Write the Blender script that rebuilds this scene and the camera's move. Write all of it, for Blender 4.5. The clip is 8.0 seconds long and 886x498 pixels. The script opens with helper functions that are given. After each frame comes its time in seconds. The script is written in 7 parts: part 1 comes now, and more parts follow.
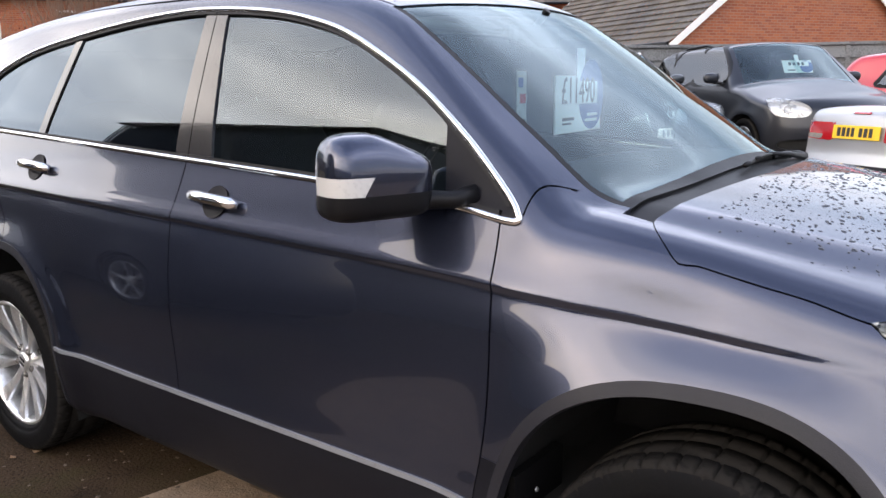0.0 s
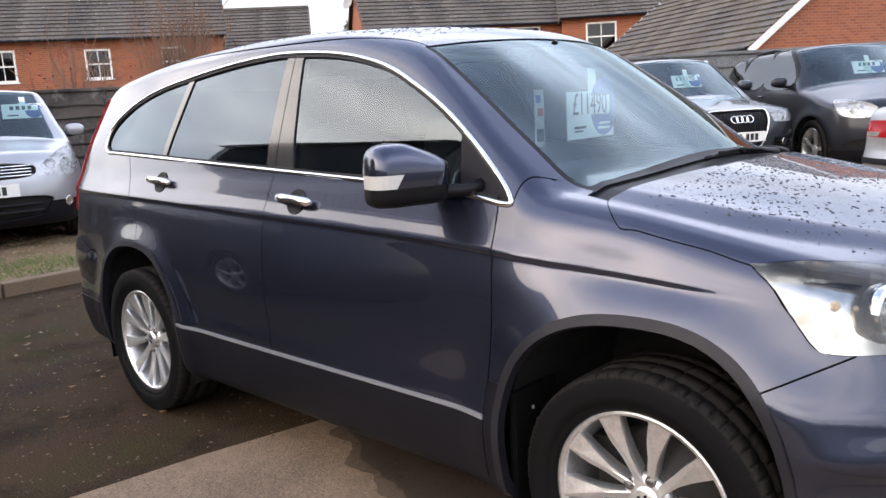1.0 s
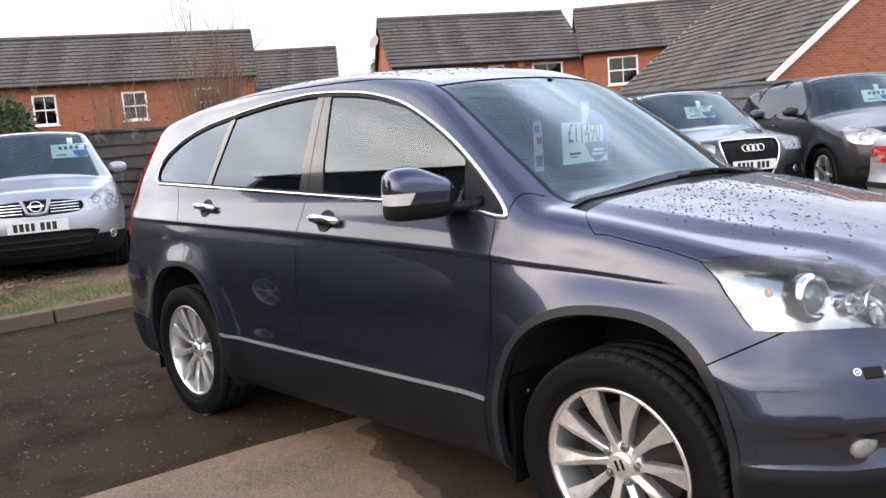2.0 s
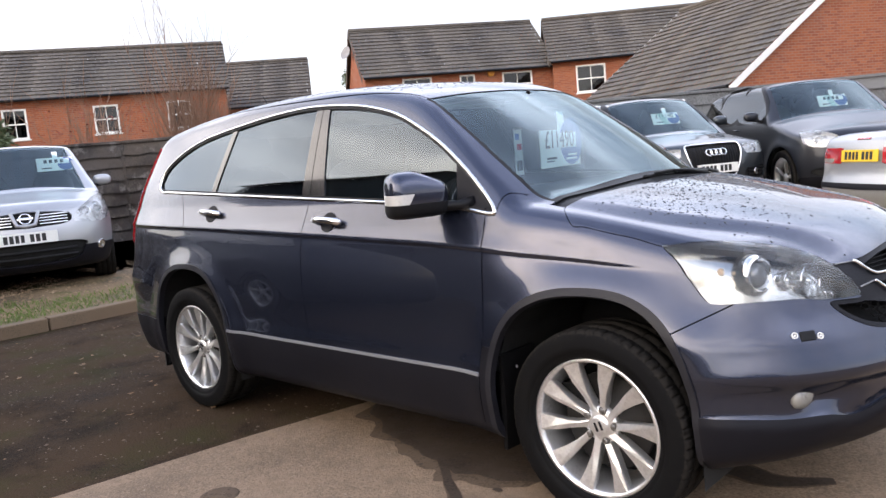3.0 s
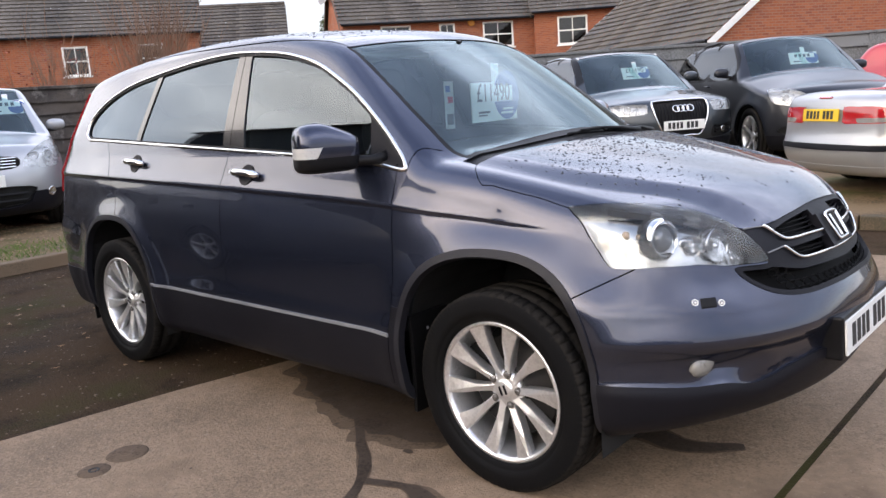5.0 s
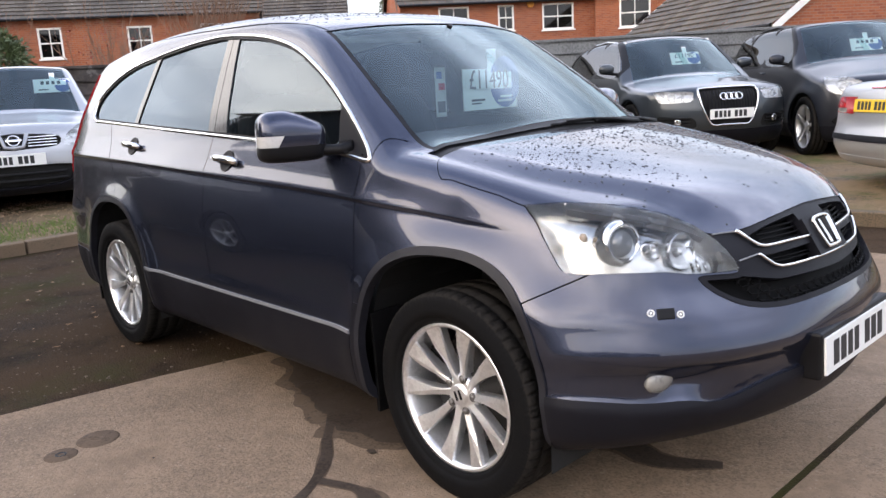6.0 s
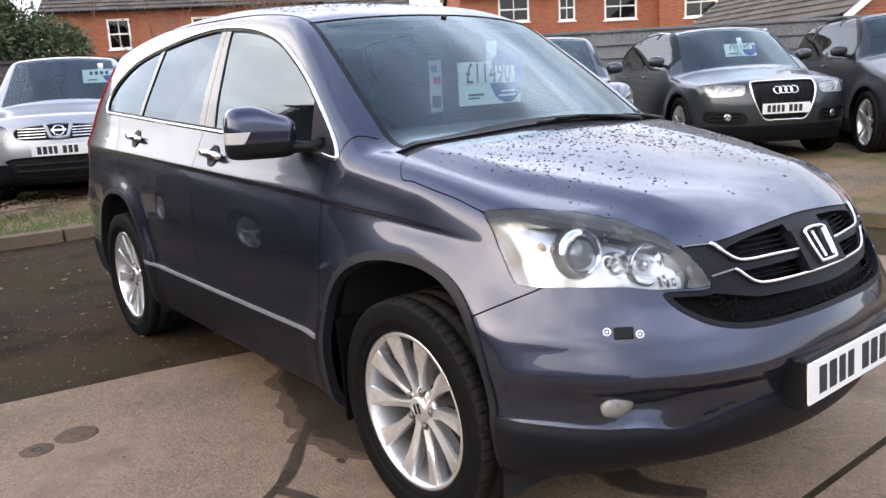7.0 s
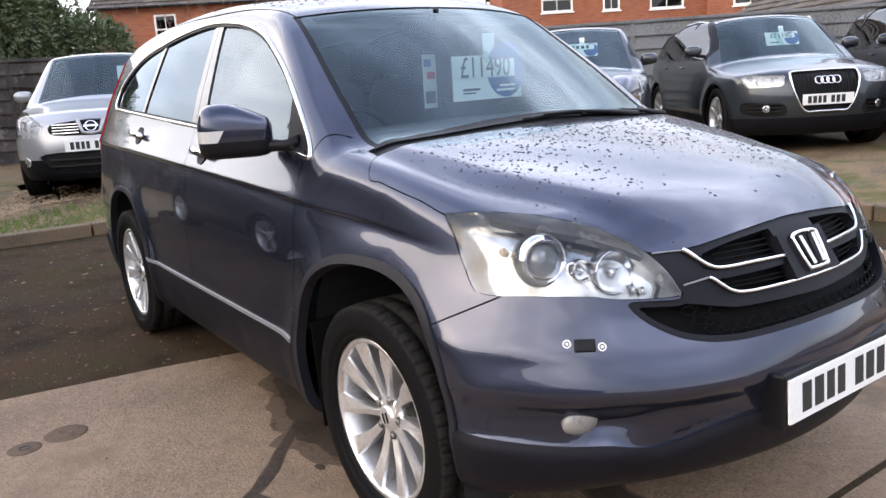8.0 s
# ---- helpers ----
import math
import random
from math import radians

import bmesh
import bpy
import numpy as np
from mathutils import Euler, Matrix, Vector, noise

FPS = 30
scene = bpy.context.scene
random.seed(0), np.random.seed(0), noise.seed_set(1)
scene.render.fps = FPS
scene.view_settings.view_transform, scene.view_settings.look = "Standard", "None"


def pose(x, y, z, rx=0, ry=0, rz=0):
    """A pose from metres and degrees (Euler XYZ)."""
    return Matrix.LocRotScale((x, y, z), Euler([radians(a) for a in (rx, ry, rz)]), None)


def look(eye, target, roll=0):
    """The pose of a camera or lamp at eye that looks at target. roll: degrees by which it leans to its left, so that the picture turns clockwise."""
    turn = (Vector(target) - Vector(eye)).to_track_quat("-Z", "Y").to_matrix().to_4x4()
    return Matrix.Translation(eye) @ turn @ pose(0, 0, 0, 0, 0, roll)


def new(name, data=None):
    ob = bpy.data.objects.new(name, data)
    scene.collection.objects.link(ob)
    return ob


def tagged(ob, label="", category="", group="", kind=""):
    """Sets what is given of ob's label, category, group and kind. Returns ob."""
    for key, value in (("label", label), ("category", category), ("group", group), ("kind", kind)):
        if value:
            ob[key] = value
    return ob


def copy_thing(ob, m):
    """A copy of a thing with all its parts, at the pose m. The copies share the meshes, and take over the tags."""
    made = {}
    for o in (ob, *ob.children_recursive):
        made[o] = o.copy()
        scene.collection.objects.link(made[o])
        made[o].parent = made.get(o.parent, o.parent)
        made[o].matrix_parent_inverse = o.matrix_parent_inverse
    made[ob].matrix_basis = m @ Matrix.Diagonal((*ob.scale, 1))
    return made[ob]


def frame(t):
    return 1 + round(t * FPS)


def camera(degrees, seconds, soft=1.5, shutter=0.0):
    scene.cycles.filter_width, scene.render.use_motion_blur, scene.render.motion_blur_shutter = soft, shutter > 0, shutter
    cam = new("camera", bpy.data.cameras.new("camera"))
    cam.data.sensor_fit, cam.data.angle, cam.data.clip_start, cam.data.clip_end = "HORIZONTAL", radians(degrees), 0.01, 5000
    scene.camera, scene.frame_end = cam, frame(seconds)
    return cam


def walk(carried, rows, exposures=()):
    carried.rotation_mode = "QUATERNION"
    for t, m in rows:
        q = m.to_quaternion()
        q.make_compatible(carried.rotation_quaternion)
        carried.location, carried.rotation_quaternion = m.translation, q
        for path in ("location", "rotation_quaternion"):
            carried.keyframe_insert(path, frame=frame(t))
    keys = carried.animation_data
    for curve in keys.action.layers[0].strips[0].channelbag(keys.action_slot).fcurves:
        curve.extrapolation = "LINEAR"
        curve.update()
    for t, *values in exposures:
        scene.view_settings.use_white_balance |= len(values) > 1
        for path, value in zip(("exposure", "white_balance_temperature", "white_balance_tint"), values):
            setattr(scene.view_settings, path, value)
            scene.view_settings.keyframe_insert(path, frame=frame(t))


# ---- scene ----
cam = camera(59.0, 8.0)
PATH = [
    (0, (1.719, -2.152, 1.348), (0.537, -0.59, 0.948), -0.9),
    (0.5, (1.956, -2.328, 1.343), (0.694, -0.829, 0.945), -1.9),
    (1, (2.234, -2.488, 1.35), (0.874, -1.065, 0.998), -3.4),
    (1.5, (2.424, -2.581, 1.328), (0.996, -1.209, 1.048), -4.2),
    (3, (2.745, -3.047, 1.322), (1.378, -1.608, 1.078), -5.1),
    (3.5, (2.793, -3.069, 1.319), (1.456, -1.606, 1.052), -5.0),
    (4, (2.82, -3.032, 1.308), (1.5, -1.559, 1.009), -5.0),
    (4.5, (2.832, -2.934, 1.298), (1.523, -1.46, 0.963), -4.4),
    (5, (2.869, -2.793, 1.309), (1.541, -1.344, 0.94), -4.0),
    (6.5, (3.08, -2.297, 1.31), (1.589, -1.029, 0.901), -3.1),
    (7, (3.111, -2.138, 1.308), (1.577, -0.924, 0.891), -3.0),
    (8, (3.168, -1.898, 1.308), (1.566, -0.782, 0.878), -3.5),
]
EXPOSURES = [(0, .62), (1.5, .64), (3, .64), (4, .52), (5, .49), (6.5, .66), (8, .70)]
walk(cam, [(t, look(eye, target, roll)) for t, eye, target, roll in PATH], [(t, stops, 6700, 15) for t, stops in EXPOSURES])

# ---- sky, sun and exposure ----
SUN_AZ, SUN_EL = radians(-112), radians(24)          # where the hazy sun stands, seen from the yard
world = bpy.data.worlds.new("sky")
scene.world = world
world.use_nodes = True
wt = world.node_tree
wt.nodes.clear()
w_out = wt.nodes.new("ShaderNodeOutputWorld")
w_bg = wt.nodes.new("ShaderNodeBackground")
w_sky = wt.nodes.new("ShaderNodeTexSky")
w_sky.sky_type, w_sky.sun_disc = "NISHITA", False
w_sky.sun_elevation, w_sky.sun_rotation = SUN_EL, radians(90) - SUN_AZ
w_sky.air_density, w_sky.dust_density = 1.0, 1.5
w_co = wt.nodes.new("ShaderNodeTexCoord")
w_map = wt.nodes.new("ShaderNodeMapping")
w_map.inputs["Scale"].default_value = (1.6, 1.6, 4.5)
w_noise = wt.nodes.new("ShaderNodeTexNoise")
w_noise.inputs["Scale"].default_value, w_noise.inputs["Detail"].default_value = 1.7, 7
w_noise.inputs["Roughness"].default_value = 0.55
w_ramp = wt.nodes.new("ShaderNodeValToRGB")
w_ramp.color_ramp.elements[0].position, w_ramp.color_ramp.elements[1].position = 0.36, 0.66
w_ramp.color_ramp.elements[0].color = (0.50, 0.50, 0.50, 1)
w_mix = wt.nodes.new("ShaderNodeMixRGB")
w_sep = wt.nodes.new("ShaderNodeSeparateXYZ")
def cloud_ramp(stops):
    n = wt.nodes.new("ShaderNodeValToRGB")
    e = n.color_ramp.elements
    e[0].position, e[1].position = stops[0][0], stops[-1][0]
    e[0].color, e[1].color = (*stops[0][1], 1), (*stops[-1][1], 1)
    for at_, col in stops[1:-1]:
        e.new(at_).color = (*col, 1)
    return n


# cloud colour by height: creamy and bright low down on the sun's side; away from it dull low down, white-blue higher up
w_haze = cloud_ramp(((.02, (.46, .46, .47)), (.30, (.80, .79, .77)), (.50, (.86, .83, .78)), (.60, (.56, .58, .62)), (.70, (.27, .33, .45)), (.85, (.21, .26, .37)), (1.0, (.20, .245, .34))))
# low band is kept dull here to darken what the bonnet reflects
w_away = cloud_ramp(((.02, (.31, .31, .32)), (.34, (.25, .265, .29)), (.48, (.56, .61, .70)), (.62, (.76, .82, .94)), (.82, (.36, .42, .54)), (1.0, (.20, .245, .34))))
w_gain = wt.nodes.new("ShaderNodeVectorMath")
w_gain.operation = "SCALE"
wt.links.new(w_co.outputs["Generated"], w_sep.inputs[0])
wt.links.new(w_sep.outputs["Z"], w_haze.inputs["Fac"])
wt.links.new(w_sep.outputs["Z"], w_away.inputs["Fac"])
w_dot = wt.nodes.new("ShaderNodeVectorMath")          # the haze glows towards the hidden sun and is cooler away from it
w_dot.operation = "DOT_PRODUCT"
w_dot.inputs[1].default_value = (0.5 * math.cos(SUN_EL) * math.cos(SUN_AZ), 0.5 * math.cos(SUN_EL) * math.sin(SUN_AZ), 0.5 * math.sin(SUN_EL))
w_half = wt.nodes.new("ShaderNodeMath")
w_half.operation, w_half.inputs[1].default_value = "ADD", 0.5
w_glow = wt.nodes.new("ShaderNodeValToRGB")
for at_, col in ((0.28, (0.90, 0.91, 0.94)), (0.52, (0.82, 0.83, 0.87)), (0.70, (0.82, 0.83, 0.86)), (0.84, (0.92, 0.92, 0.92)), (0.92, (1.12, 1.08, 1.02))):
    stop = w_glow.color_ramp.elements.new(at_)
    stop.color = (*col, 1)
w_glow.color_ramp.elements[0].color, w_glow.color_ramp.elements[-1].color = (0.90, 0.91, 0.94, 1), (1.28, 1.20, 1.10, 1)
w_tint = wt.nodes.new("ShaderNodeVectorMath")
w_tint.operation = "MULTIPLY"
wt.links.new(w_co.outputs["Generated"], w_dot.inputs[0])
wt.links.new(w_dot.outputs["Value"], w_half.inputs[0])
wt.links.new(w_half.outputs[0], w_glow.inputs["Fac"])
wt.links.new(w_glow.outputs["Color"], w_tint.inputs[0])
w_turn = wt.nodes.new("ShaderNodeMapRange")
w_turn.interpolation_type = "SMOOTHSTEP"
w_turn.inputs["From Min"].default_value, w_turn.inputs["From Max"].default_value = 0.48, 0.84
w_both = wt.nodes.new("ShaderNodeMixRGB")
wt.links.new(w_half.outputs[0], w_turn.inputs["Value"])
wt.links.new(w_turn.outputs["Result"], w_both.inputs["Fac"])
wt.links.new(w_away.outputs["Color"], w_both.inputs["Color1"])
wt.links.new(w_haze.outputs["Color"], w_both.inputs["Color2"])
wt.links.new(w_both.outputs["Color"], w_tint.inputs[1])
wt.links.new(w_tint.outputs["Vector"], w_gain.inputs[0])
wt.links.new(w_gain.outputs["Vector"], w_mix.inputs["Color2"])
wt.links.new(w_co.outputs["Generated"], w_map.inputs["Vector"])
wt.links.new(w_map.outputs["Vector"], w_noise.inputs["Vector"])
wt.links.new(w_noise.outputs["Fac"], w_ramp.inputs["Fac"])
w_streak = wt.nodes.new("ShaderNodeTexNoise")         # brighter and duller streaks within the cloud
w_streak.inputs["Scale"].default_value, w_streak.inputs["Detail"].default_value = 2.3, 5
w_depth = wt.nodes.new("ShaderNodeMapRange")
w_depth.inputs["From Min"].default_value, w_depth.inputs["From Max"].default_value = 0.34, 0.66
w_depth.inputs["To Min"].default_value, w_depth.inputs["To Max"].default_value = 12.5, 19.5
wt.links.new(w_map.outputs["Vector"], w_streak.inputs["Vector"])
wt.links.new(w_streak.outputs["Fac"], w_depth.inputs["Value"])
wt.links.new(w_depth.outputs["Result"], w_gain.inputs["Scale"])
wt.links.new(w_ramp.outputs["Color"], w_mix.inputs["Fac"])
wt.links.new(w_sky.outputs["Color"], w_mix.inputs["Color1"])
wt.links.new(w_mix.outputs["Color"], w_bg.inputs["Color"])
w_bg.inputs["Strength"].default_value = 0.22
wt.links.new(w_bg.outputs["Background"], w_out.inputs["Surface"])

sun = new("sun", bpy.data.lights.new("sun", "SUN"))
sun.data.energy, sun.data.angle, sun.data.color = 0.5, radians(100), (1.0, 0.93, 0.82)
sun_at = Vector((math.cos(SUN_EL) * math.cos(SUN_AZ), math.cos(SUN_EL) * math.sin(SUN_AZ), math.sin(SUN_EL)))
sun.matrix_world = look(sun_at * 50, (0, 0, 0))


# ---- materials ----
def mat(name, color, rough=0.5, metal=0.0, coat=0.0, vary=0.12, scale=6.0, fine=90.0, bump=0.0, spec=0.5, second=None, island=0.0):
    """A surface with broad stains and fine grain. second: the colour of the stains."""
    m = bpy.data.materials.new(name)
    m.use_nodes = True
    nt, b = m.node_tree, m.node_tree.nodes["Principled BSDF"]
    b.inputs["Metallic"].default_value, b.inputs["Coat Weight"].default_value = metal, coat
    b.inputs["Coat Roughness"].default_value, b.inputs["Specular IOR Level"].default_value = 0.03, spec
    co = nt.nodes.new("ShaderNodeTexCoord")
    n1, n2 = nt.nodes.new("ShaderNodeTexNoise"), nt.nodes.new("ShaderNodeTexNoise")
    for n, s in ((n1, scale), (n2, fine)):
        n.inputs["Scale"].default_value, n.inputs["Detail"].default_value = s, 4
        nt.links.new(co.outputs["Object"], n.inputs["Vector"])
    add = nt.nodes.new("ShaderNodeMath")
    add.operation = "ADD"
    nt.links.new(n1.outputs["Fac"], add.inputs[0])
    nt.links.new(n2.outputs["Fac"], add.inputs[1])
    last = add
    if island:
        info, mul, add2 = nt.nodes.new("ShaderNodeObjectInfo"), nt.nodes.new("ShaderNodeMath"), nt.nodes.new("ShaderNodeMath")
        mul.operation, mul.inputs[1].default_value = "MULTIPLY_ADD", island
        mul.inputs[2].default_value = -island / 2
        nt.links.new(info.outputs["Random"], mul.inputs[0])
        nt.links.new(add.outputs[0], add2.inputs[0])
        nt.links.new(mul.outputs[0], add2.inputs[1])
        last = add2
    cr = nt.nodes.new("ShaderNodeValToRGB")
    e = cr.color_ramp.elements
    e[0].position, e[1].position = 0.75, 1.25
    other = second or [c * (1 - vary) for c in color]
    e[0].color = (*other, 1)
    e[1].color = (*[min(1, c * (1 + vary)) for c in color], 1)
    nt.links.new(last.outputs[0], cr.inputs["Fac"])
    nt.links.new(cr.outputs["Color"], b.inputs["Base Color"])
    rr = nt.nodes.new("ShaderNodeMapRange")
    rr.inputs["From Min"].default_value, rr.inputs["From Max"].default_value = 0.3, 0.7
    rr.inputs["To Min"].default_value, rr.inputs["To Max"].default_value = max(0, rough * (1 - vary)), min(1, rough * (1 + vary))
    nt.links.new(n1.outputs["Fac"], rr.inputs["Value"])
    nt.links.new(rr.outputs["Result"], b.inputs["Roughness"])
    if bump:
        bp = nt.nodes.new("ShaderNodeBump")
        bp.inputs["Strength"].default_value, bp.inputs["Distance"].default_value = 0.6, bump
        nt.links.new(n2.outputs["Fac"], bp.inputs["Height"])
        nt.links.new(bp.outputs["Normal"], b.inputs["Normal"])
    return m


def glass(name, tint, ior=1.5, shine_tint=(1, 1, 1)):
    m = bpy.data.materials.new(name)
    m.use_nodes = True
    nt = m.node_tree
    nt.nodes.clear()
    out, mix = nt.nodes.new("ShaderNodeOutputMaterial"), nt.nodes.new("ShaderNodeMixShader")
    clear, shine, fr = nt.nodes.new("ShaderNodeBsdfTransparent"), nt.nodes.new("ShaderNodeBsdfGlossy"), nt.nodes.new("ShaderNodeFresnel")
    clear.inputs["Color"].default_value = (*tint, 1)
    shine.inputs["Roughness"].default_value = 0.0
    shine.inputs["Color"].default_value = (*shine_tint, 1)
    fr.inputs["IOR"].default_value = ior
    nt.links.new(fr.outputs[0], mix.inputs[0])
    nt.links.new(clear.outputs[0], mix.inputs[1])
    nt.links.new(shine.outputs[0], mix.inputs[2])
    nt.links.new(mix.outputs[0], out.inputs["Surface"])
    return m


def brick_mat(name, a, b, mortar):
    m = mat(name, a, 0.85, vary=0.2, scale=1.2, fine=60, bump=0.002)
    nt, bs = m.node_tree, m.node_tree.nodes["Principled BSDF"]
    co, br = nt.nodes.new("ShaderNodeUVMap"), nt.nodes.new("ShaderNodeTexBrick")
    br.inputs["Color1"].default_value, br.inputs["Color2"].default_value, br.inputs["Mortar"].default_value = (*a, 1), (*b, 1), (*mortar, 1)
    br.inputs["Scale"].default_value, br.inputs["Brick Width"].default_value, br.inputs["Row Height"].default_value = 1.0, 0.225, 0.075
    br.inputs["Mortar Size"].default_value, br.inputs["Mortar Smooth"].default_value = 0.009, 0.2
    nt.links.new(co.outputs[0], br.inputs["Vector"])
    mix = nt.nodes.new("ShaderNodeMixRGB")
    mix.blend_type, mix.inputs["Fac"].default_value = "MULTIPLY", 0.45
    old = bs.inputs["Base Color"].links[0].from_socket
    hs = nt.nodes.new("ShaderNodeMixRGB")
    hs.inputs["Fac"].default_value = 0.75
    nt.links.new(old, hs.inputs["Color1"])
    nt.links.new(br.outputs["Color"], hs.inputs["Color2"])
    nt.links.new(hs.outputs["Color"], bs.inputs["Base Color"])
    bp = nt.nodes.new("ShaderNodeBump")
    bp.inputs["Distance"].default_value, bp.inputs["Strength"].default_value = 0.008, 0.7
    bp.invert = True
    nt.links.new(br.outputs["Fac"], bp.inputs["Height"])
    nt.links.new(bp.outputs["Normal"], bs.inputs["Normal"])
    return m


def paint(name, color, metal=0.55, rough=0.32, coat_ior=1.5):
    m = mat(name, color, rough, metal, 1.0, vary=0.05, scale=1.5, fine=1800)
    b = m.node_tree.nodes["Principled BSDF"]
    b.inputs["Coat Roughness"].default_value, b.inputs["Coat IOR"].default_value = 0.03, coat_ior
    return m


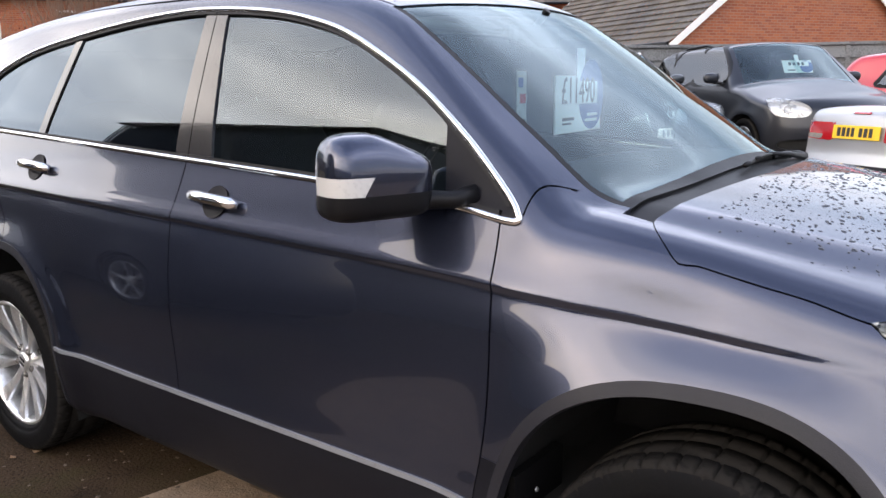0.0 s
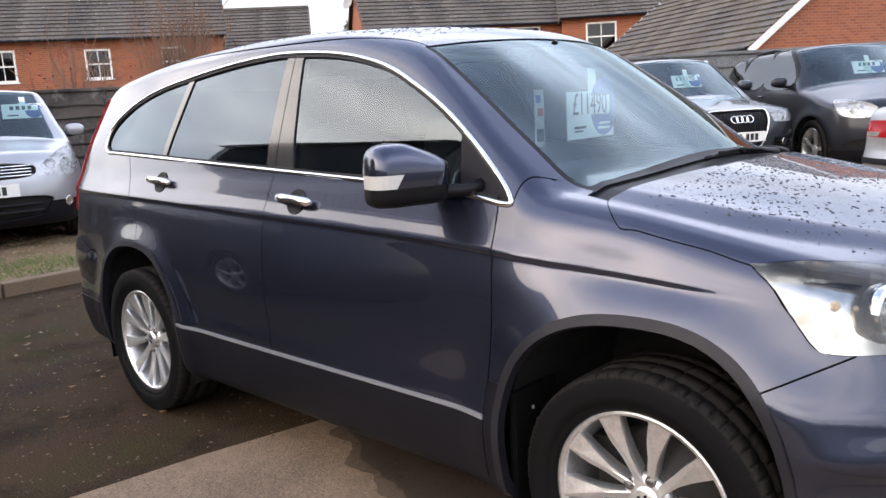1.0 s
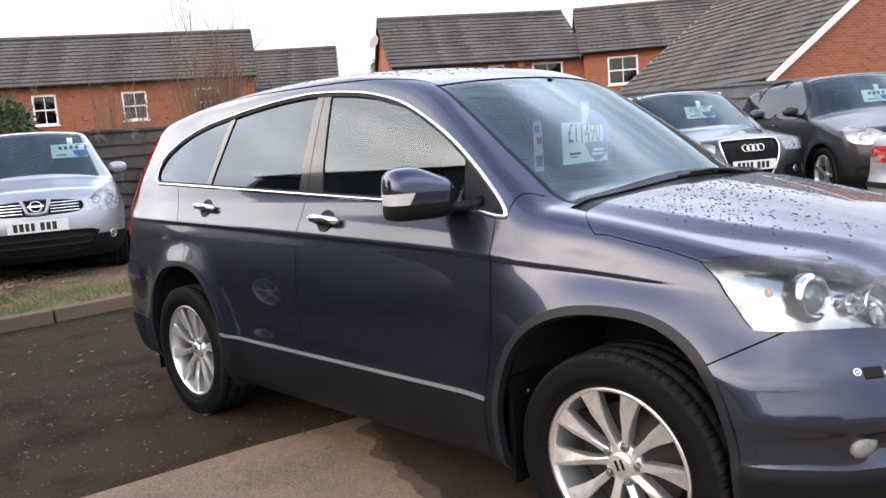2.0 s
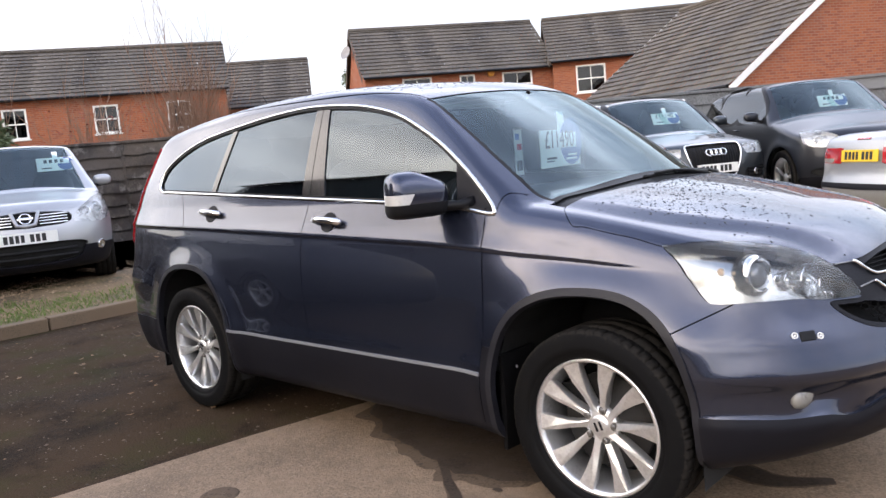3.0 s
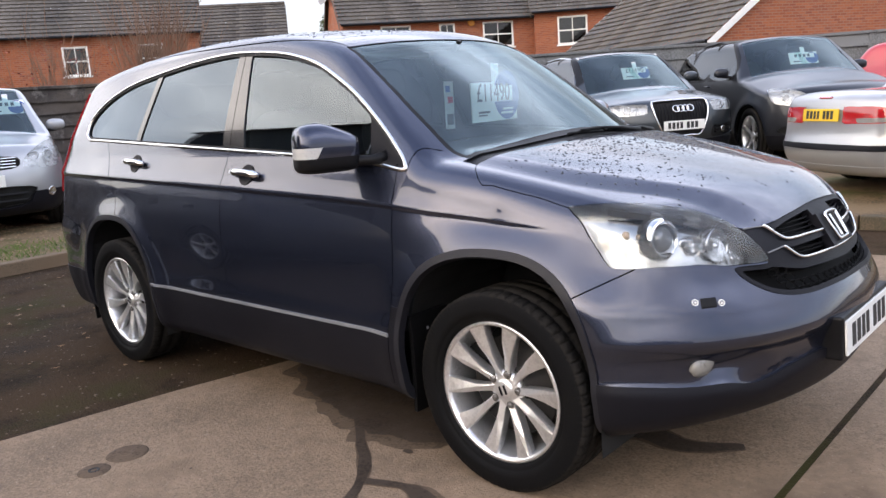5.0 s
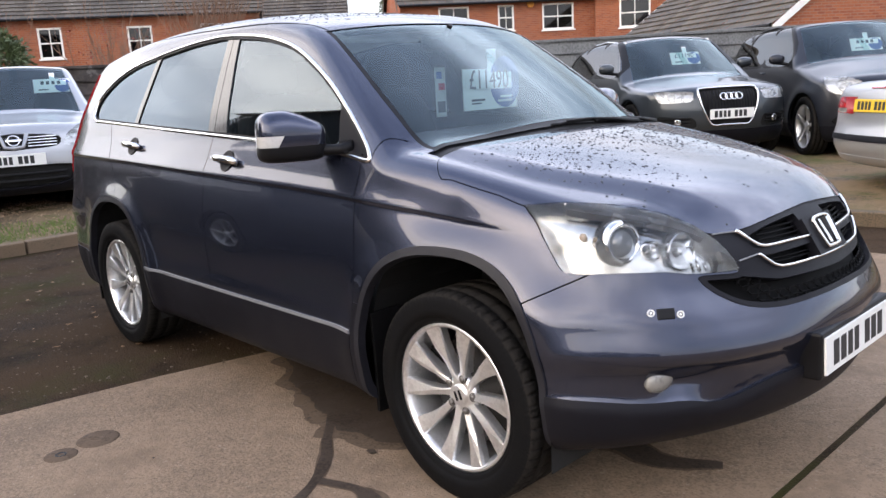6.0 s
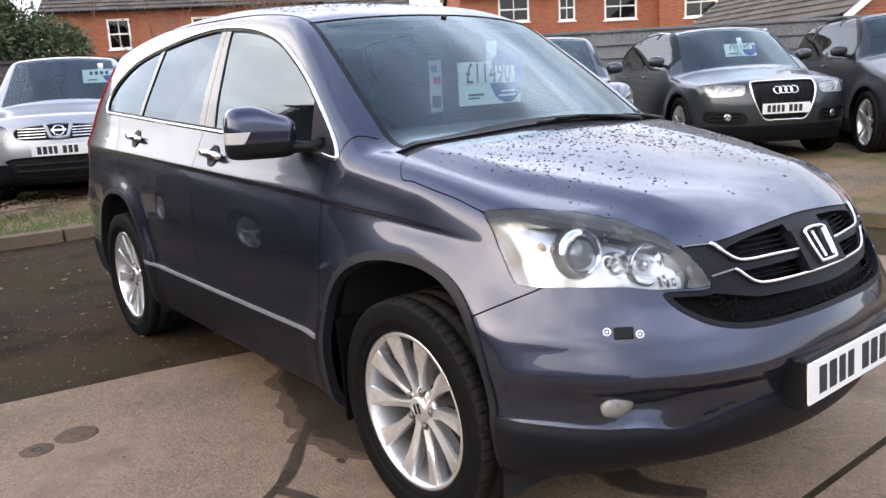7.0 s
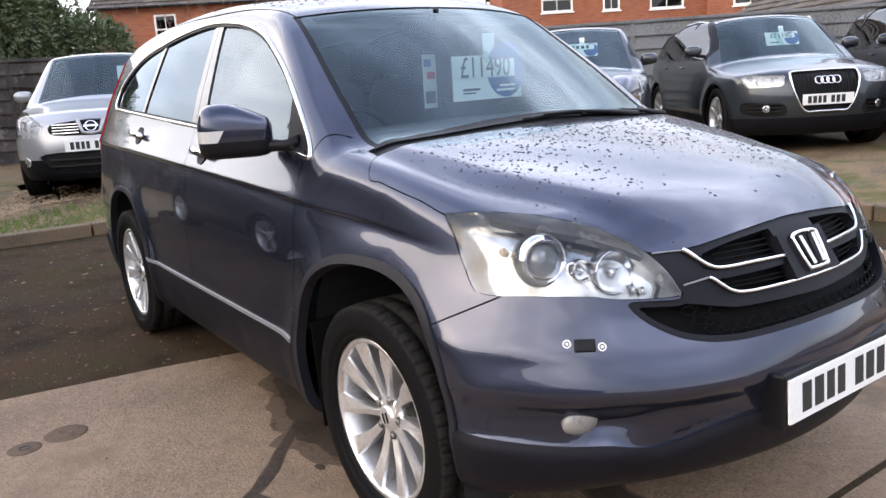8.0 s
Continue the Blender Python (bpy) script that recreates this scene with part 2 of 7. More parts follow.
M = {
    "paint": paint("slate_blue_grey_paint", (0.034, 0.041, 0.069), 0.8, 0.26),
    "silver": paint("silver_paint", (0.37, 0.375, 0.385), 0.5),
    "graphite": paint("graphite_paint", (0.036, 0.043, 0.050), 0.6, 0.32, 1.45),
    "navy": paint("black_blue_paint", (0.011, 0.013, 0.019), 0.3, 0.32, 1.38),
    "red": paint("red_paint", (0.42, 0.02, 0.03), 0.1),
    "maroon": paint("dark_red_paint", (0.10, 0.015, 0.02), 0.2),
    "plastic": mat("dark_grey_plastic", (0.008, 0.008, 0.011), 0.46, spec=0.14, bump=0.0006, fine=500),
    "arch_grey": mat("grey_arch_plastic", (0.016, 0.016, 0.020), 0.45, spec=0.25, bump=0.0006, fine=500),
    "black": mat("black_plastic", (0.006, 0.006, 0.007), 0.45, bump=0.0003, fine=400, spec=0.2),
    "gloss_black": mat("gloss_black_pillar", (0.02, 0.018, 0.018), 0.2, coat=0.6),
    "deep_black": mat("deep_black_plastic", (0.003, 0.003, 0.0032), 0.7, spec=0.12),
    "inner": mat("dark_lining", (0.008, 0.008, 0.008), 0.9),
    "rubber": mat("tyre_rubber", (0.006, 0.006, 0.0065), 0.6, bump=0.001, fine=160, second=(0.008, 0.0078, 0.0075), spec=0.06),
    "tread": mat("dusty_tread_rubber", (0.015, 0.0135, 0.012), 0.8, vary=0.3, scale=30, second=(0.008, 0.0075, 0.007), spec=0.06),
    "alloy": mat("alloy_silver", (0.84, 0.84, 0.84), 0.32, 0.85, 0.4, vary=0.08),
    "disc": mat("brake_steel", (0.18, 0.17, 0.16), 0.45, 0.8),
    # brake steel darkened to hold the shade between the spokes
    "shaded_steel": mat("shaded_brake_steel", (0.035, 0.032, 0.030), 0.6, 0.5),
    "seal": mat("window_seal_rubber", (0.012, 0.012, 0.013), 0.5, spec=0.2),
    "chrome": mat("chrome", (0.80, 0.80, 0.80), 0.07, 1.0, vary=0.03),
    "sill_grey": mat("grey_sill_trim", (0.23, 0.235, 0.25), 0.35, 0.3),
    "glass": glass("windscreen_glass", (0.70, 0.86, 0.84), 1.72, (0.82, 0.97, 1.0)),
    "side_glass": glass("front_side_glass", (0.48, 0.58, 0.55), 1.9, (0.80, 0.91, 1.0)),
    "dark_glass": glass("privacy_glass", (0.08, 0.08, 0.09), 1.75, (0.74, 0.87, 1.0)),
    "other_glass": glass("tinted_side_glass", (0.42, 0.48, 0.50), 2.1),
    "lens": glass("lamp_lens", (0.95, 0.96, 0.96), 1.5),
    "reflector": mat("lamp_reflector", (0.60, 0.60, 0.60), 0.22, 0.95, vary=0.38, scale=22),
    "far_bowl": mat("pale_lamp_bowl", (0.50, 0.50, 0.50), 0.3, 0.35, vary=0.3, scale=12),
    "lamp_bowl": mat("silvered_lamp_bowl", (0.33, 0.33, 0.32), 0.16, 0.95, vary=0.4, scale=12, fine=20, bump=0.005),
    "lamp_grey": mat("grey_lamp_bezel", (0.12, 0.118, 0.115), 0.25, 0.6, vary=0.15, scale=15),
    "projector_glass": mat("projector_lens_glass", (0.16, 0.165, 0.17), 0.04, 0.3, coat=1.0, vary=0.1),
    "bulb": mat("amber_bulb", (0.60, 0.45, 0.32), 0.2),
    "tail_red": mat("red_lamp_lens", (0.35, 0.008, 0.012), 0.12, coat=1.0),
    "seat": mat("dark_seat_cloth", (0.03, 0.03, 0.033), 0.9, bump=0.002, fine=300),
    "card": mat("white_card", (0.80, 0.83, 0.82), 0.5, vary=0.02),
    "grey_card": mat("pale_grey_card", (0.45, 0.46, 0.46), 0.6, vary=0.1, scale=30),
    "visor": mat("grey_visor_cloth", (0.16, 0.16, 0.15), 0.9, vary=0.1),
    "blue": mat("blue_print", (0.02, 0.07, 0.28), 0.5, vary=0.03),
    "ink": mat("black_ink", (0.02, 0.02, 0.02), 0.6, vary=0.03),
    "plate": mat("white_plate", (0.78, 0.78, 0.74), 0.35, vary=0.03),
    "yplate": mat("yellow_plate", (0.80, 0.52, 0.03), 0.35, vary=0.03),
    "asphalt": mat("worn_asphalt", (0.044, 0.0285, 0.0172), 0.9, vary=0.3, scale=1.1, fine=90, bump=0.010, second=(0.015, 0.0098, 0.0062), spec=0.05),
    "concrete": mat("stained_concrete", (0.245, 0.176, 0.120), 0.75, vary=0.18, scale=1.3, fine=110, bump=0.010, second=(0.165, 0.119, 0.081), spec=0.1),
    # damp and oil colour, made darker to carry the shadow under the car
    "stain": mat("damp_oil_stain_and_shade", (0.052, 0.039, 0.030), 0.6, vary=0.3, scale=9, spec=0.12),
    "stain_margin": mat("drying_stain", (0.105, 0.076, 0.053), 0.75, vary=0.3, scale=14, spec=0.1),
    "kerb": mat("kerb_concrete", (0.140, 0.095, 0.056), 0.85, vary=0.15, scale=3, bump=0.003, second=(0.075, 0.060, 0.034), island=0.3),
    "gravel": mat("tan_gravel", (0.150, 0.104, 0.060), 0.9, vary=0.35, scale=2.5, fine=45, bump=0.012, second=(0.06, 0.045, 0.026), spec=0.2),
    "pebble": mat("pebbles", (0.25, 0.175, 0.105), 0.85, vary=0.3, scale=12, second=(0.10, 0.070, 0.042)),
    "grass": mat("winter_grass", (0.10, 0.145, 0.03), 0.8, vary=0.3, scale=2.5, second=(0.07, 0.09, 0.025)),
    # brown of the round stains on the concrete
    "round_stain": mat("round_stain_brown", (0.105, 0.076, 0.054), 0.75, vary=0.25, scale=20, second=(0.07, 0.050, 0.036), spec=0.06),
    "brick": brick_mat("orange_red_brick", (0.37, 0.112, 0.046), (0.21, 0.054, 0.028), (0.28, 0.185, 0.13)),
    "tile": mat("grey_brown_roof_tile", (0.080, 0.069, 0.058), 0.85, vary=0.25, scale=0.8, fine=9, bump=0.006, second=(0.050, 0.043, 0.037)),
    "white": mat("white_frame_paint", (0.80, 0.79, 0.75), 0.45, vary=0.04),
    "pane": glass("house_pane", (0.12, 0.13, 0.14), 1.6),
    # dark colour standing in for the shade inside the houses
    "room_shade": mat("unlit_room_shade", (0.05, 0.05, 0.055), 0.9),
    "fence_wood": mat("weathered_dark_boards", (0.062, 0.050, 0.041), 0.85, vary=0.3, scale=2.2, fine=40, bump=0.003, second=(0.05, 0.044, 0.04), island=0.35),
    "fence_grey": mat("grey_painted_boards", (0.13, 0.135, 0.135), 0.7, vary=0.2, scale=1.5, fine=30, second=(0.09, 0.092, 0.092), island=0.25),
    "bark": mat("bare_twigs", (0.21, 0.125, 0.082), 0.9),
    "leaf": mat("evergreen_leaf", (0.075, 0.098, 0.040), 0.5, vary=0.4, scale=3, second=(0.038, 0.052, 0.022)),
    "sheet": mat("dark_ribbed_cladding", (0.028, 0.03, 0.033), 0.6, vary=0.2, scale=0.6),
    "indicator_lens": mat("clear_indicator_lens", (0.50, 0.49, 0.47), 0.15, coat=0.8, vary=0.1),
    "fog_glass": mat("fog_lamp_glass", (0.20, 0.195, 0.18), 0.15, coat=0.6, vary=0.2, scale=30),
    "grit": mat("loose_grit", (0.085, 0.060, 0.040), 0.9, vary=0.4, scale=12, second=(0.03, 0.022, 0.015)),
    "drop": mat("rain_bead", (0.02, 0.022, 0.03), 0.05, vary=0.1),
    "dish": mat("grey_dish", (0.25, 0.25, 0.26), 0.5),
    "amber_box": mat("amber_plastic", (0.65, 0.30, 0.05), 0.4),
    "red_leaf": mat("dark_red_leaves", (0.16, 0.022, 0.016), 0.7, vary=0.4, scale=20),
    "dead_leaf": mat("dead_leaves", (0.13, 0.075, 0.035), 0.8, vary=0.4, scale=20),
    "water": glass("water_drop", (0.75, 0.78, 0.80), 1.33),
}


def patches(name, color, scale, lo, hi, most=1.0):
    """Mix a second growth or stain into a surface, in uneven patches."""
    nt = M[name].node_tree
    b = nt.nodes["Principled BSDF"]
    old = b.inputs["Base Color"].links[0].from_socket
    co, n, r, mix = nt.nodes.new("ShaderNodeTexCoord"), nt.nodes.new("ShaderNodeTexNoise"), nt.nodes.new("ShaderNodeMapRange"), nt.nodes.new("ShaderNodeMixRGB")
    n.inputs["Scale"].default_value, n.inputs["Detail"].default_value, n.inputs["Roughness"].default_value = scale, 8, 0.68
    r.inputs["From Min"].default_value, r.inputs["From Max"].default_value, r.inputs["To Max"].default_value = lo, hi, most
    mix.inputs["Color2"].default_value = (*color, 1)
    nt.links.new(co.outputs["Object"], n.inputs["Vector"])
    nt.links.new(n.outputs["Fac"], r.inputs["Value"])
    nt.links.new(r.outputs["Result"], mix.inputs["Fac"])
    nt.links.new(old, mix.inputs["Color1"])
    nt.links.new(mix.outputs["Color"], b.inputs["Base Color"])


M["navy"].node_tree.nodes["Principled BSDF"].inputs["Coat Weight"].default_value = 0.45
patches("asphalt", (0.011, 0.008, 0.006), 1.7, 0.50, 0.64, 0.7)
patches("asphalt", (0.042, 0.040, 0.014), 0.7, 0.50, 0.62, 0.85)
patches("asphalt", (0.085, 0.066, 0.046), 38.0, 0.60, 0.72, 0.7)
patches("gravel", (0.075, 0.085, 0.022), 1.3, 0.50, 0.62, 0.85)
patches("concrete", (0.100, 0.071, 0.049), 1.3, 0.50, 0.70, 0.75)
patches("concrete", (0.145, 0.106, 0.074), 13.0, 0.46, 0.62, 0.35)
patches("concrete", (0.36, 0.285, 0.21), 36.0, 0.60, 0.68, 0.75)
patches("concrete", (0.062, 0.047, 0.036), 19.0, 0.62, 0.70, 0.6)
patches("fence_wood", (0.022, 0.016, 0.013), 1.4, 0.44, 0.58, 0.85)
patches("fence_wood", (0.17, 0.155, 0.14), 3.2, 0.55, 0.63, 0.8)
patches("tile", (0.12, 0.11, 0.09), 1.6, 0.55, 0.70, 0.6)


def each_piece(name, low, high):
    """Let every loose piece of a mesh be a little lighter or darker than the next."""
    nt = M[name].node_tree
    b = nt.nodes["Principled BSDF"]
    old = b.inputs["Base Color"].links[0].from_socket
    geo, r, mul = nt.nodes.new("ShaderNodeNewGeometry"), nt.nodes.new("ShaderNodeMapRange"), nt.nodes.new("ShaderNodeVectorMath")
    r.inputs["To Min"].default_value, r.inputs["To Max"].default_value = low, high
    mul.operation = "SCALE"
    nt.links.new(geo.outputs["Random Per Island"], r.inputs["Value"])
    nt.links.new(old, mul.inputs[0])
    nt.links.new(r.outputs["Result"], mul.inputs["Scale"])
    nt.links.new(mul.outputs["Vector"], b.inputs["Base Color"])


each_piece("tile", 0.72, 1.28)


# ---- building helpers ----
def part(name, bm, material, parent=None, label="", smooth=False):
    me = bpy.data.meshes.new(name)
    bm.to_mesh(me)
    bm.free()
    me.materials.append(M[material])
    if smooth:
        for p in me.polygons:
            p.use_smooth = True
    ob = new(name, me)
    ob.parent = parent
    if label:
        ob["label"] = label
    return ob


def base(name, label, category, at=None, group="", kind=""):
    ob = new(name)
    ob.empty_display_size = 0.2
    if at is not None:
        ob.matrix_world = at
    return tagged(ob, label, category, group, kind)


def box(bm, lo, hi, bevel=0.0, m=None):
    """A box from corner to corner, with softened edges."""
    v = [bm.verts.new((x, y, z)) for z in (lo[2], hi[2]) for y in (lo[1], hi[1]) for x in (lo[0], hi[0])]
    f = [bm.faces.new([v[i] for i in q]) for q in ((0, 2, 3, 1), (4, 5, 7, 6), (0, 1, 5, 4), (2, 6, 7, 3), (0, 4, 6, 2), (1, 3, 7, 5))]
    if bevel:
        edges = list({e for q in f for e in q.edges})
        got = bmesh.ops.bevel(bm, geom=edges, offset=bevel, segments=2, affect="EDGES", profile=0.5)
        v = list({w for q in got["faces"] for w in q.verts} | {w for w in v if w.is_valid})
    if m is not None:
        bmesh.ops.transform(bm, matrix=m, verts=[w for w in v if w.is_valid])
    return bm


def lathe(bm, profile, n=32, m=None, closed=False):
    """Turn (radius, height) points round the z axis."""
    rings = []
    for r, h in profile:
        rings.append([bm.verts.new((r * math.cos(2 * math.pi * i / n), r * math.sin(2 * math.pi * i / n), h)) for i in range(n)])
    pairs = list(zip(rings[:-1], rings[1:])) + ([(rings[-1], rings[0])] if closed else [])
    for a, b in pairs:
        for i in range(n):
            bm.faces.new((a[i], a[(i + 1) % n], b[(i + 1) % n], b[i]))
    if not closed:
        for ring, flip in ((rings[0], True), (rings[-1], False)):
            if profile[0 if flip else -1][0] > 1e-5:
                bm.faces.new(ring[::-1] if flip else ring)
    if m is not None:
        bmesh.ops.transform(bm, matrix=m, verts=[v for r in rings for v in r])
    return bm


def tube(bm, pts, radius, n=8, closed=False):
    """A round bar along points; radius: one number or one for each point."""
    pts = [Vector(p) for p in pts]
    rad = radius if isinstance(radius, (list, tuple)) else [radius] * len(pts)
    rings, side = [], None
    for i, p in enumerate(pts):
        a = pts[i - 1] if i or closed else p
        b = pts[(i + 1) % len(pts)] if i < len(pts) - 1 or closed else p
        d = (b - a).normalized()
        side = (side - d * side.dot(d)) if side else d.orthogonal()
        side.normalize()
        up = d.cross(side)
        rings.append([bm.verts.new(p + rad[i] * (math.cos(2 * math.pi * k / n) * side + math.sin(2 * math.pi * k / n) * up)) for k in range(n)])
    for a, b in list(zip(rings[:-1], rings[1:])) + ([(rings[-1], rings[0])] if closed else []):
        for k in range(n):
            bm.faces.new((a[k], a[(k + 1) % n], b[(k + 1) % n], b[k]))
    if not closed:
        bm.faces.new(rings[0][::-1])
        bm.faces.new(rings[-1])
    return bm


def slab(bm, pts, z0, z1):
    """A flat plate with the outline pts, in x and y."""
    lo, hi = [bm.verts.new((*p, z0)) for p in pts], [bm.verts.new((*p, z1)) for p in pts]
    bm.faces.new(lo[::-1])
    bm.faces.new(hi)
    for i in range(len(pts)):
        j = (i + 1) % len(pts)
        bm.faces.new((lo[i], lo[j], hi[j], hi[i]))
    return bm


def letters(text, size, material, parent, m, name="lettering"):
    c = bpy.data.curves.new(name, "FONT")
    c.body, c.size, c.extrude, c.align_x, c.align_y = text, size, 0.0006, "CENTER", "CENTER"
    tmp = bpy.data.objects.new(name, c)
    scene.collection.objects.link(tmp)
    me = bpy.data.meshes.new_from_object(tmp.evaluated_get(bpy.context.evaluated_depsgraph_get()))
    bpy.data.objects.remove(tmp)
    me.materials.clear()
    me.materials.append(M[material])
    ob = new(name, me)
    ob.parent, ob.matrix_basis = parent, m
    return ob


# ---- shape tools: smooth solids, skins and cuts ----
def curve1(*p):
    """A smooth function through (x, y) pairs, with no overshoot."""
    a = np.array(p, float)
    a = a[a[:, 0].argsort()]
    xs, ys = a[:, 0], a[:, 1]
    h, d = np.diff(xs), np.diff(ys) / np.diff(xs)
    m = np.zeros(len(xs))
    m[0], m[-1] = d[0], d[-1]
    for i in range(1, len(xs) - 1):
        if d[i - 1] * d[i] > 0:
            w1, w2 = 2 * h[i] + h[i - 1], h[i] + 2 * h[i - 1]
            m[i] = (w1 + w2) / (w1 / d[i - 1] + w2 / d[i])

    def f(x):
        i = np.clip(np.searchsorted(xs, x) - 1, 0, len(xs) - 2)
        t = (x - xs[i]) / h[i]
        return ((1 + 2 * t) * (1 - t) ** 2 * ys[i] + t * (1 - t) ** 2 * h[i] * m[i]
                + t * t * (3 - 2 * t) * ys[i + 1] + t * t * (t - 1) * h[i] * m[i + 1])
    # softened, so that the bends of the surface are even
    grid = np.linspace(xs[0], xs[-1], 3000)
    step = grid[1] - grid[0]
    table = f(grid)
    n = max(2, int(.9 * np.median(h) / step))
    n = min(n, 900)
    w = np.exp(-(np.arange(-n, n + 1) / (.38 * n)) ** 2)
    pad = np.r_[table[0] - (table[1] - table[0]) * np.arange(n, 0, -1), table, table[-1] + (table[-1] - table[-2]) * np.arange(1, n + 1)]
    table = np.convolve(pad, w / w.sum(), "valid")

    def g(x):
        return np.interp(x, grid, table)
    return g


def smax(a, b, k):
    h = np.clip(0.5 + 0.5 * (a - b) / k, 0, 1)
    return b + (a - b) * h + k * h * (1 - h)


def smin(a, b, k):
    return -smax(-a, -b, k)


def ramp(x, a, b):
    t = np.clip((x - a) / (b - a), 0, 1)
    return t * t * (3 - 2 * t)


def bell(x, c, w):
    return np.exp(-((x - c) / w) ** 2)


def outline(points, closed=True, n=8):
    """A rounded line through control points (Catmull-Rom)."""
    p = np.array(points, float)
    out, m = [], len(p)
    for i in range(m if closed else m - 1):
        a, b, c, d = [p[j % m] if closed else p[min(max(j, 0), m - 1)] for j in (i - 1, i, i + 1, i + 2)]
        for t in np.arange(n) / n:
            out.append(0.5 * (2 * b + (c - a) * t + (2 * a - 5 * b + 4 * c - d) * t * t + (3 * b - a - 3 * c + d) * t ** 3))
    if not closed:
        out.append(p[-1])
    return np.array(out)


def line_dist(line, p, q, closed=True):
    """The distance of points (p, q) from a line, below zero inside a closed one."""
    p, q = np.asarray(p, float), np.asarray(q, float)
    best, odd = np.full(p.shape, 1e9), np.zeros(p.shape, bool)
    ends = list(zip(line, np.roll(line, -1, 0))) if closed else list(zip(line[:-1], line[1:]))
    for (ax, ay), (bx, by) in ends:
        ex, ey = bx - ax, by - ay
        t = np.clip(((p - ax) * ex + (q - ay) * ey) / (ex * ex + ey * ey + 1e-12), 0, 1)
        best = np.minimum(best, np.hypot(p - ax - t * ex, q - ay - t * ey))
        if closed:
            odd ^= ((ay > q) != (by > q)) & (p < ex * (q - ay) / (ey if abs(ey) > 1e-12 else 1e-12) + ax)
    return np.where(odd, -best, best)


def side_dist(line, p, q):
    """The distance of points (p, q) from an open line, below zero on its right."""
    best, sign = np.full(np.shape(p), 1e9), np.ones(np.shape(p))
    for (ax, ay), (bx, by) in zip(line[:-1], line[1:]):
        ex, ey = bx - ax, by - ay
        t = np.clip(((p - ax) * ex + (q - ay) * ey) / (ex * ex + ey * ey + 1e-12), 0, 1)
        d = np.hypot(p - ax - t * ex, q - ay - t * ey)
        near = d < best
        best = np.where(near, d, best)
        sign = np.where(near, np.sign(ex * (q - ay) - ey * (p - ax)), sign)
    return best * np.where(sign == 0, 1, sign)


def grad(F, P, e=0.003):
    g = [F(*(P + e * d).T) - F(*(P - e * d).T) for d in np.eye(3)]
    return np.stack(g, 1) / (2 * e)


def settle(F, P, rounds=4):
    for _ in range(rounds):
        g = grad(F, P)
        P = P - np.clip(F(*P.T) / np.maximum((g * g).sum(1), 0.05), -0.02, 0.02)[:, None] * g
    return P


def skin_of(F, lo, hi, h):
    """The surface F = 0 as points and four-sided faces that look outwards."""
    axes = [np.arange(a, b + h, h) for a, b in zip(lo, hi)]
    D = F(*np.meshgrid(*axes, indexing="ij"))
    S, n = D < 0, D.shape
    cells = tuple(m - 1 for m in n)
    total, count = np.zeros(cells + (3,)), np.zeros(cells)

    def part(A, o):
        return A[o[0]:o[0] + cells[0], o[1]:o[1] + cells[1], o[2]:o[2] + cells[2]]
    for ax in range(3):
        for u in (0, 1):
            for w in (0, 1):
                o = [0, 0, 0]
                o[(ax + 1) % 3], o[(ax + 2) % 3] = u, w
                o2 = list(o)
                o2[ax] = 1
                a, b = part(D, o), part(D, o2)
                hit = (a < 0) != (b < 0)
                t = np.where(hit, a / np.where(hit, a - b, 1), 0)
                count += hit
                for k in range(3):
                    total[..., k] += hit * (t if k == ax else o[k])
    at = np.argwhere(count > 0)
    index = np.full(cells, -1)
    index[tuple(at.T)] = np.arange(len(at))
    P = (at + total[tuple(at.T)] / count[tuple(at.T)][:, None]) * h + np.array(lo)
    faces = []
    for ax in range(3):
        b, c = (ax + 1) % 3, (ax + 2) % 3
        lead = [slice(None)] * 3
        lead[ax] = slice(1, None)
        back = [slice(None)] * 3
        back[ax] = slice(None, -1)
        change = S[tuple(back)] != S[tuple(lead)]
        e = np.argwhere(change)
        e = e[(e[:, b] > 0) & (e[:, c] > 0) & (e[:, b] < n[b] - 1) & (e[:, c] < n[c] - 1)]
        out = S[tuple(back)][tuple(e.T)]
        quad = []
        for db, dc in ((-1, -1), (0, -1), (0, 0), (-1, 0)):
            q = e.copy()
            q[:, b] += db
            q[:, c] += dc
            quad.append(index[tuple(q.T)])
        quad = np.stack(quad, 1)
        quad[~out] = quad[~out][:, ::-1]
        faces += quad.tolist()
    return settle(F, P), faces


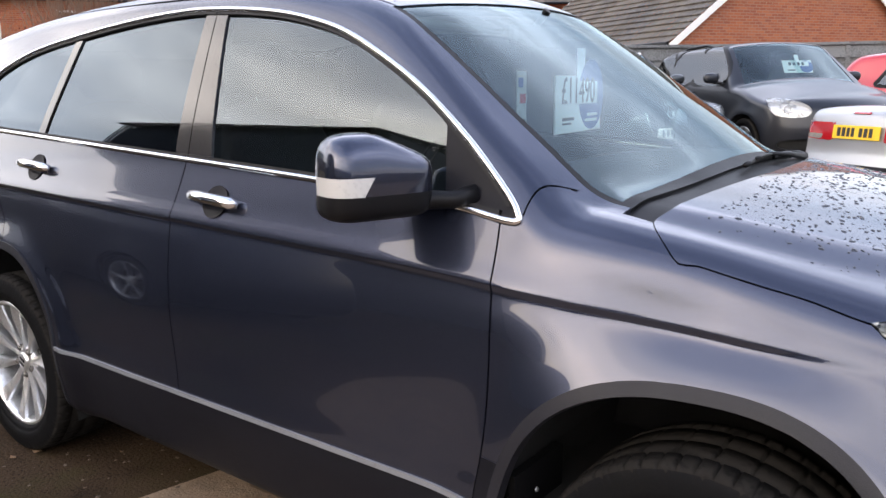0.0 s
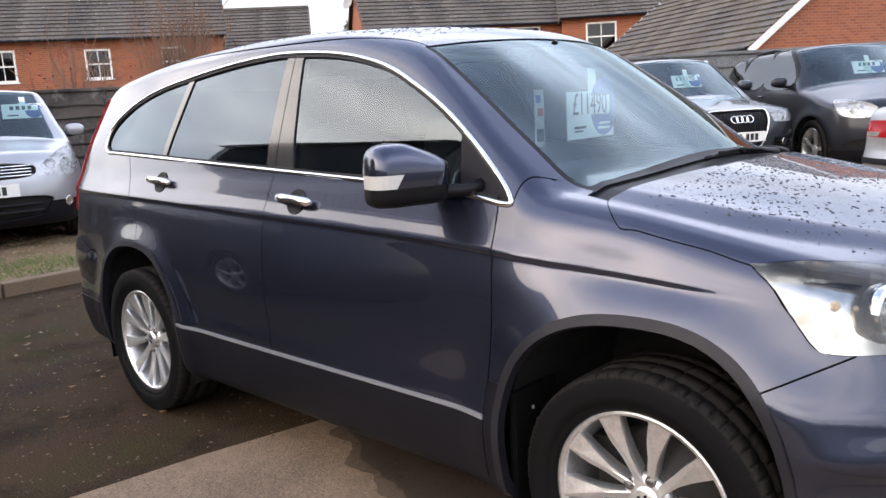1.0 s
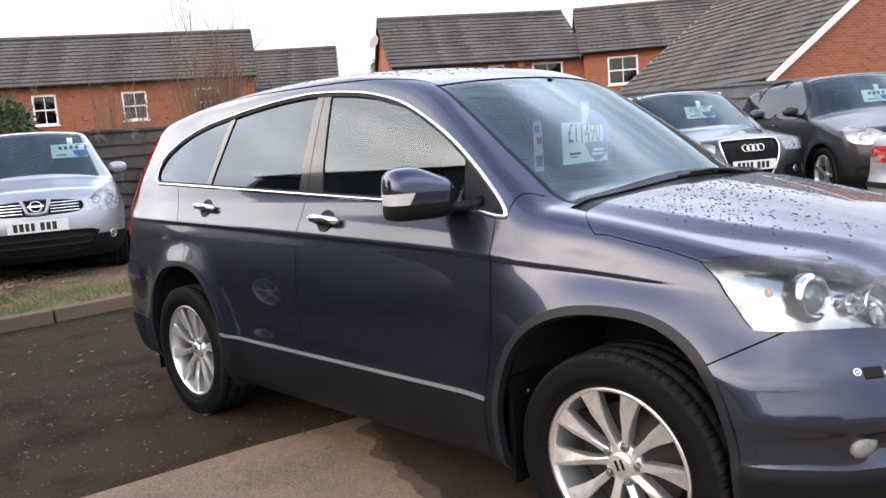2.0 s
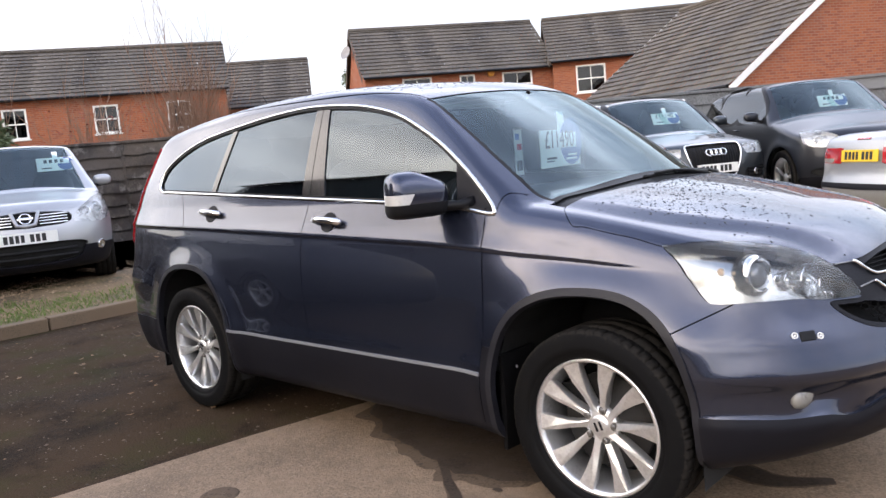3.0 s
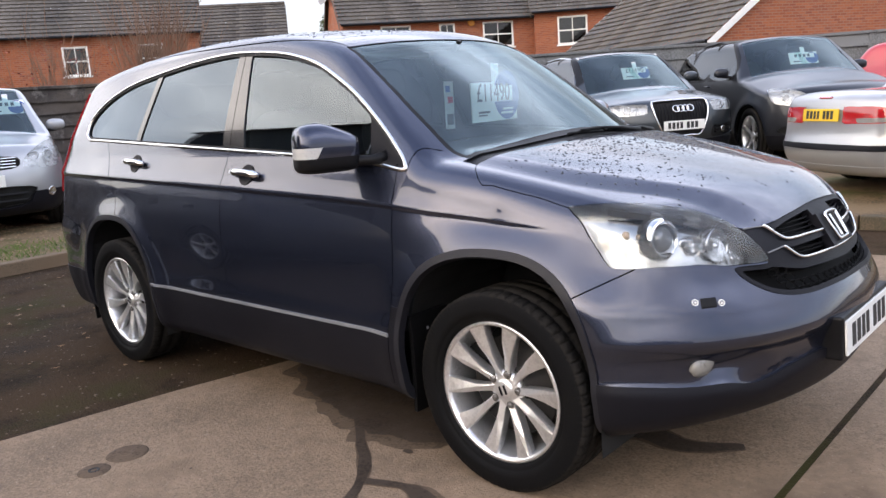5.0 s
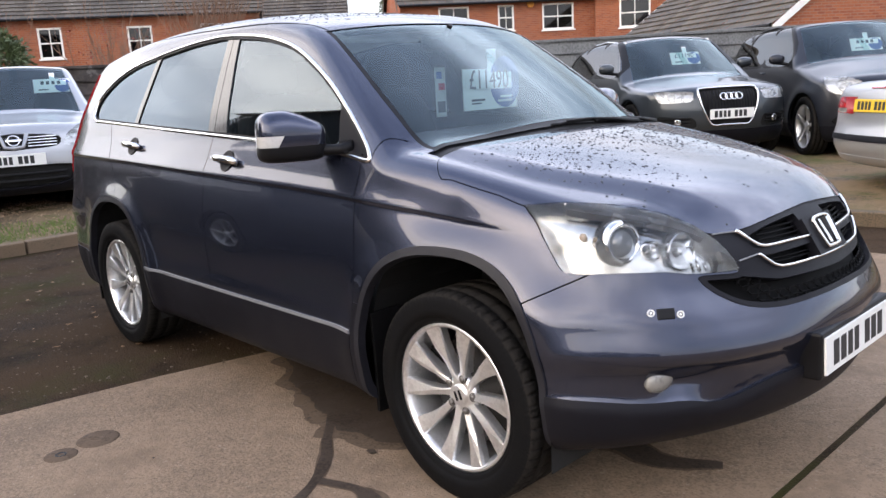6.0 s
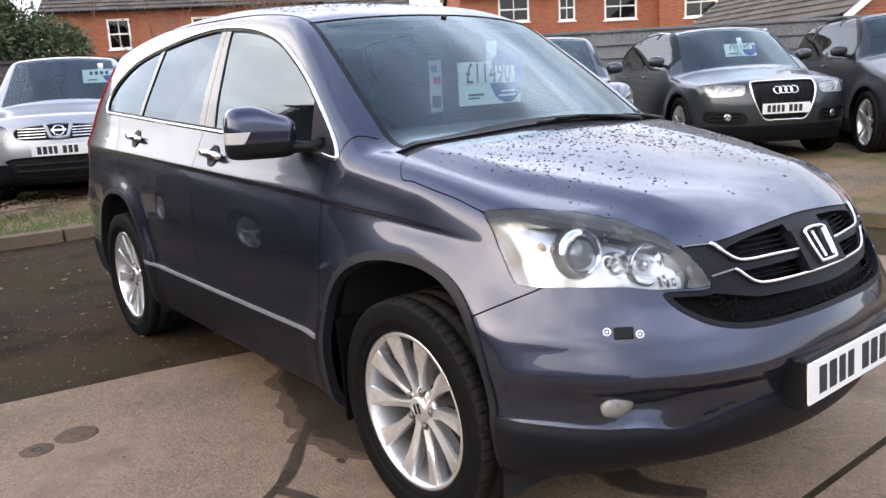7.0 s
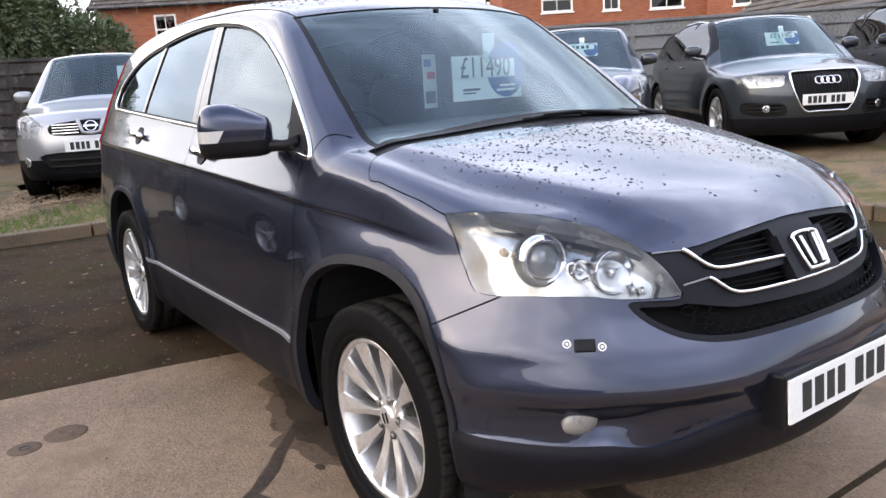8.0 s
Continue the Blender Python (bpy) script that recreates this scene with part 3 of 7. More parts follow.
def cut(V, faces, f, eps=0.0006):
    """Lay edges along f = 0 across a skin."""
    val = f(*V.T)
    val = np.where(np.abs(val) < eps, 0.0, val)
    sign = np.sign(val).astype(int).tolist()
    extra, made, out = [], {}, []
    base = len(V)
    for face in faces:
        s = [sign[i] for i in face]
        if not (1 in s and -1 in s):
            out.append(face)
            continue
        ring = []
        for k, i in enumerate(face):
            j = face[(k + 1) % len(face)]
            ring.append((i, sign[i]))
            if sign[i] * sign[j] < 0:
                key = (i, j) if i < j else (j, i)
                if key not in made:
                    t = val[key[0]] / (val[key[0]] - val[key[1]])
                    made[key] = base + len(extra)
                    extra.append(V[key[0]] + t * (V[key[1]] - V[key[0]]))
                ring.append((made[key], 0))
        zeros = [k for k, r in enumerate(ring) if r[1] == 0]
        if len(zeros) != 2:
            if len(zeros) > 2:
                # keep the first and last change of side only
                m = len(ring)
                zeros = [k for k in zeros if ring[k - 1][1] * ring[(k + 1) % m][1] < 0][:2]
            if len(zeros) != 2:
                out.append(face)
                continue
        a, b = zeros
        for piece in (ring[a:b + 1], ring[b:] + ring[:a + 1]):
            if len(piece) > 2:
                out.append([r[0] for r in piece])
    return (np.vstack([V, extra]) if extra else V), out


def middles(V, faces):
    n = np.array([len(f) for f in faces])
    flat = np.concatenate([np.asarray(f) for f in faces])
    return np.add.reduceat(V[flat], np.r_[0, n.cumsum()[:-1]], 0) / n[:, None]


# ---- the parked family 4x4: its solid ----
FRONT_AXLE, REAR_AXLE, HUB_Z = 1.31, -1.31, 0.346
side_section = curve1((0.18, .80), (.26, .862), (.36, .884), (.44, .893), (.50, .893), (.56, .886), (.70, .885), (.84, .875), (.93, .862),
                      (1.0, .855), (1.06, .850), (1.15, .840), (1.2, .828), (1.4, .749), (1.6, .656), (1.75, .574))
side_plan = curve1((2.3, -.50), (2.15, -.36), (2.0, -.21), (1.9, -.145), (1.77, -.086), (1.6, -.046), (1.45, -.028), (1.35, -.018), (1.2, -.007), (1.05, .001), (0.9, .003), (0, 0),
                   (-.6, -.004), (-1.1, -.014), (-1.5, -.020), (-1.8, -.030), (-2.0, -.045), (-2.15, -.075), (-2.4, -.20))
nose_x = curve1((.2, 2.02), (.28, 2.08), (.38, 2.155), (.48, 2.19), (.56, 2.205), (.62, 2.195), (.68, 2.165), (.74, 2.13), (.82, 2.10), (.90, 2.06), (1.0, 1.98))
hood_z = curve1((2.2, .79), (2.1, .865), (2.03, .92), (1.93, .967), (1.8, 1.012), (1.6, 1.06), (1.4, 1.098), (1.2, 1.128), (1.05, 1.148), (.85, 1.17))
hood_drop = curve1((2.1, .085), (1.57, .070), (1.1, .034), (.8, .025))
roof_z = curve1((.9, 1.55), (.6, 1.597), (.4, 1.624), (.2, 1.653), (0, 1.674), (-.3, 1.694), (-.6, 1.699), (-1.0, 1.690), (-1.4, 1.664), (-1.8, 1.616), (-2.1, 1.555))
tail_x = curve1((.2, -2.20), (.4, -2.29), (.55, -2.335), (.70, -2.335), (.76, -2.31), (.82, -2.275), (1.0, -2.255), (1.15, -2.225), (1.3, -2.16), (1.5, -2.06), (1.7, -1.92))
ridge_v = curve1((1.1, .66), (1.5, .60), (1.8, .47), (2.1, .34))
crease_z = curve1((1.75, .870), (1.567, .886), (1.382, .903), (1.105, .926), (.88, .950), (0, .985), (-.8, 1.01), (-1.6, 1.03), (-2.1, 1.04))


lip_z = curve1((1.0, .45), (.857, .447), (.73, .434), (.62, .43), (.53, .410), (.446, .432), (.35, .461), (.24, .474), (0, .478), (-.1, .478))


def hero_solid(x, y, z):
    v = np.abs(y)
    W = side_section(z) + side_plan(x)
    W = W - .012 * ramp(z, 1.15, 1.5) * ramp(x, -1.0, -2.0)
    for ax in (FRONT_AXLE, REAR_AXLE):
        r = np.hypot(x - ax, z - HUB_Z - .01)
        W = W + (.024 * bell(r, .440, .10) if ax > 0 else .017 * bell(r, .445, .075))
    d = z - crease_z(x)
    u = z - 1.15
    q = (d + .20) / .198
    W = W - .054 * ramp(x, .86, 1.30) * .5 * (1 + np.sqrt(q * q + .01) - np.sqrt((q - 1) ** 2 + .01))
    W = W + .020 * ramp(z, .80, .62) * ramp(x, 1.50, 1.72)
    W = W - .178 * ramp(x, 1.25, .85) * (d + np.sqrt(d * d + .0001) - u - np.sqrt(u * u + .0009))
    W = W + .004 * np.tanh(d / .005) * np.exp(-(d / .04) ** 2) * ramp(x, 1.58, 1.30)
    at_nose = ramp(x, 1.58, 1.84) * ramp(v, .10, .45)
    tuck = .024 * ramp(z - lip_z(v), -.03, .02) * ramp(z, .580, .510) * at_nose
    tuck = tuck - .014 * ramp(z, .650, .560) * ramp(z, .490, .560) * at_nose
    tuck = tuck + .034 * bell(v, .610, .070) * bell(z, .484, .036) * ramp(x, 1.7, 1.9)
    W = W - tuck + .012 * bell(z, .70, .06) * ramp(x, -1.7, -1.95)
    Fx = nose_x(z) - .46 * v ** 2 - tuck
    hood = hood_z(x) - hood_drop(x) * (v / .75) ** 2.3 - .020 * ramp(v, ridge_v(x) - .06, ridge_v(x) + .06)
    dd = 1.12 - x - .22 * v ** 2
    ws = 1.15 + .74 * dd - .10 * dd * np.abs(dd) - .04 * (v / .6) ** 2
    roof = roof_z(x) - (.046 + .026 * ramp(x, -.1, .5)) * (v / .62) ** 2.6
    top = smax(hood, smin(ws, roof, .05), .03)
    Rx = tail_x(z) + .22 * v ** 2
    g = smax(v - W, z - top, .05 + .04 * ramp(x, .75, 1.15))
    g = smax(g, (x - Fx) * .9, .10)
    g = smax(g, (Rx - x) * .9, .10)
    return smax(g, .22 + .055 * ramp(x, 1.50, 1.78) - z, .08)


def emit(name, F, V, faces, pick_faces, material, parent, side=0, depth=0.012, offset=0.0, label=""):
    """One panel of a skin as a mesh of its own. side: -1 the car's right, 1 its left, 0 both, joined in the middle.
    depth: how far its rim turns inwards; offset: how far it stands proud of the skin."""
    chosen = [faces[i] for i in np.flatnonzero(pick_faces)]
    if not chosen:
        return None
    used = np.unique(np.concatenate([np.asarray(f) for f in chosen]))
    back = {int(u): i for i, u in enumerate(used)}
    P = V[used]
    N = grad(F, P, .005)
    N /= np.linalg.norm(N, axis=1)[:, None]
    P = P + offset * N
    n = len(P)
    local = [[back[i] for i in f] for f in chosen]
    edges = {}
    for f in local:
        for a, b in zip(f, f[1:] + f[:1]):
            edges[(a, b)] = 1
    rim = [(a, b) for a, b in edges if (b, a) not in edges and not (side == 0 and P[a, 1] < 0.002 and P[b, 1] < 0.002)]
    flange = []
    if depth:
        on_rim = sorted({i for e in rim for i in e})
        low = {i: n + k for k, i in enumerate(on_rim)}
        P = np.vstack([P, P[on_rim] - depth * N[on_rim]])
        N = np.vstack([N, N[on_rim]])
        flange = [[b, a, low[a], low[b]] for a, b in rim]
    polys = local + flange
    total = len(P)
    verts, normals, out, skin_loops = [], [], [], []
    for s in ((side,) if side else (-1, 1)):
        o = len(verts)
        if s == 1 and side == 0:
            same = np.abs(P[:, 1]) < 0.002
            number = np.where(same, np.arange(total), 0)
            fresh = np.flatnonzero(~same)
            number[fresh] = o + np.arange(len(fresh))
            verts += (P[fresh] * (1, 1, 1)).tolist()
            normals += N[fresh].tolist()
        else:
            number = o + np.arange(total)
            verts += (P * (1, s, 1)).tolist()
            normals += (N * (1, s, 1)).tolist()
        number = number.tolist()
        for k, f in enumerate(polys):
            g = [number[i] for i in f]
            out.append(g if s == 1 else g[::-1])
            skin_loops.append(k < len(local))
    me = bpy.data.meshes.new(name)
    me.from_pydata(verts, [], out)
    me.update()
    ln = np.zeros(len(me.loops), int)
    me.loops.foreach_get("vertex_index", ln)
    pn = np.zeros(len(me.polygons) * 3)
    me.polygons.foreach_get("normal", pn)
    size = np.zeros(len(me.polygons), int)
    me.polygons.foreach_get("loop_total", size)
    is_skin = np.repeat(np.array(skin_loops), size)
    loops = np.where(is_skin[:, None], np.array(normals)[ln], np.repeat(pn.reshape(-1, 3), size, 0))
    me.polygons.foreach_set("use_smooth", np.ones(len(me.polygons), bool))
    me.normals_split_custom_set(loops.tolist())
    me.materials.append(M[material])
    ob = new(name, me)
    ob.parent = parent
    if label:
        ob["label"] = label
    return ob


def tyre_bm(R, r_in, w, blocks):
    """A tyre that stands round the y axis, its outer wall at +y; its grooves and blocks are one moulded surface."""
    h = w / 2
    wall = [(r_in - .01, 0), (r_in, .78), (r_in + .012, .90), (r_in + .016, .935), (r_in + .024, .935), (r_in + .03, .955), (R - .075, 1.0), (R - .055, 1.0), (R - .035, .985)]
    tread = [(-.95, .014, 0), (-.90, .005, 1), (-.57, 0, 1), (-.55, 0, 2), (-.49, 0, 2), (-.47, 0, 0), (-.05, 0, 0), (-.03, 0, 2), (.03, 0, 2), (.05, 0, 0),
             (.47, 0, 0), (.49, 0, 2), (.55, 0, 2), (.57, 0, 1), (.90, .005, 1), (.95, .014, 0)]
    prof = [(r, -t, 3) for r, t in wall] + [(R - d, t, k) for t, d, k in tread] + [(r, t, 3) for r, t in wall[:0:-1]]
    steps = blocks * 8
    bm = bmesh.new()
    rings = []
    for i in range(steps):
        a = 2 * math.pi * i / steps
        ring = []
        for r, t, k in prof:
            if k == 2 or k == 1 and i % 8 == 0 or k == 0 and (i + 4) % 16 == 0:
                r -= .007
            if k == 1 and abs(t) > .8 and i % 8 == 0:
                r -= .002
            ring.append(bm.verts.new((r * math.cos(a), h * t, r * math.sin(a))))
        rings.append(ring)
    n = len(prof)
    for i in range(steps):
        p, q = rings[i], rings[(i + 1) % steps]
        for k in range(n):
            bm.faces.new((p[k], p[(k + 1) % n], q[(k + 1) % n], q[k]))
    bmesh.ops.recalc_face_normals(bm, faces=bm.faces)
    return bm


def alloy_wheel(parent, at, R, rim, w, spokes, blocks, fine=True):
    """A wheel round the y axis with its face towards +y: rim barrel with tyre, spokes, cap, nuts and brake disc."""
    turn = Matrix.Rotation(radians(-90), 4, "X")
    h = w / 2
    bm = bmesh.new()
    lathe(bm, [(rim * .90, -h * .8), (rim + .004, -h * .82), (rim + .004, -h * .74), (rim * .93, -h * .6), (rim * .90, h * .3), (rim * .955, h * .70),
               (rim * .975, h * .86), (rim + .006, h * .86), (rim + .006, h * .74), (rim * .99, h * .72), (rim * .93, h * .3)], 64, turn, closed=True)
    bmesh.ops.recalc_face_normals(bm, faces=bm.faces)
    wheel = part("wheel", bm, "alloy", parent, "polished silver alloy wheel", True)
    wheel.matrix_basis = at
    tyre = part("tyre", tyre_bm(R, rim, w, blocks), "rubber", wheel, "black rubber tyre with blocky tread", True)
    tyre.data.materials.append(M["tread"])
    for f in tyre.data.polygons:
        if math.hypot(f.center.x, f.center.z) > R - .013:
            f.material_index = 1
    spoke = None
    for i in range(spokes):
        if spoke is None:
            bm = bmesh.new()
            # a spoke that widens outwards, its ridge crossing from one edge to the other
            pts = [(.040, .0150, h * .56, -.75, 0), (rim * .30, .0125, h * .60, -.6, .002), (rim * .50, .0150, h * .66, -.25, .005), (rim * .70, .0225, h * .74, .25, .005),
                   (rim * .86, .0285, h * .79, .6, .002), (rim * .975, .0330, h * .82, .8, 0)]
            rows = [[bm.verts.new((o + k * wd, y + dy, r)) for k, dy in ((-1, -.013), (-.93, -.006 if g > 0 else -.002), (g, 0), (.93, -.002 if g > 0 else -.006), (1, -.013), (.7, -.045), (-.7, -.045))]
                    for r, wd, y, g, o in pts]
            for a, b in zip(rows[:-1], rows[1:]):
                for k in range(7):
                    bm.faces.new((a[k], a[(k + 1) % 7], b[(k + 1) % 7], b[k]))
            bm.faces.new(rows[0])
            bm.faces.new(rows[-1])
            bmesh.ops.recalc_face_normals(bm, faces=bm.faces)
            spoke = part("spoke", bm, "alloy", wheel)
        else:
            twin = new("spoke", spoke.data)
            twin.parent, spoke = wheel, twin
        spoke.matrix_basis = Matrix.Rotation(2 * math.pi * i / spokes, 4, "Y")
    bm = bmesh.new()
    lathe(bm, [(.0, h * .30), (.064, h * .30), (.068, h * .44), (.060, h * .52), (.040, h * .57), (.036, h * .56), (.034, h * .62), (.028, h * .645), (0.0, h * .65)], 32, turn)
    part("centre_cap", bm, "alloy", wheel, "silver hub centre with round cap", True)
    if fine:
        bm = bmesh.new()
        for s in (-1, 1):
            box(bm, (s * .010 - .004, h * .64, -.016), (s * .010 + .004, h * .665, .016))
        part("cap_badge", bm, "plastic", wheel, "dark plain badge of two bars")
        for i in range(5):
            bm = bmesh.new()
            a = 2 * math.pi * (i + .5) / 5
            lathe(bm, [(.0145, h * .40), (.0145, h * .575), (.0120, h * .575), (.0110, h * .50), (.0100, h * .60), (.0065, h * .625), (0, h * .625)], 12, Matrix.Translation((.056 * math.sin(a), 0, .056 * math.cos(a))) @ turn)
            part("wheel_nut", bm, "disc", wheel, "steel wheel nut")
    # disc coloured near-black so that the spoke gaps look shaded
    bm = bmesh.new()
    lathe(bm, [(.05, -.01), (rim * .72, -.01), (rim * .72, .012), (.08, .012), (.075, .04), (0.0, .04)], 40, turn)
    part("brake_disc", bm, "shaded_steel", wheel, "worn steel brake disc, darkened for the shade behind the spokes", True)
    # added dark plate closes the wheel's back, for shade in the gaps
    bm = bmesh.new()
    lathe(bm, [(.03, -h * .8), (rim * .89, -h * .8), (rim * .89, -h * .7), (.03, -h * .7)], 32, turn)
    part("back_plate", bm, "inner", wheel)
    return wheel


def number_plate(parent, m, w=.52, h=.111, material="plate", border="ink"):
    bm = bmesh.new()
    box(bm, (-w / 2, -h / 2, -.004), (w / 2, h / 2, .004), .002)
    pl = part("number_plate", bm, material, parent, "pressed number plate with plain dark bars")
    pl.matrix_basis = m
    x = -w * .42
    for k, wd in enumerate((.055, .055, .05, .05, 0, .055, .055, .055)):
        if wd:
            bm = bmesh.new()
            box(bm, (x + .010, -h * .33, .004), (x + wd - .006, h * .33, .0055))
            part("plate_bar", bm, border, pl)
        x += wd if wd else .035
    return pl


def soft_box(center, half, k=.03, power=3.5):
    """A rounded block as a solid."""
    def F(x, y, z):
        q = [np.abs(a - c) / h for a, c, h in zip((x, y, z), center, half)]
        return (sum(a ** power for a in q) ** (1 / power) - 1) * min(half)
    return F


def solid_bm(F, lo, hi, h):
    V, faces = skin_of(F, lo, hi, h)
    bm = bmesh.new()
    vs = [bm.verts.new(p) for p in V.tolist()]
    for f in faces:
        bm.faces.new([vs[i] for i in f])
    return bm




# ---- the slate-grey family 4x4: panels ----
car = base("car", "slate blue-grey family 4x4 with chrome window trim, parked on concrete", "car")
HF = hero_solid
V, faces = skin_of(HF, (-2.42, -.035, .16), (2.28, .99, 1.74), .0165)
V, faces = cut(V, faces, lambda x, v, z: v)

window_line = outline([(-1.70, 1.232), (-1.755, 1.275), (-1.72, 1.365), (-1.56, 1.452), (-1.33, 1.515), (-1.02, 1.556), (-.72, 1.584), (-.456, 1.596), (-.28, 1.592),
                       (-.06, 1.572), (.11, 1.543), (.277, 1.497), (.44, 1.424), (.59, 1.341), (.733, 1.24), (.834, 1.152), (.885, 1.10), (.875, 1.080),
                       (.70, 1.105), (.378, 1.128), (-.244, 1.160), (-.963, 1.196), (-1.593, 1.227)])


def windows_d(x, v, z):
    return line_dist(window_line, x, z)


def arch_d(c, x, z):
    q = (np.abs((x - c) / .405) ** 2.5 + (np.maximum(z - .36, 0) / .468) ** 2.5) ** .4
    return (q - 1) * .43


def gap(line, w=.0022, axes="xz", ok=None):
    """Cut a narrow shut line and return a test for its faces."""
    global V, faces
    pts = outline(line, False, 6)
    ia, ib = ["xvz".index(a) for a in axes]

    V, faces = cut(V, faces, lambda *p: side_dist(pts, p[ia], p[ib]) - w, .0002)
    V, faces = cut(V, faces, lambda *p: side_dist(pts, p[ia], p[ib]) + w, .0002)
    return lambda c: (line_dist(pts, c[:, ia], c[:, ib], False) < w) & (ok(c) if ok else True)


lamp_line = outline([(.750, .957), (.732, .964), (.690, .968), (.617, .960), (.56, .941), (.532, .930), (.493, .900), (.476, .880), (.452, .839), (.430, .778), (.445, .771),
                     (.505, .773), (.578, .779), (.62, .788), (.675, .791), (.735, .791), (.776, .788), (.784, .80), (.773, .86), (.762, .913)], True, 5)
grille_line = outline([(-.3, .895), (0, .898), (.2, .888), (.374, .870), (.482, .866), (.452, .822), (.430, .768), (.50, .767), (.552, .768), (.548, .745), (.515, .710), (.454, .677),
                       (.35, .660), (.18, .662), (0, .666), (-.3, .666)], True, 5)
hood_line = np.array(outline([(1.19, -.3), (1.19, 0), (1.175, .3), (1.15, .60), (1.136, .700), (1.205, .776), (1.26, .771),
                              (1.36, .764), (1.44, .756), (1.54, .750), (1.60, .728), (1.656, .696), (1.742, .624), (1.849, .540), (1.914, .507), (1.952, .480), (2.01, .36), (2.046, .2), (2.058, 0), (2.046, -.3)], True, 5))


def lamp_d(x, v, z):
    return np.where(x > 1.45, line_dist(lamp_line, v, z), .3)


def grille_d(x, v, z):
    return np.where(x > 1.7, line_dist(grille_line, v, z), .3)


def hood_d(x, v, z):
    return np.where(z > .78, line_dist(hood_line, x, v), .3)


def screen_v(z):
    return np.interp(z, (1.09, 1.30, 1.55), (.672, .636, .575))


def bezel_top(x, v, z):
    return np.where(x > 1.45, z - np.interp(v, (.43, .50, .56, .62, .68, .76), (.840, .892, .923, .942, .962, 1.0)), .3)


def bezel_inner(x, v, z):
    return np.where((x > 1.45) & (v < .6), v - np.interp(z, (.77, .80, .90), (.470, .452, .44)), .3)


def tail_d(x, v, z):
    return x - np.interp(z, (.80, .93, 1.05, 1.2, 1.45, 1.6), (-2.10, -2.08, -2.04, -2.00, -1.945, -1.90))


def q_line(x, v, z):
    return np.where((v > .5) & (windows_d(x, v, z) < .02), x - np.interp(z, (1.20, 1.533), (-1.125, -1.045)), .3)


def r_line(x, v, z):
    return np.where((v > .5) & (windows_d(x, v, z) < .02), x - np.interp(z, (1.17, 1.562), (-.300, -.332)), .3)


def f_line(x, v, z):
    return np.where((v > .5) & (windows_d(x, v, z) < .02), x - np.interp(z, (1.164, 1.555), (-.132, -.228)), .3)


def s_line(x, v, z):
    return np.where((v > .5) & (windows_d(x, v, z) < .02), x - np.interp(z, (1.1, 1.3), (.70, .66)), .3)


for f in (windows_d, lambda x, v, z: windows_d(x, v, z) + .0145,
          lambda x, v, z: arch_d(1.285, x, z), lambda x, v, z: arch_d(1.285, x, z) + .024,
          lambda x, v, z: arch_d(-1.325, x, z), lambda x, v, z: arch_d(-1.325, x, z) + .024,
          lambda x, v, z: z - .481, lambda x, v, z: z - .494,
          lamp_d, grille_d, bezel_top, bezel_inner, lambda x, v, z: lamp_d(x, v, z) - .0012, hood_d, lambda x, v, z: hood_d(x, v, z) + .0024,
          lambda x, v, z: v - screen_v(z), lambda x, v, z: v - screen_v(z) + .020, lambda x, v, z: x - (1.095 - .11 * v * v), lambda x, v, z: x - (1.125 - .11 * v * v), lambda x, v, z: (.475 - .30 * v * v) - x,
          *[lambda x, v, z, o=o: z - crease_z(x) - o for o in (-.016, -.008, -.003, .003, .008, .016)],
          q_line, r_line, f_line, s_line, lambda x, v, z: q_line(x, v, z) + .022, lambda x, v, z: q_line(x, v, z) - .022,
          lambda x, v, z: np.where(x > 1.6, z - lip_z(v), .3), tail_d, lambda x, v, z: z - .93, lambda x, v, z: z - 1.50):
    V, faces = cut(V, faces, f)
side_ok = lambda c: c[:, 1] > .5
g_b = gap([(-.285, 1.60), (-.262, 1.40), (-.240, 1.16), (-.248, .94), (-.240, .70), (-.217, .497)], ok=side_ok)
g_f = gap([(.835, 1.12), (.850, 1.08), (.862, .957), (.870, .832), (.872, .706), (.864, .60), (.851, .497), (.846, .30)], ok=side_ok)
g_r = gap([(-1.46, 1.215), (-1.39, 1.08), (-1.31, .94), (-1.285, .90), (-1.275, .82)], ok=side_ok)
g_bump = gap([(1.50, .646), (1.599, .699), (1.766, .787)], ok=side_ok)
g_rear = gap([(-1.66, .70), (-1.85, .755), (-2.02, .79), (-2.45, .80)], ok=lambda c: c[:, 0] < -1.6)
g_roof = gap([(.40, .560), (.2, .572), (-.2, .578), (-.7, .572), (-1.2, .548), (-1.7, .50)], .003, "xv", ok=lambda c: c[:, 2] > 1.4)
g_pillar = gap([(.90, .80), (.915, .74), (.965, .685)], .0018, "xv", ok=lambda c: (c[:, 2] > 1.08) & (c[:, 0] > .86))

V = settle(HF, V, 3)
C = middles(V, faces)
x, v, z = C.T
W_D, A_F, A_R, L_D, G_D, H_D = windows_d(x, v, z), arch_d(1.285, x, z), arch_d(-1.325, x, z), lamp_d(x, v, z), grille_d(x, v, z), hood_d(x, v, z)
tag = np.full(len(C), "shell", object)
sidey = v > .45
front_of_gap = x > np.interp(z, (.3, .497, .60, .706, .832, .957, 1.08, 1.12), (.846, .851, .864, .872, .870, .862, .850, .835))
front_of_b = x > np.interp(z, (.497, .70, .94, 1.16, 1.40, 1.60), (-.217, -.240, -.248, -.240, -.262, -.285))
front_of_r = x > np.interp(z, (.82, .90, .94, 1.08, 1.215), (-1.275, -1.285, -1.31, -1.39, -1.46))
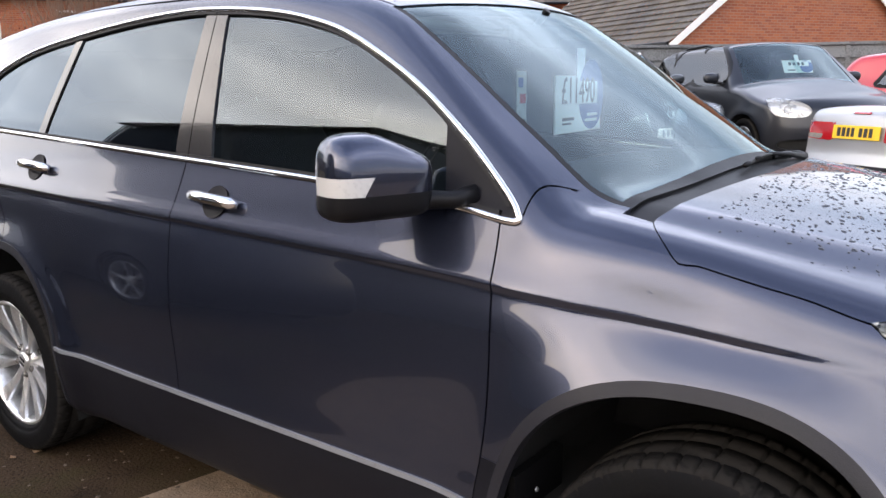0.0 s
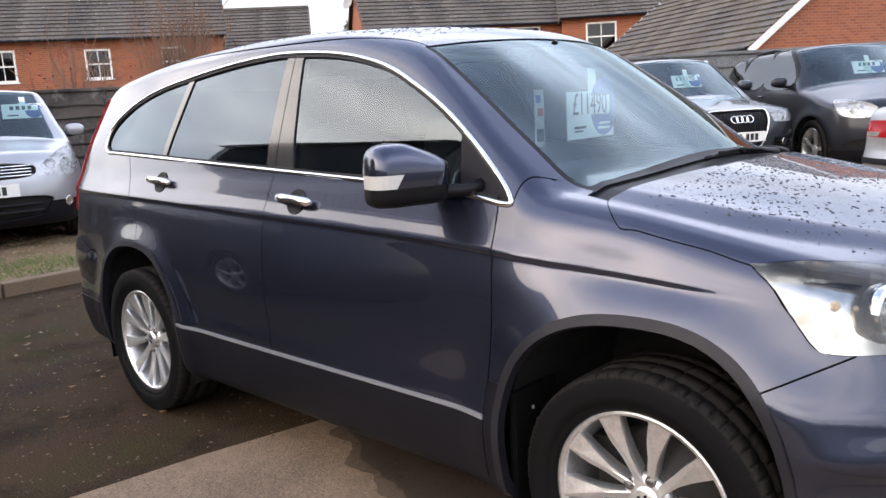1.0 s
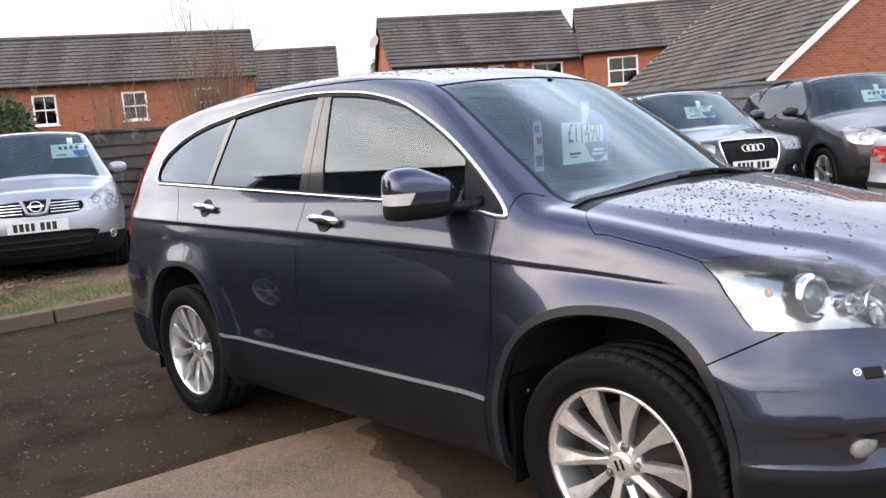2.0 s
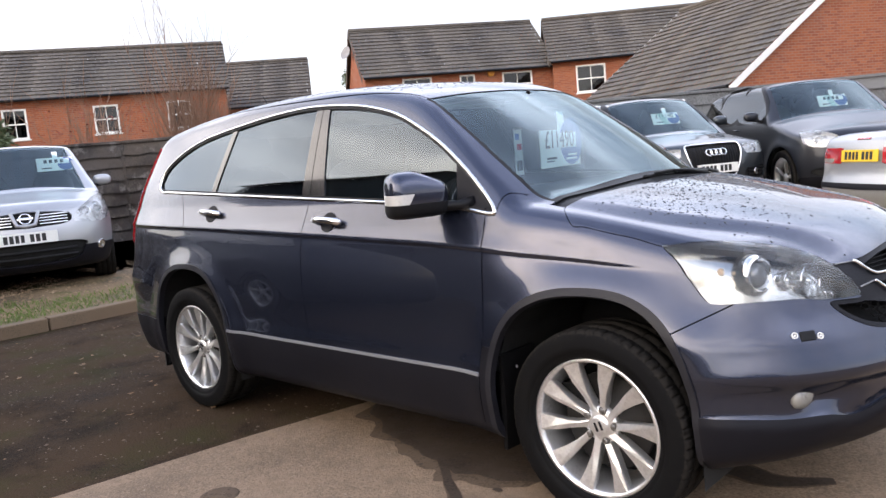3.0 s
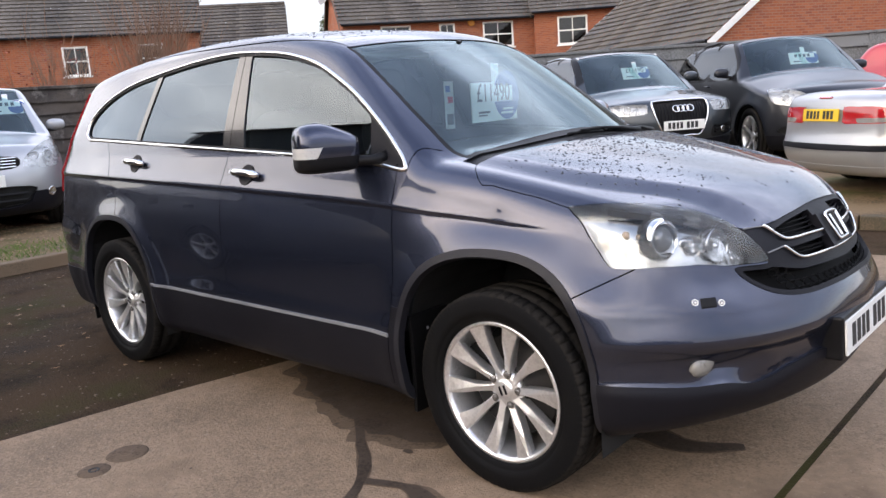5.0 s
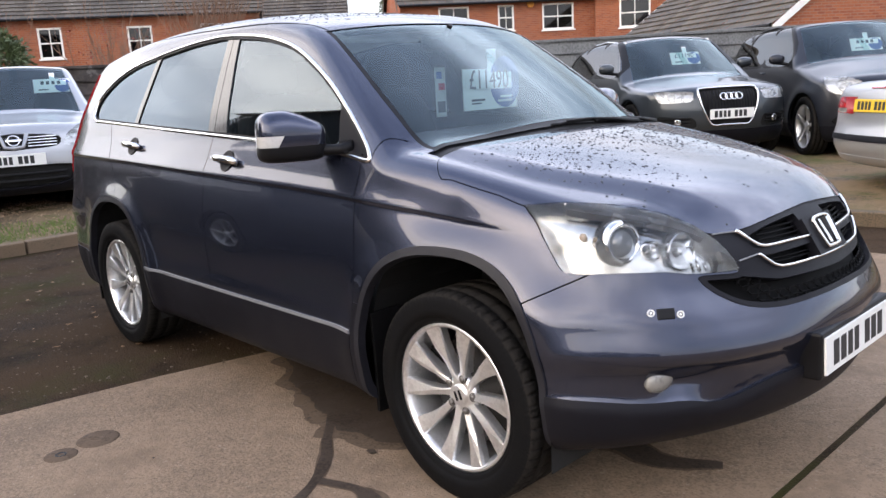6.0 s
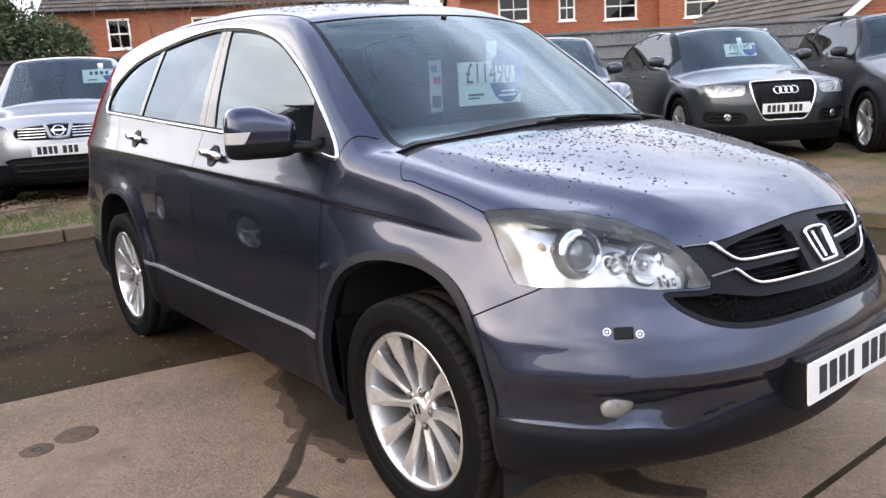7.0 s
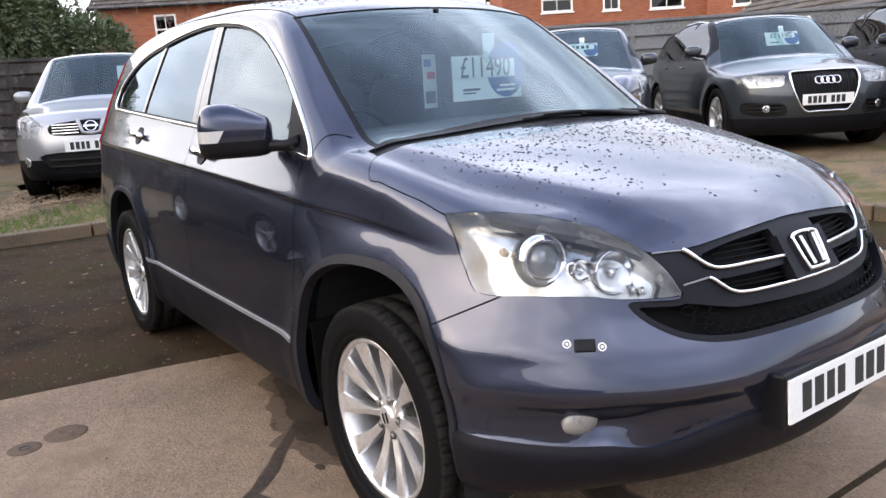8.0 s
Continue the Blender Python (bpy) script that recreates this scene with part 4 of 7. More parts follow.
below_bump = z < np.interp(x, (1.50, 1.599, 1.766, 1.80), (.646, .699, .787, .80))
tag[sidey & (z < 1.23) & ~front_of_gap & front_of_b & (z > .494)] = "front_door"
tag[sidey & (z < 1.23) & ~front_of_b & front_of_r & (z > .494) & (x > -1.5)] = "rear_door"
tag[(x > .6) & front_of_gap & (z < 1.2) & (v > .4)] = "front_wing"
tag[(x > 1.30) & below_bump & (z < .80)] = "front_bumper"
tag[(x > 1.9) & (z < .80)] = "front_bumper"
tag[(x < -1.6) & (z < np.interp(x, (-2.45, -2.02, -1.85, -1.66), (.80, .79, .755, .70)))] = "rear_bumper"
tag[(x > 1.30) & (z < lip_z(v))] = "lower_lip"
tag[(x < -1.6) & (z < .478)] = "rear_lip"
tag[(z < .481) & (np.abs(x) < 1.3)] = "sill"
tag[(z > .481) & (z < .494) & (np.abs(x) < 1.3) & (v > .5)] = "sill_strip"
tag[(x < 1.30) & (x > .85) & (z < .60) & front_of_gap] = "sill"
tag[(z > 1.3) & (v < np.interp(x, (-1.7, -1.2, -.7, -.2, .2, .4), (.50, .548, .572, .578, .572, .560))) & (x < .45) & (x > -1.9)] = "roof"
tag[(tail_d(x, v, z) < 0) & (v > .42) & (z > .93) & (z < 1.5) & (x < -1.7)] = "tail_lamp"
tag[(H_D < -.0024) & (z > .8)] = "bonnet"
tag[(H_D < 0) & (H_D > -.0024) & (z > .8)] = "gap"
tag[(z > 1.02) & (x < 1.125 - .11 * v * v) & (x > .475 - .30 * v * v) & (v < screen_v(z)) & (H_D > 0)] = "windscreen"
tag[(tag == "windscreen") & ((v > screen_v(z) - .020) | (x > 1.095 - .11 * v * v))] = "screen_border"
tag[(z > 1.0) & (x > 1.125 - .11 * v * v) & (H_D > 0) & (x < 1.25) & (v < .70)] = "scuttle"
tag[G_D < 0] = "grille"
tag[L_D < .0012] = "gap"
tag[L_D < 0] = "headlamp"
inner = sidey & (W_D < -.0145)
Q_D, R_D, FW_D, S_D = q_line(x, v, z), r_line(x, v, z), f_line(x, v, z), s_line(x, v, z)
tag[sidey & (W_D < 0) & (W_D > -.0145)] = "window_seal"
tag[inner & (x < -.6)] = "window_divider"
tag[inner & (x > -.6)] = "pillar_cover"
tag[inner & (Q_D < -.022)] = "quarter_window"
tag[inner & (Q_D > .022) & (R_D < 0)] = "rear_window"
tag[inner & (FW_D > 0) & (S_D < 0)] = "front_window"
tag[inner & (S_D > 0)] = "sail_panel"
tag[(v > .5) & (A_F < 0) & (x > .8) & (x < 1.75)] = "front_arch"
tag[(v > .5) & (A_R < 0) & (x < -.8) & (x > -1.8)] = "rear_arch"
tag[((A_F < -.024) & (x > .8) & (x < 1.75) & (z < .9)) | ((A_R < -.024) & (x < -.8) & (x > -1.8) & (z < .9))] = "hole"
for g in (g_b, g_f, g_r, g_bump, g_rear, g_roof, g_pillar):
    m = g(C)
    tag[m & np.isin(tag, ["shell", "front_door", "rear_door", "front_wing", "front_bumper", "rear_bumper", "roof", "sill", "sill_strip", "pillar_cover", "window_seal"])] = "gap"

PANELS = {}
for name, material, depth, offset, label in (
        ("front_door", "paint", .02, 0, ""), ("rear_door", "paint", .02, 0, ""), ("front_wing", "paint", .02, 0, ""), ("shell", "paint", .02, 0, ""),
        ("sill", "plastic", .02, .002, "dark grey plastic sill cladding"), ("sill_strip", "sill_grey", .006, .006, "light grey sill moulding"),
        ("front_arch", "arch_grey", .035, .006, "dark plastic wheel arch trim"), ("rear_arch", "arch_grey", .035, .006, "dark plastic wheel arch trim"),
        ("window_seal", "seal", .010, .002, "black window seal"), ("pillar_cover", "gloss_black", .01, -.002, "gloss black pillar cover"), ("window_divider", "gloss_black", .01, -.002, "gloss black window divider"),
        ("sail_panel", "plastic", .01, -.003, "black mirror mounting panel"), ("quarter_window", "dark_glass", 0, -.006, "dark tinted glass"),
        ("rear_window", "dark_glass", 0, -.008, "dark tinted glass"), ("front_window", "side_glass", 0, -.008, "lightly tinted glass"),
        ("headlamp", "lens", .01, .001, "large clear headlamp lens"), ("tail_lamp", "tail_red", .02, .009, "tall red rear lamp")):
    for s in (-1, 1):
        PANELS[name, s] = emit(name, HF, V, faces, tag == name, material, car, s, depth, offset, label)
for name, material, depth, offset, label in (
        ("bonnet", "paint", .02, 0, "bonnet beaded with rain"), ("roof", "paint", .015, 0, ""), ("front_bumper", "paint", .03, 0, ""), ("rear_bumper", "paint", .02, 0, ""),
        ("lower_lip", "plastic", .03, .012, "dark grey lower bumper apron"), ("rear_lip", "plastic", .02, .003, "dark plastic rear apron"),
        ("scuttle", "black", .01, -.012, "black plastic windscreen scuttle"), ("windscreen", "glass", 0, -.004, "clear laminated windscreen"), ("screen_border", "black", .006, -.004, "black windscreen border")):
    PANELS[name, 0] = emit(name, HF, V, faces, tag == name, material, car, 0, depth, offset, label)
for key in ("windscreen", 0), ("front_window", -1), ("front_window", 1), ("rear_window", -1), ("quarter_window", -1), ("headlamp", -1), ("headlamp", 1):
    PANELS[key].visible_shadow = False


def on_flank(xs, zs):
    """The half widths of the flank at lengths xs and heights zs."""
    xs, zs = np.asarray(xs, float), np.asarray(zs, float)
    a, b = np.full(len(xs), .3), np.full(len(xs), 1.1)
    for _ in range(40):
        m = (a + b) / 2
        inside = HF(xs, m, zs) < 0
        a, b = np.where(inside, m, a), np.where(inside, b, m)
    return a


for s in (-1, 1):
    wl = window_line
    ring = np.stack([wl[:, 0], on_flank(wl[:, 0], wl[:, 1]), wl[:, 1]], 1)
    bm = bmesh.new()
    tube(bm, [(p[0], s * (p[1] + .001), p[2]) for p in ring.tolist()], .0088, 10, True)
    part("chrome_trim", bm, "chrome", car, "bright chrome window surround", True)
# dark lining behind the shut lines, and the cabin's pillars and headlining
lining = np.isin(tag, ["front_door", "rear_door", "front_wing", "shell", "sill", "sill_strip", "gap", "bonnet", "front_bumper", "rear_bumper", "roof", "lower_lip", "rear_lip",
                       "window_seal", "pillar_cover", "window_divider", "tail_lamp"])
emit("inner_lining", HF, V, faces, lining, "inner", car, 0, 0, -.035, "dark inner body structure")
emit("headlining", HF, V, faces, (tag == "roof") | (tag == "shell") & (z > 1.56), "visor", car, 0, 0, -.042, "light grey cloth headlining")
# grille: recessed mesh, grey bars, chrome lines and badge
emit("grille_recess", HF, V, faces, tag == "grille", "deep_black", car, 0, 0, -.05, "black grille recess")
gv, gf = V, [f for f, t in zip(faces, tag) if t == "grille"]
bars = {"grille_frame": lambda x, v, z: line_dist(outline([(-.3, .885), (0, .885), (.2, .876), (.318, .860), (.345, .848), (.325, .815), (0, .818), (-.3, .818)], True, 4), v, z),
        "low": lambda x, v, z: line_dist(outline([(-.3, .80), (.27, .796), (.305, .785), (.285, .763), (.2, .757), (0, .760), (-.3, .76)], True, 4), v, z),
        "mesh": lambda x, v, z: z - np.interp(v, (0, .3, .42, .6), (.722, .728, .752, .775))}
for f in (bars["grille_frame"], lambda *p: bars["grille_frame"](*p) - .009, bars["low"], lambda *p: bars["low"](*p) - .009, bars["mesh"],
          lambda x, v, z: v - .092, lambda x, v, z: grille_d(x, v, z) + .014, lambda x, v, z: v - .30, lambda x, v, z: v - .262,
          lambda x, v, z: z - .832, lambda x, v, z: z - .773, lambda x, v, z: z - .755):
    gv, gf = cut(gv, gf, f)
gv = settle(HF, gv, 3)
gc = middles(gv, gf)
up, low, mesh, rim = bars["grille_frame"](*gc.T), bars["low"](*gc.T), bars["mesh"](*gc.T), grille_d(*gc.T)
by_badge = (gc[:, 1] < .092) & (gc[:, 2] > .755)
open_ = ((up < 0) | (low < 0) | (mesh < 0)) & ~by_badge
line1 = (up > 0) & (up < .009) & ((gc[:, 2] < .832) | (gc[:, 1] > .30)) & ~by_badge
line2 = (low > 0) & (low < .009) & ((gc[:, 2] < .773) | (gc[:, 1] > .262)) & (mesh > 0)
edge = (rim > -.014) & (mesh < 0)
emit("grille_bar", HF, gv, gf, ~open_, "plastic", car, 0, .03, -.006, "dark grey grille bar")
emit("grille_edge", HF, gv, gf, edge, "plastic", car, 0, .03, .002, "grey lip below the grille mesh")


def on_skin(v_, z_, F=HF, x0=1.6, x1=2.3, off=0.0):
    """The place on the nose at width v_ and height z_, and the way out of it."""
    a, b = x0, x1
    for _ in range(40):
        m = (a + b) / 2
        if F(np.array([m]), np.array([abs(v_)]), np.array([z_]))[0] < 0:
            a = m
        else:
            b = m
    p = np.array([[a, abs(v_), z_]])
    n = grad(F, p, .01)[0]
    n /= np.linalg.norm(n)
    s = 1 if v_ >= 0 else -1
    p, n = Vector((a, abs(v_) * s, z_)), Vector((n[0], n[1] * s, n[2]))
    return p + off * n, n


def facing(p, n, roll=0.0):
    """A pose at p whose z axis is n and whose y axis points up."""
    xx = Vector((0, 0, 1)).cross(n).normalized()
    yy = n.cross(xx)
    return Matrix.Translation(p) @ Matrix((xx, yy, n)).transposed().to_4x4() @ Matrix.Rotation(roll, 4, "Z")


for s in (-1, 1):
    bm = bmesh.new()
    tube(bm, [on_skin(s * a, b, off=.001)[0] for a, b in outline([(.384, .868), (.374, .862), (.360, .846), (.335, .826), (.30, .819), (.20, .819), (.095, .817)], False, 4)], [.0065] * 8 + [.0048] * 17, 6)
    part("grille_trim", bm, "chrome", car, "thin chrome grille line", True)
bm = bmesh.new()
half = outline([(.350, .802), (.340, .796), (.322, .780), (.298, .764), (.255, .757), (.12, .757), (0, .757)], False, 4).tolist()
tube(bm, [on_skin(s * a, b, off=.001)[0] for s, part_line in ((-1, half[:-1]), (1, half[::-1])) for a, b in part_line], .005, 6)
part("grille_trim", bm, "chrome", car, "thin chrome grille line", True)
bm = bmesh.new()
for row in range(5):
    for k in range(-14, 15):
        vv, zz = (k + .5 * (row % 2)) * .040, .672 + row * .0215
        if zz < .672 + 1.0 * max(0, abs(vv) - .38) or abs(vv) > .55 or zz > .715 + .8 * max(0, abs(vv) - .33):
            continue
        p, n = on_skin(vv, zz, off=-.016)
        ring = [facing(p, n) @ Vector((.021 * math.cos(a), .0128 * math.sin(a), 0)) for a in (math.pi * (i + .5) / 3 + math.pi / 6 for i in range(6))]
        tube(bm, ring, .0032, 4, True)
part("grille_mesh", bm, "deep_black", car, "black honeycomb grille mesh")
for zz in (.868, .855, .842, .830, .783, .773):
    for s in (-1, 1):
        bm = bmesh.new()
        tube(bm, [on_skin(s * (.10 + .02 * i), zz, off=-.022)[0] for i in range(11)], .0028, 5)
        part("grille_slat", bm, "deep_black", car)
for s in (-1, 1):
    for line in ([(.384, .868), (.42, .8685), (.455, .868)], [(.350, .802), (.38, .798), (.418, .793)]):
        bm = bmesh.new()
        tube(bm, [on_skin(s * a, b, off=-.002)[0] for a, b in line], .0024, 6)
        part("grille_seam", bm, "sill_grey", car, "fine grey line beside the grille")
p, n = on_skin(0, .815, off=.004)
bm = bmesh.new()
ring = [facing(p, n) @ Vector((a, b, .004)) for a, b in outline([(-.048, .045), (0, .050), (.048, .045), (.053, .028), (.043, -.040), (.030, -.048), (-.030, -.048), (-.043, -.040), (-.053, .028)], True, 4)]
tube(bm, ring, .0055, 8, True)
part("badge_ring", bm, "chrome", car, "plain chrome badge frame", True)
bm = bmesh.new()
for s in (-1, 1):
    q = [facing(p, n) @ Vector((s * a, b, c)) for c in (0, .011) for a, b in ((.036, .038), (.021, .038), (.013, -.040), (.028, -.040))]
    vs = [bm.verts.new(w) for w in q]
    for f in ((0, 1, 2, 3), (7, 6, 5, 4), (0, 4, 5, 1), (1, 5, 6, 2), (2, 6, 7, 3), (3, 7, 4, 0)):
        bm.faces.new([vs[i] for i in f])
bmesh.ops.recalc_face_normals(bm, faces=bm.faces)
part("badge_motif", bm, "chrome", car, "two plain chrome bars")
bm = bmesh.new()
slab(bm, [(-.10, -.062), (.10, -.062), (.10, .058), (-.10, .058)], -.03, -.004)
bmesh.ops.transform(bm, matrix=facing(p, n), verts=bm.verts)
part("badge_plinth", bm, "plastic", car, "dark plastic badge plinth")

# headlamp innards: bright bowl, projector, main-beam bowl, indicator
for s in (-1, 1):
    lamp = emit("lamp_bowl", HF, V, faces, tag == "headlamp", "lamp_bowl", car, s, -.052, -.055, "bright silver lamp bowl")
    # a dark grey bezel along the upper edge and the inner corner
    bezel = (tag == "headlamp") & ((bezel_top(x, v, z) > 0) | (bezel_inner(x, v, z) < 0)) & (v < .76)
    emit("lamp_bezel", HF, V, faces, bezel, "lamp_grey", lamp, s, .022, -.022, "grey bezel in the headlamp")
    # dipped-beam projector in a chrome shroud, main-beam bowl, side lamp between them
    for vv, zz, rad, kind in ((.672, .872, .066, "shroud"), (.545, .838, .052, "bowl"), (.607, .848, .026, "side")):
        p, n = on_skin(s * vv, zz, off=-.020)
        n = Vector((n.x + .45, n.y * .55, n.z * .25)).normalized()
        m = facing(p - n * .02, n)
        bm = bmesh.new()
        if kind == "shroud":
            lathe(bm, [(rad * .70, -.055), (rad, -.045), (rad * 1.02, -.012), (rad * .96, .004), (rad * .84, .011), (rad * .72, .010), (rad * .66, .002), (rad * .62, -.02), (rad * .60, -.05)], 36, m, True)
        else:
            lathe(bm, [(rad * .30, -.040), (rad * .62, -.032), (rad * .84, -.016), (rad * .95, .002), (rad, .006), (rad * 1.06, .004), (rad * 1.06, -.03), (rad * .7, -.05)], 32, m, True)
        bmesh.ops.recalc_face_normals(bm, faces=bm.faces)
        part("lamp_ring", bm, "chrome", lamp, "round chrome reflector", True)
        bm = bmesh.new()
        if kind == "shroud":
            r2 = rad * .62
            lathe(bm, [(r2, -.045), (r2, -.006), (r2 * .92, .004), (r2 * .75, .012), (r2 * .45, .018), (0, .020)], 32, m)
            part("projector", bm, "projector_glass", lamp, "round glass projector lens", True)
        else:
            r2 = rad * (.24 if kind == "bowl" else .38)
            lathe(bm, [(r2, -.045), (r2, -.012), (r2 * .8, -.002), (0, .004)], 16, m)
            part("bulb_shade", bm, "reflector", lamp, "small silver bulb shade", True)
    p, n = on_skin(s * .735, .895, off=-.046)
    bm = bmesh.new()
    lathe(bm, [(.010, -.02), (.011, .002), (.007, .010), (0, .013)], 14, facing(p, n))
    part("indicator_bulb", bm, "bulb", lamp, "amber bulb", True)
    # stepped reflector ribs in the outer and inner corners
    for vv, lo, hi in ((.520, .785, .815), (.500, .783, .805)):
        p0, n0 = on_skin(s * vv, lo, off=-.040)
        p1, n1 = on_skin(s * vv, hi, off=-.040)
        bm = bmesh.new()
        tube(bm, [p0, (p0 + p1) / 2, p1], .005, 6)
        part("reflector_rib", bm, "reflector", lamp, "bright rib in the lamp bowl", True)
    # washer cover with two ring marks, fog lamp in its pocket
    p, n = on_skin(s * .668, .685, off=.002)
    bm = bmesh.new()
    box(bm, (-.025, -.0155, -.012), (.025, .0155, .001), .004, facing(p, n))
    part("washer_hole", bm, "black", car, "black washer jet opening")
    for d in (-.040, .040):
        bm = bmesh.new()
        m = facing(*on_skin(s * (.668 - d * .74), .685 - (d if s < 0 else d) * .1, off=.001))
        lathe(bm, [(.0070, -.004), (.0100, -.004), (.0100, .003), (.0070, .003)], 14, m, True)
        lathe(bm, [(.0035, -.004), (.0035, .003)], 10, m)
        part("screw_ring", bm, "white", car, "small white fixing ring")
    p, n = on_skin(s * .668, .488, off=.002)
    n2 = Vector((n.x + .5, n.y, n.z)).normalized()
    bm = bmesh.new()
    lathe(bm, [(.001, -.014), (.043, -.014), (.043, -.002), (.034, .006), (.018, .011), (0, .012)], 28, facing(p, n2) @ Matrix.Diagonal((1.12, .80, 1, 1)))
    part("fog_lamp", bm, "fog_glass", car, "oval pale fog lamp", True)

# number plate on its black plinth
bm = bmesh.new()
box(bm, (2.10, -.275, .432), (2.204, .275, .573), .008)
part("plate_plinth", bm, "black", car, "black number plate plinth")
number_plate(car, facing(Vector((2.209, 0, .503)), Vector((1, 0, .05)).normalized()))

# wheels, arch liners, mud flaps
for xx, s in ((FRONT_AXLE, -1), (REAR_AXLE, -1), (FRONT_AXLE, 1), (REAR_AXLE, 1)):
    if (xx, s) == (FRONT_AXLE, -1):
        first_wheel = alloy_wheel(car, Matrix.Translation((xx, s * .766, HUB_Z)) @ Matrix.Rotation(math.pi, 4, "Z") @ Matrix.Rotation(radians(22), 4, "Y"), .346, .238, .243, 10, 62)
    else:
        w = copy_thing(first_wheel, Matrix.Translation((xx, s * .766, HUB_Z)) @ Matrix.Rotation(math.pi if s < 0 else 0, 4, "Z") @ Matrix.Rotation(radians(40 * (s + 2) + (25 if xx < 0 else 0)), 4, "Y"))
        w.parent = car
for xx in (1.285, -1.325):
    for s in (-1, 1):
        bm = bmesh.new()
        rows = []
        for i in range(17):
            a = math.pi * i / 16
            q = (abs(math.cos(a)) ** 2.5 + abs(math.sin(a)) ** 2.5) ** -.4
            px, pz = xx + .40 * q * math.cos(a), .36 + .465 * q * math.sin(a)
            rows.append([bm.verts.new((px, s * y, pz)) for y in (.30, .845)] + [])
        lo = [[bm.verts.new((xx + e * .40, s * y, .2)) for y in (.30, .845)] for e in (1, -1)]
        rows = [lo[0]] + rows + [lo[1]]
        for a, b in zip(rows[:-1], rows[1:]):
            bm.faces.new((a[0], a[1], b[1], b[0]))
        bm.faces.new([r[0] for r in rows])
        part("arch_liner", bm, "inner", car, "black wheel arch liner")
for xx, s in ((.915, -1), (-1.735, -1), (.915, 1), (-1.735, 1)):
    bm = bmesh.new()
    rows = []
    for i in range(6):
        k = i / 5
        px, pz = xx + .012 - .03 * k * k + .02 * (1 - k) * 0, .56 - .38 * k
        rows.append([bm.verts.new((px + o, s * y, pz)) for o, y in ((-.010, .68), (-.014, .845 + .03 * (1 - k)), (.006, .850 + .03 * (1 - k)), (.010, .68))])
    for a, b in zip(rows[:-1], rows[1:]):
        for k in range(4):
            bm.faces.new((a[k], a[(k + 1) % 4], b[(k + 1) % 4], b[k]))
    bm.faces.new(rows[0])
    bm.faces.new(rows[-1])
    bmesh.ops.recalc_face_normals(bm, faces=bm.faces)
    flap = part("mud_flap", bm, "rubber", car, "black mud flap")
    for zz in (.50, .40, .30):
        bm = bmesh.new()
        lathe(bm, [(0, 0), (.006, 0), (.005, .003), (0, .004)], 8, facing(Vector((xx + .024 - .03 * ((.56 - zz) / .38) ** 2, s * .80, zz)), Vector((1, 0, 0))))
        part("screw", bm, "sill_grey", flap, "small steel screw")

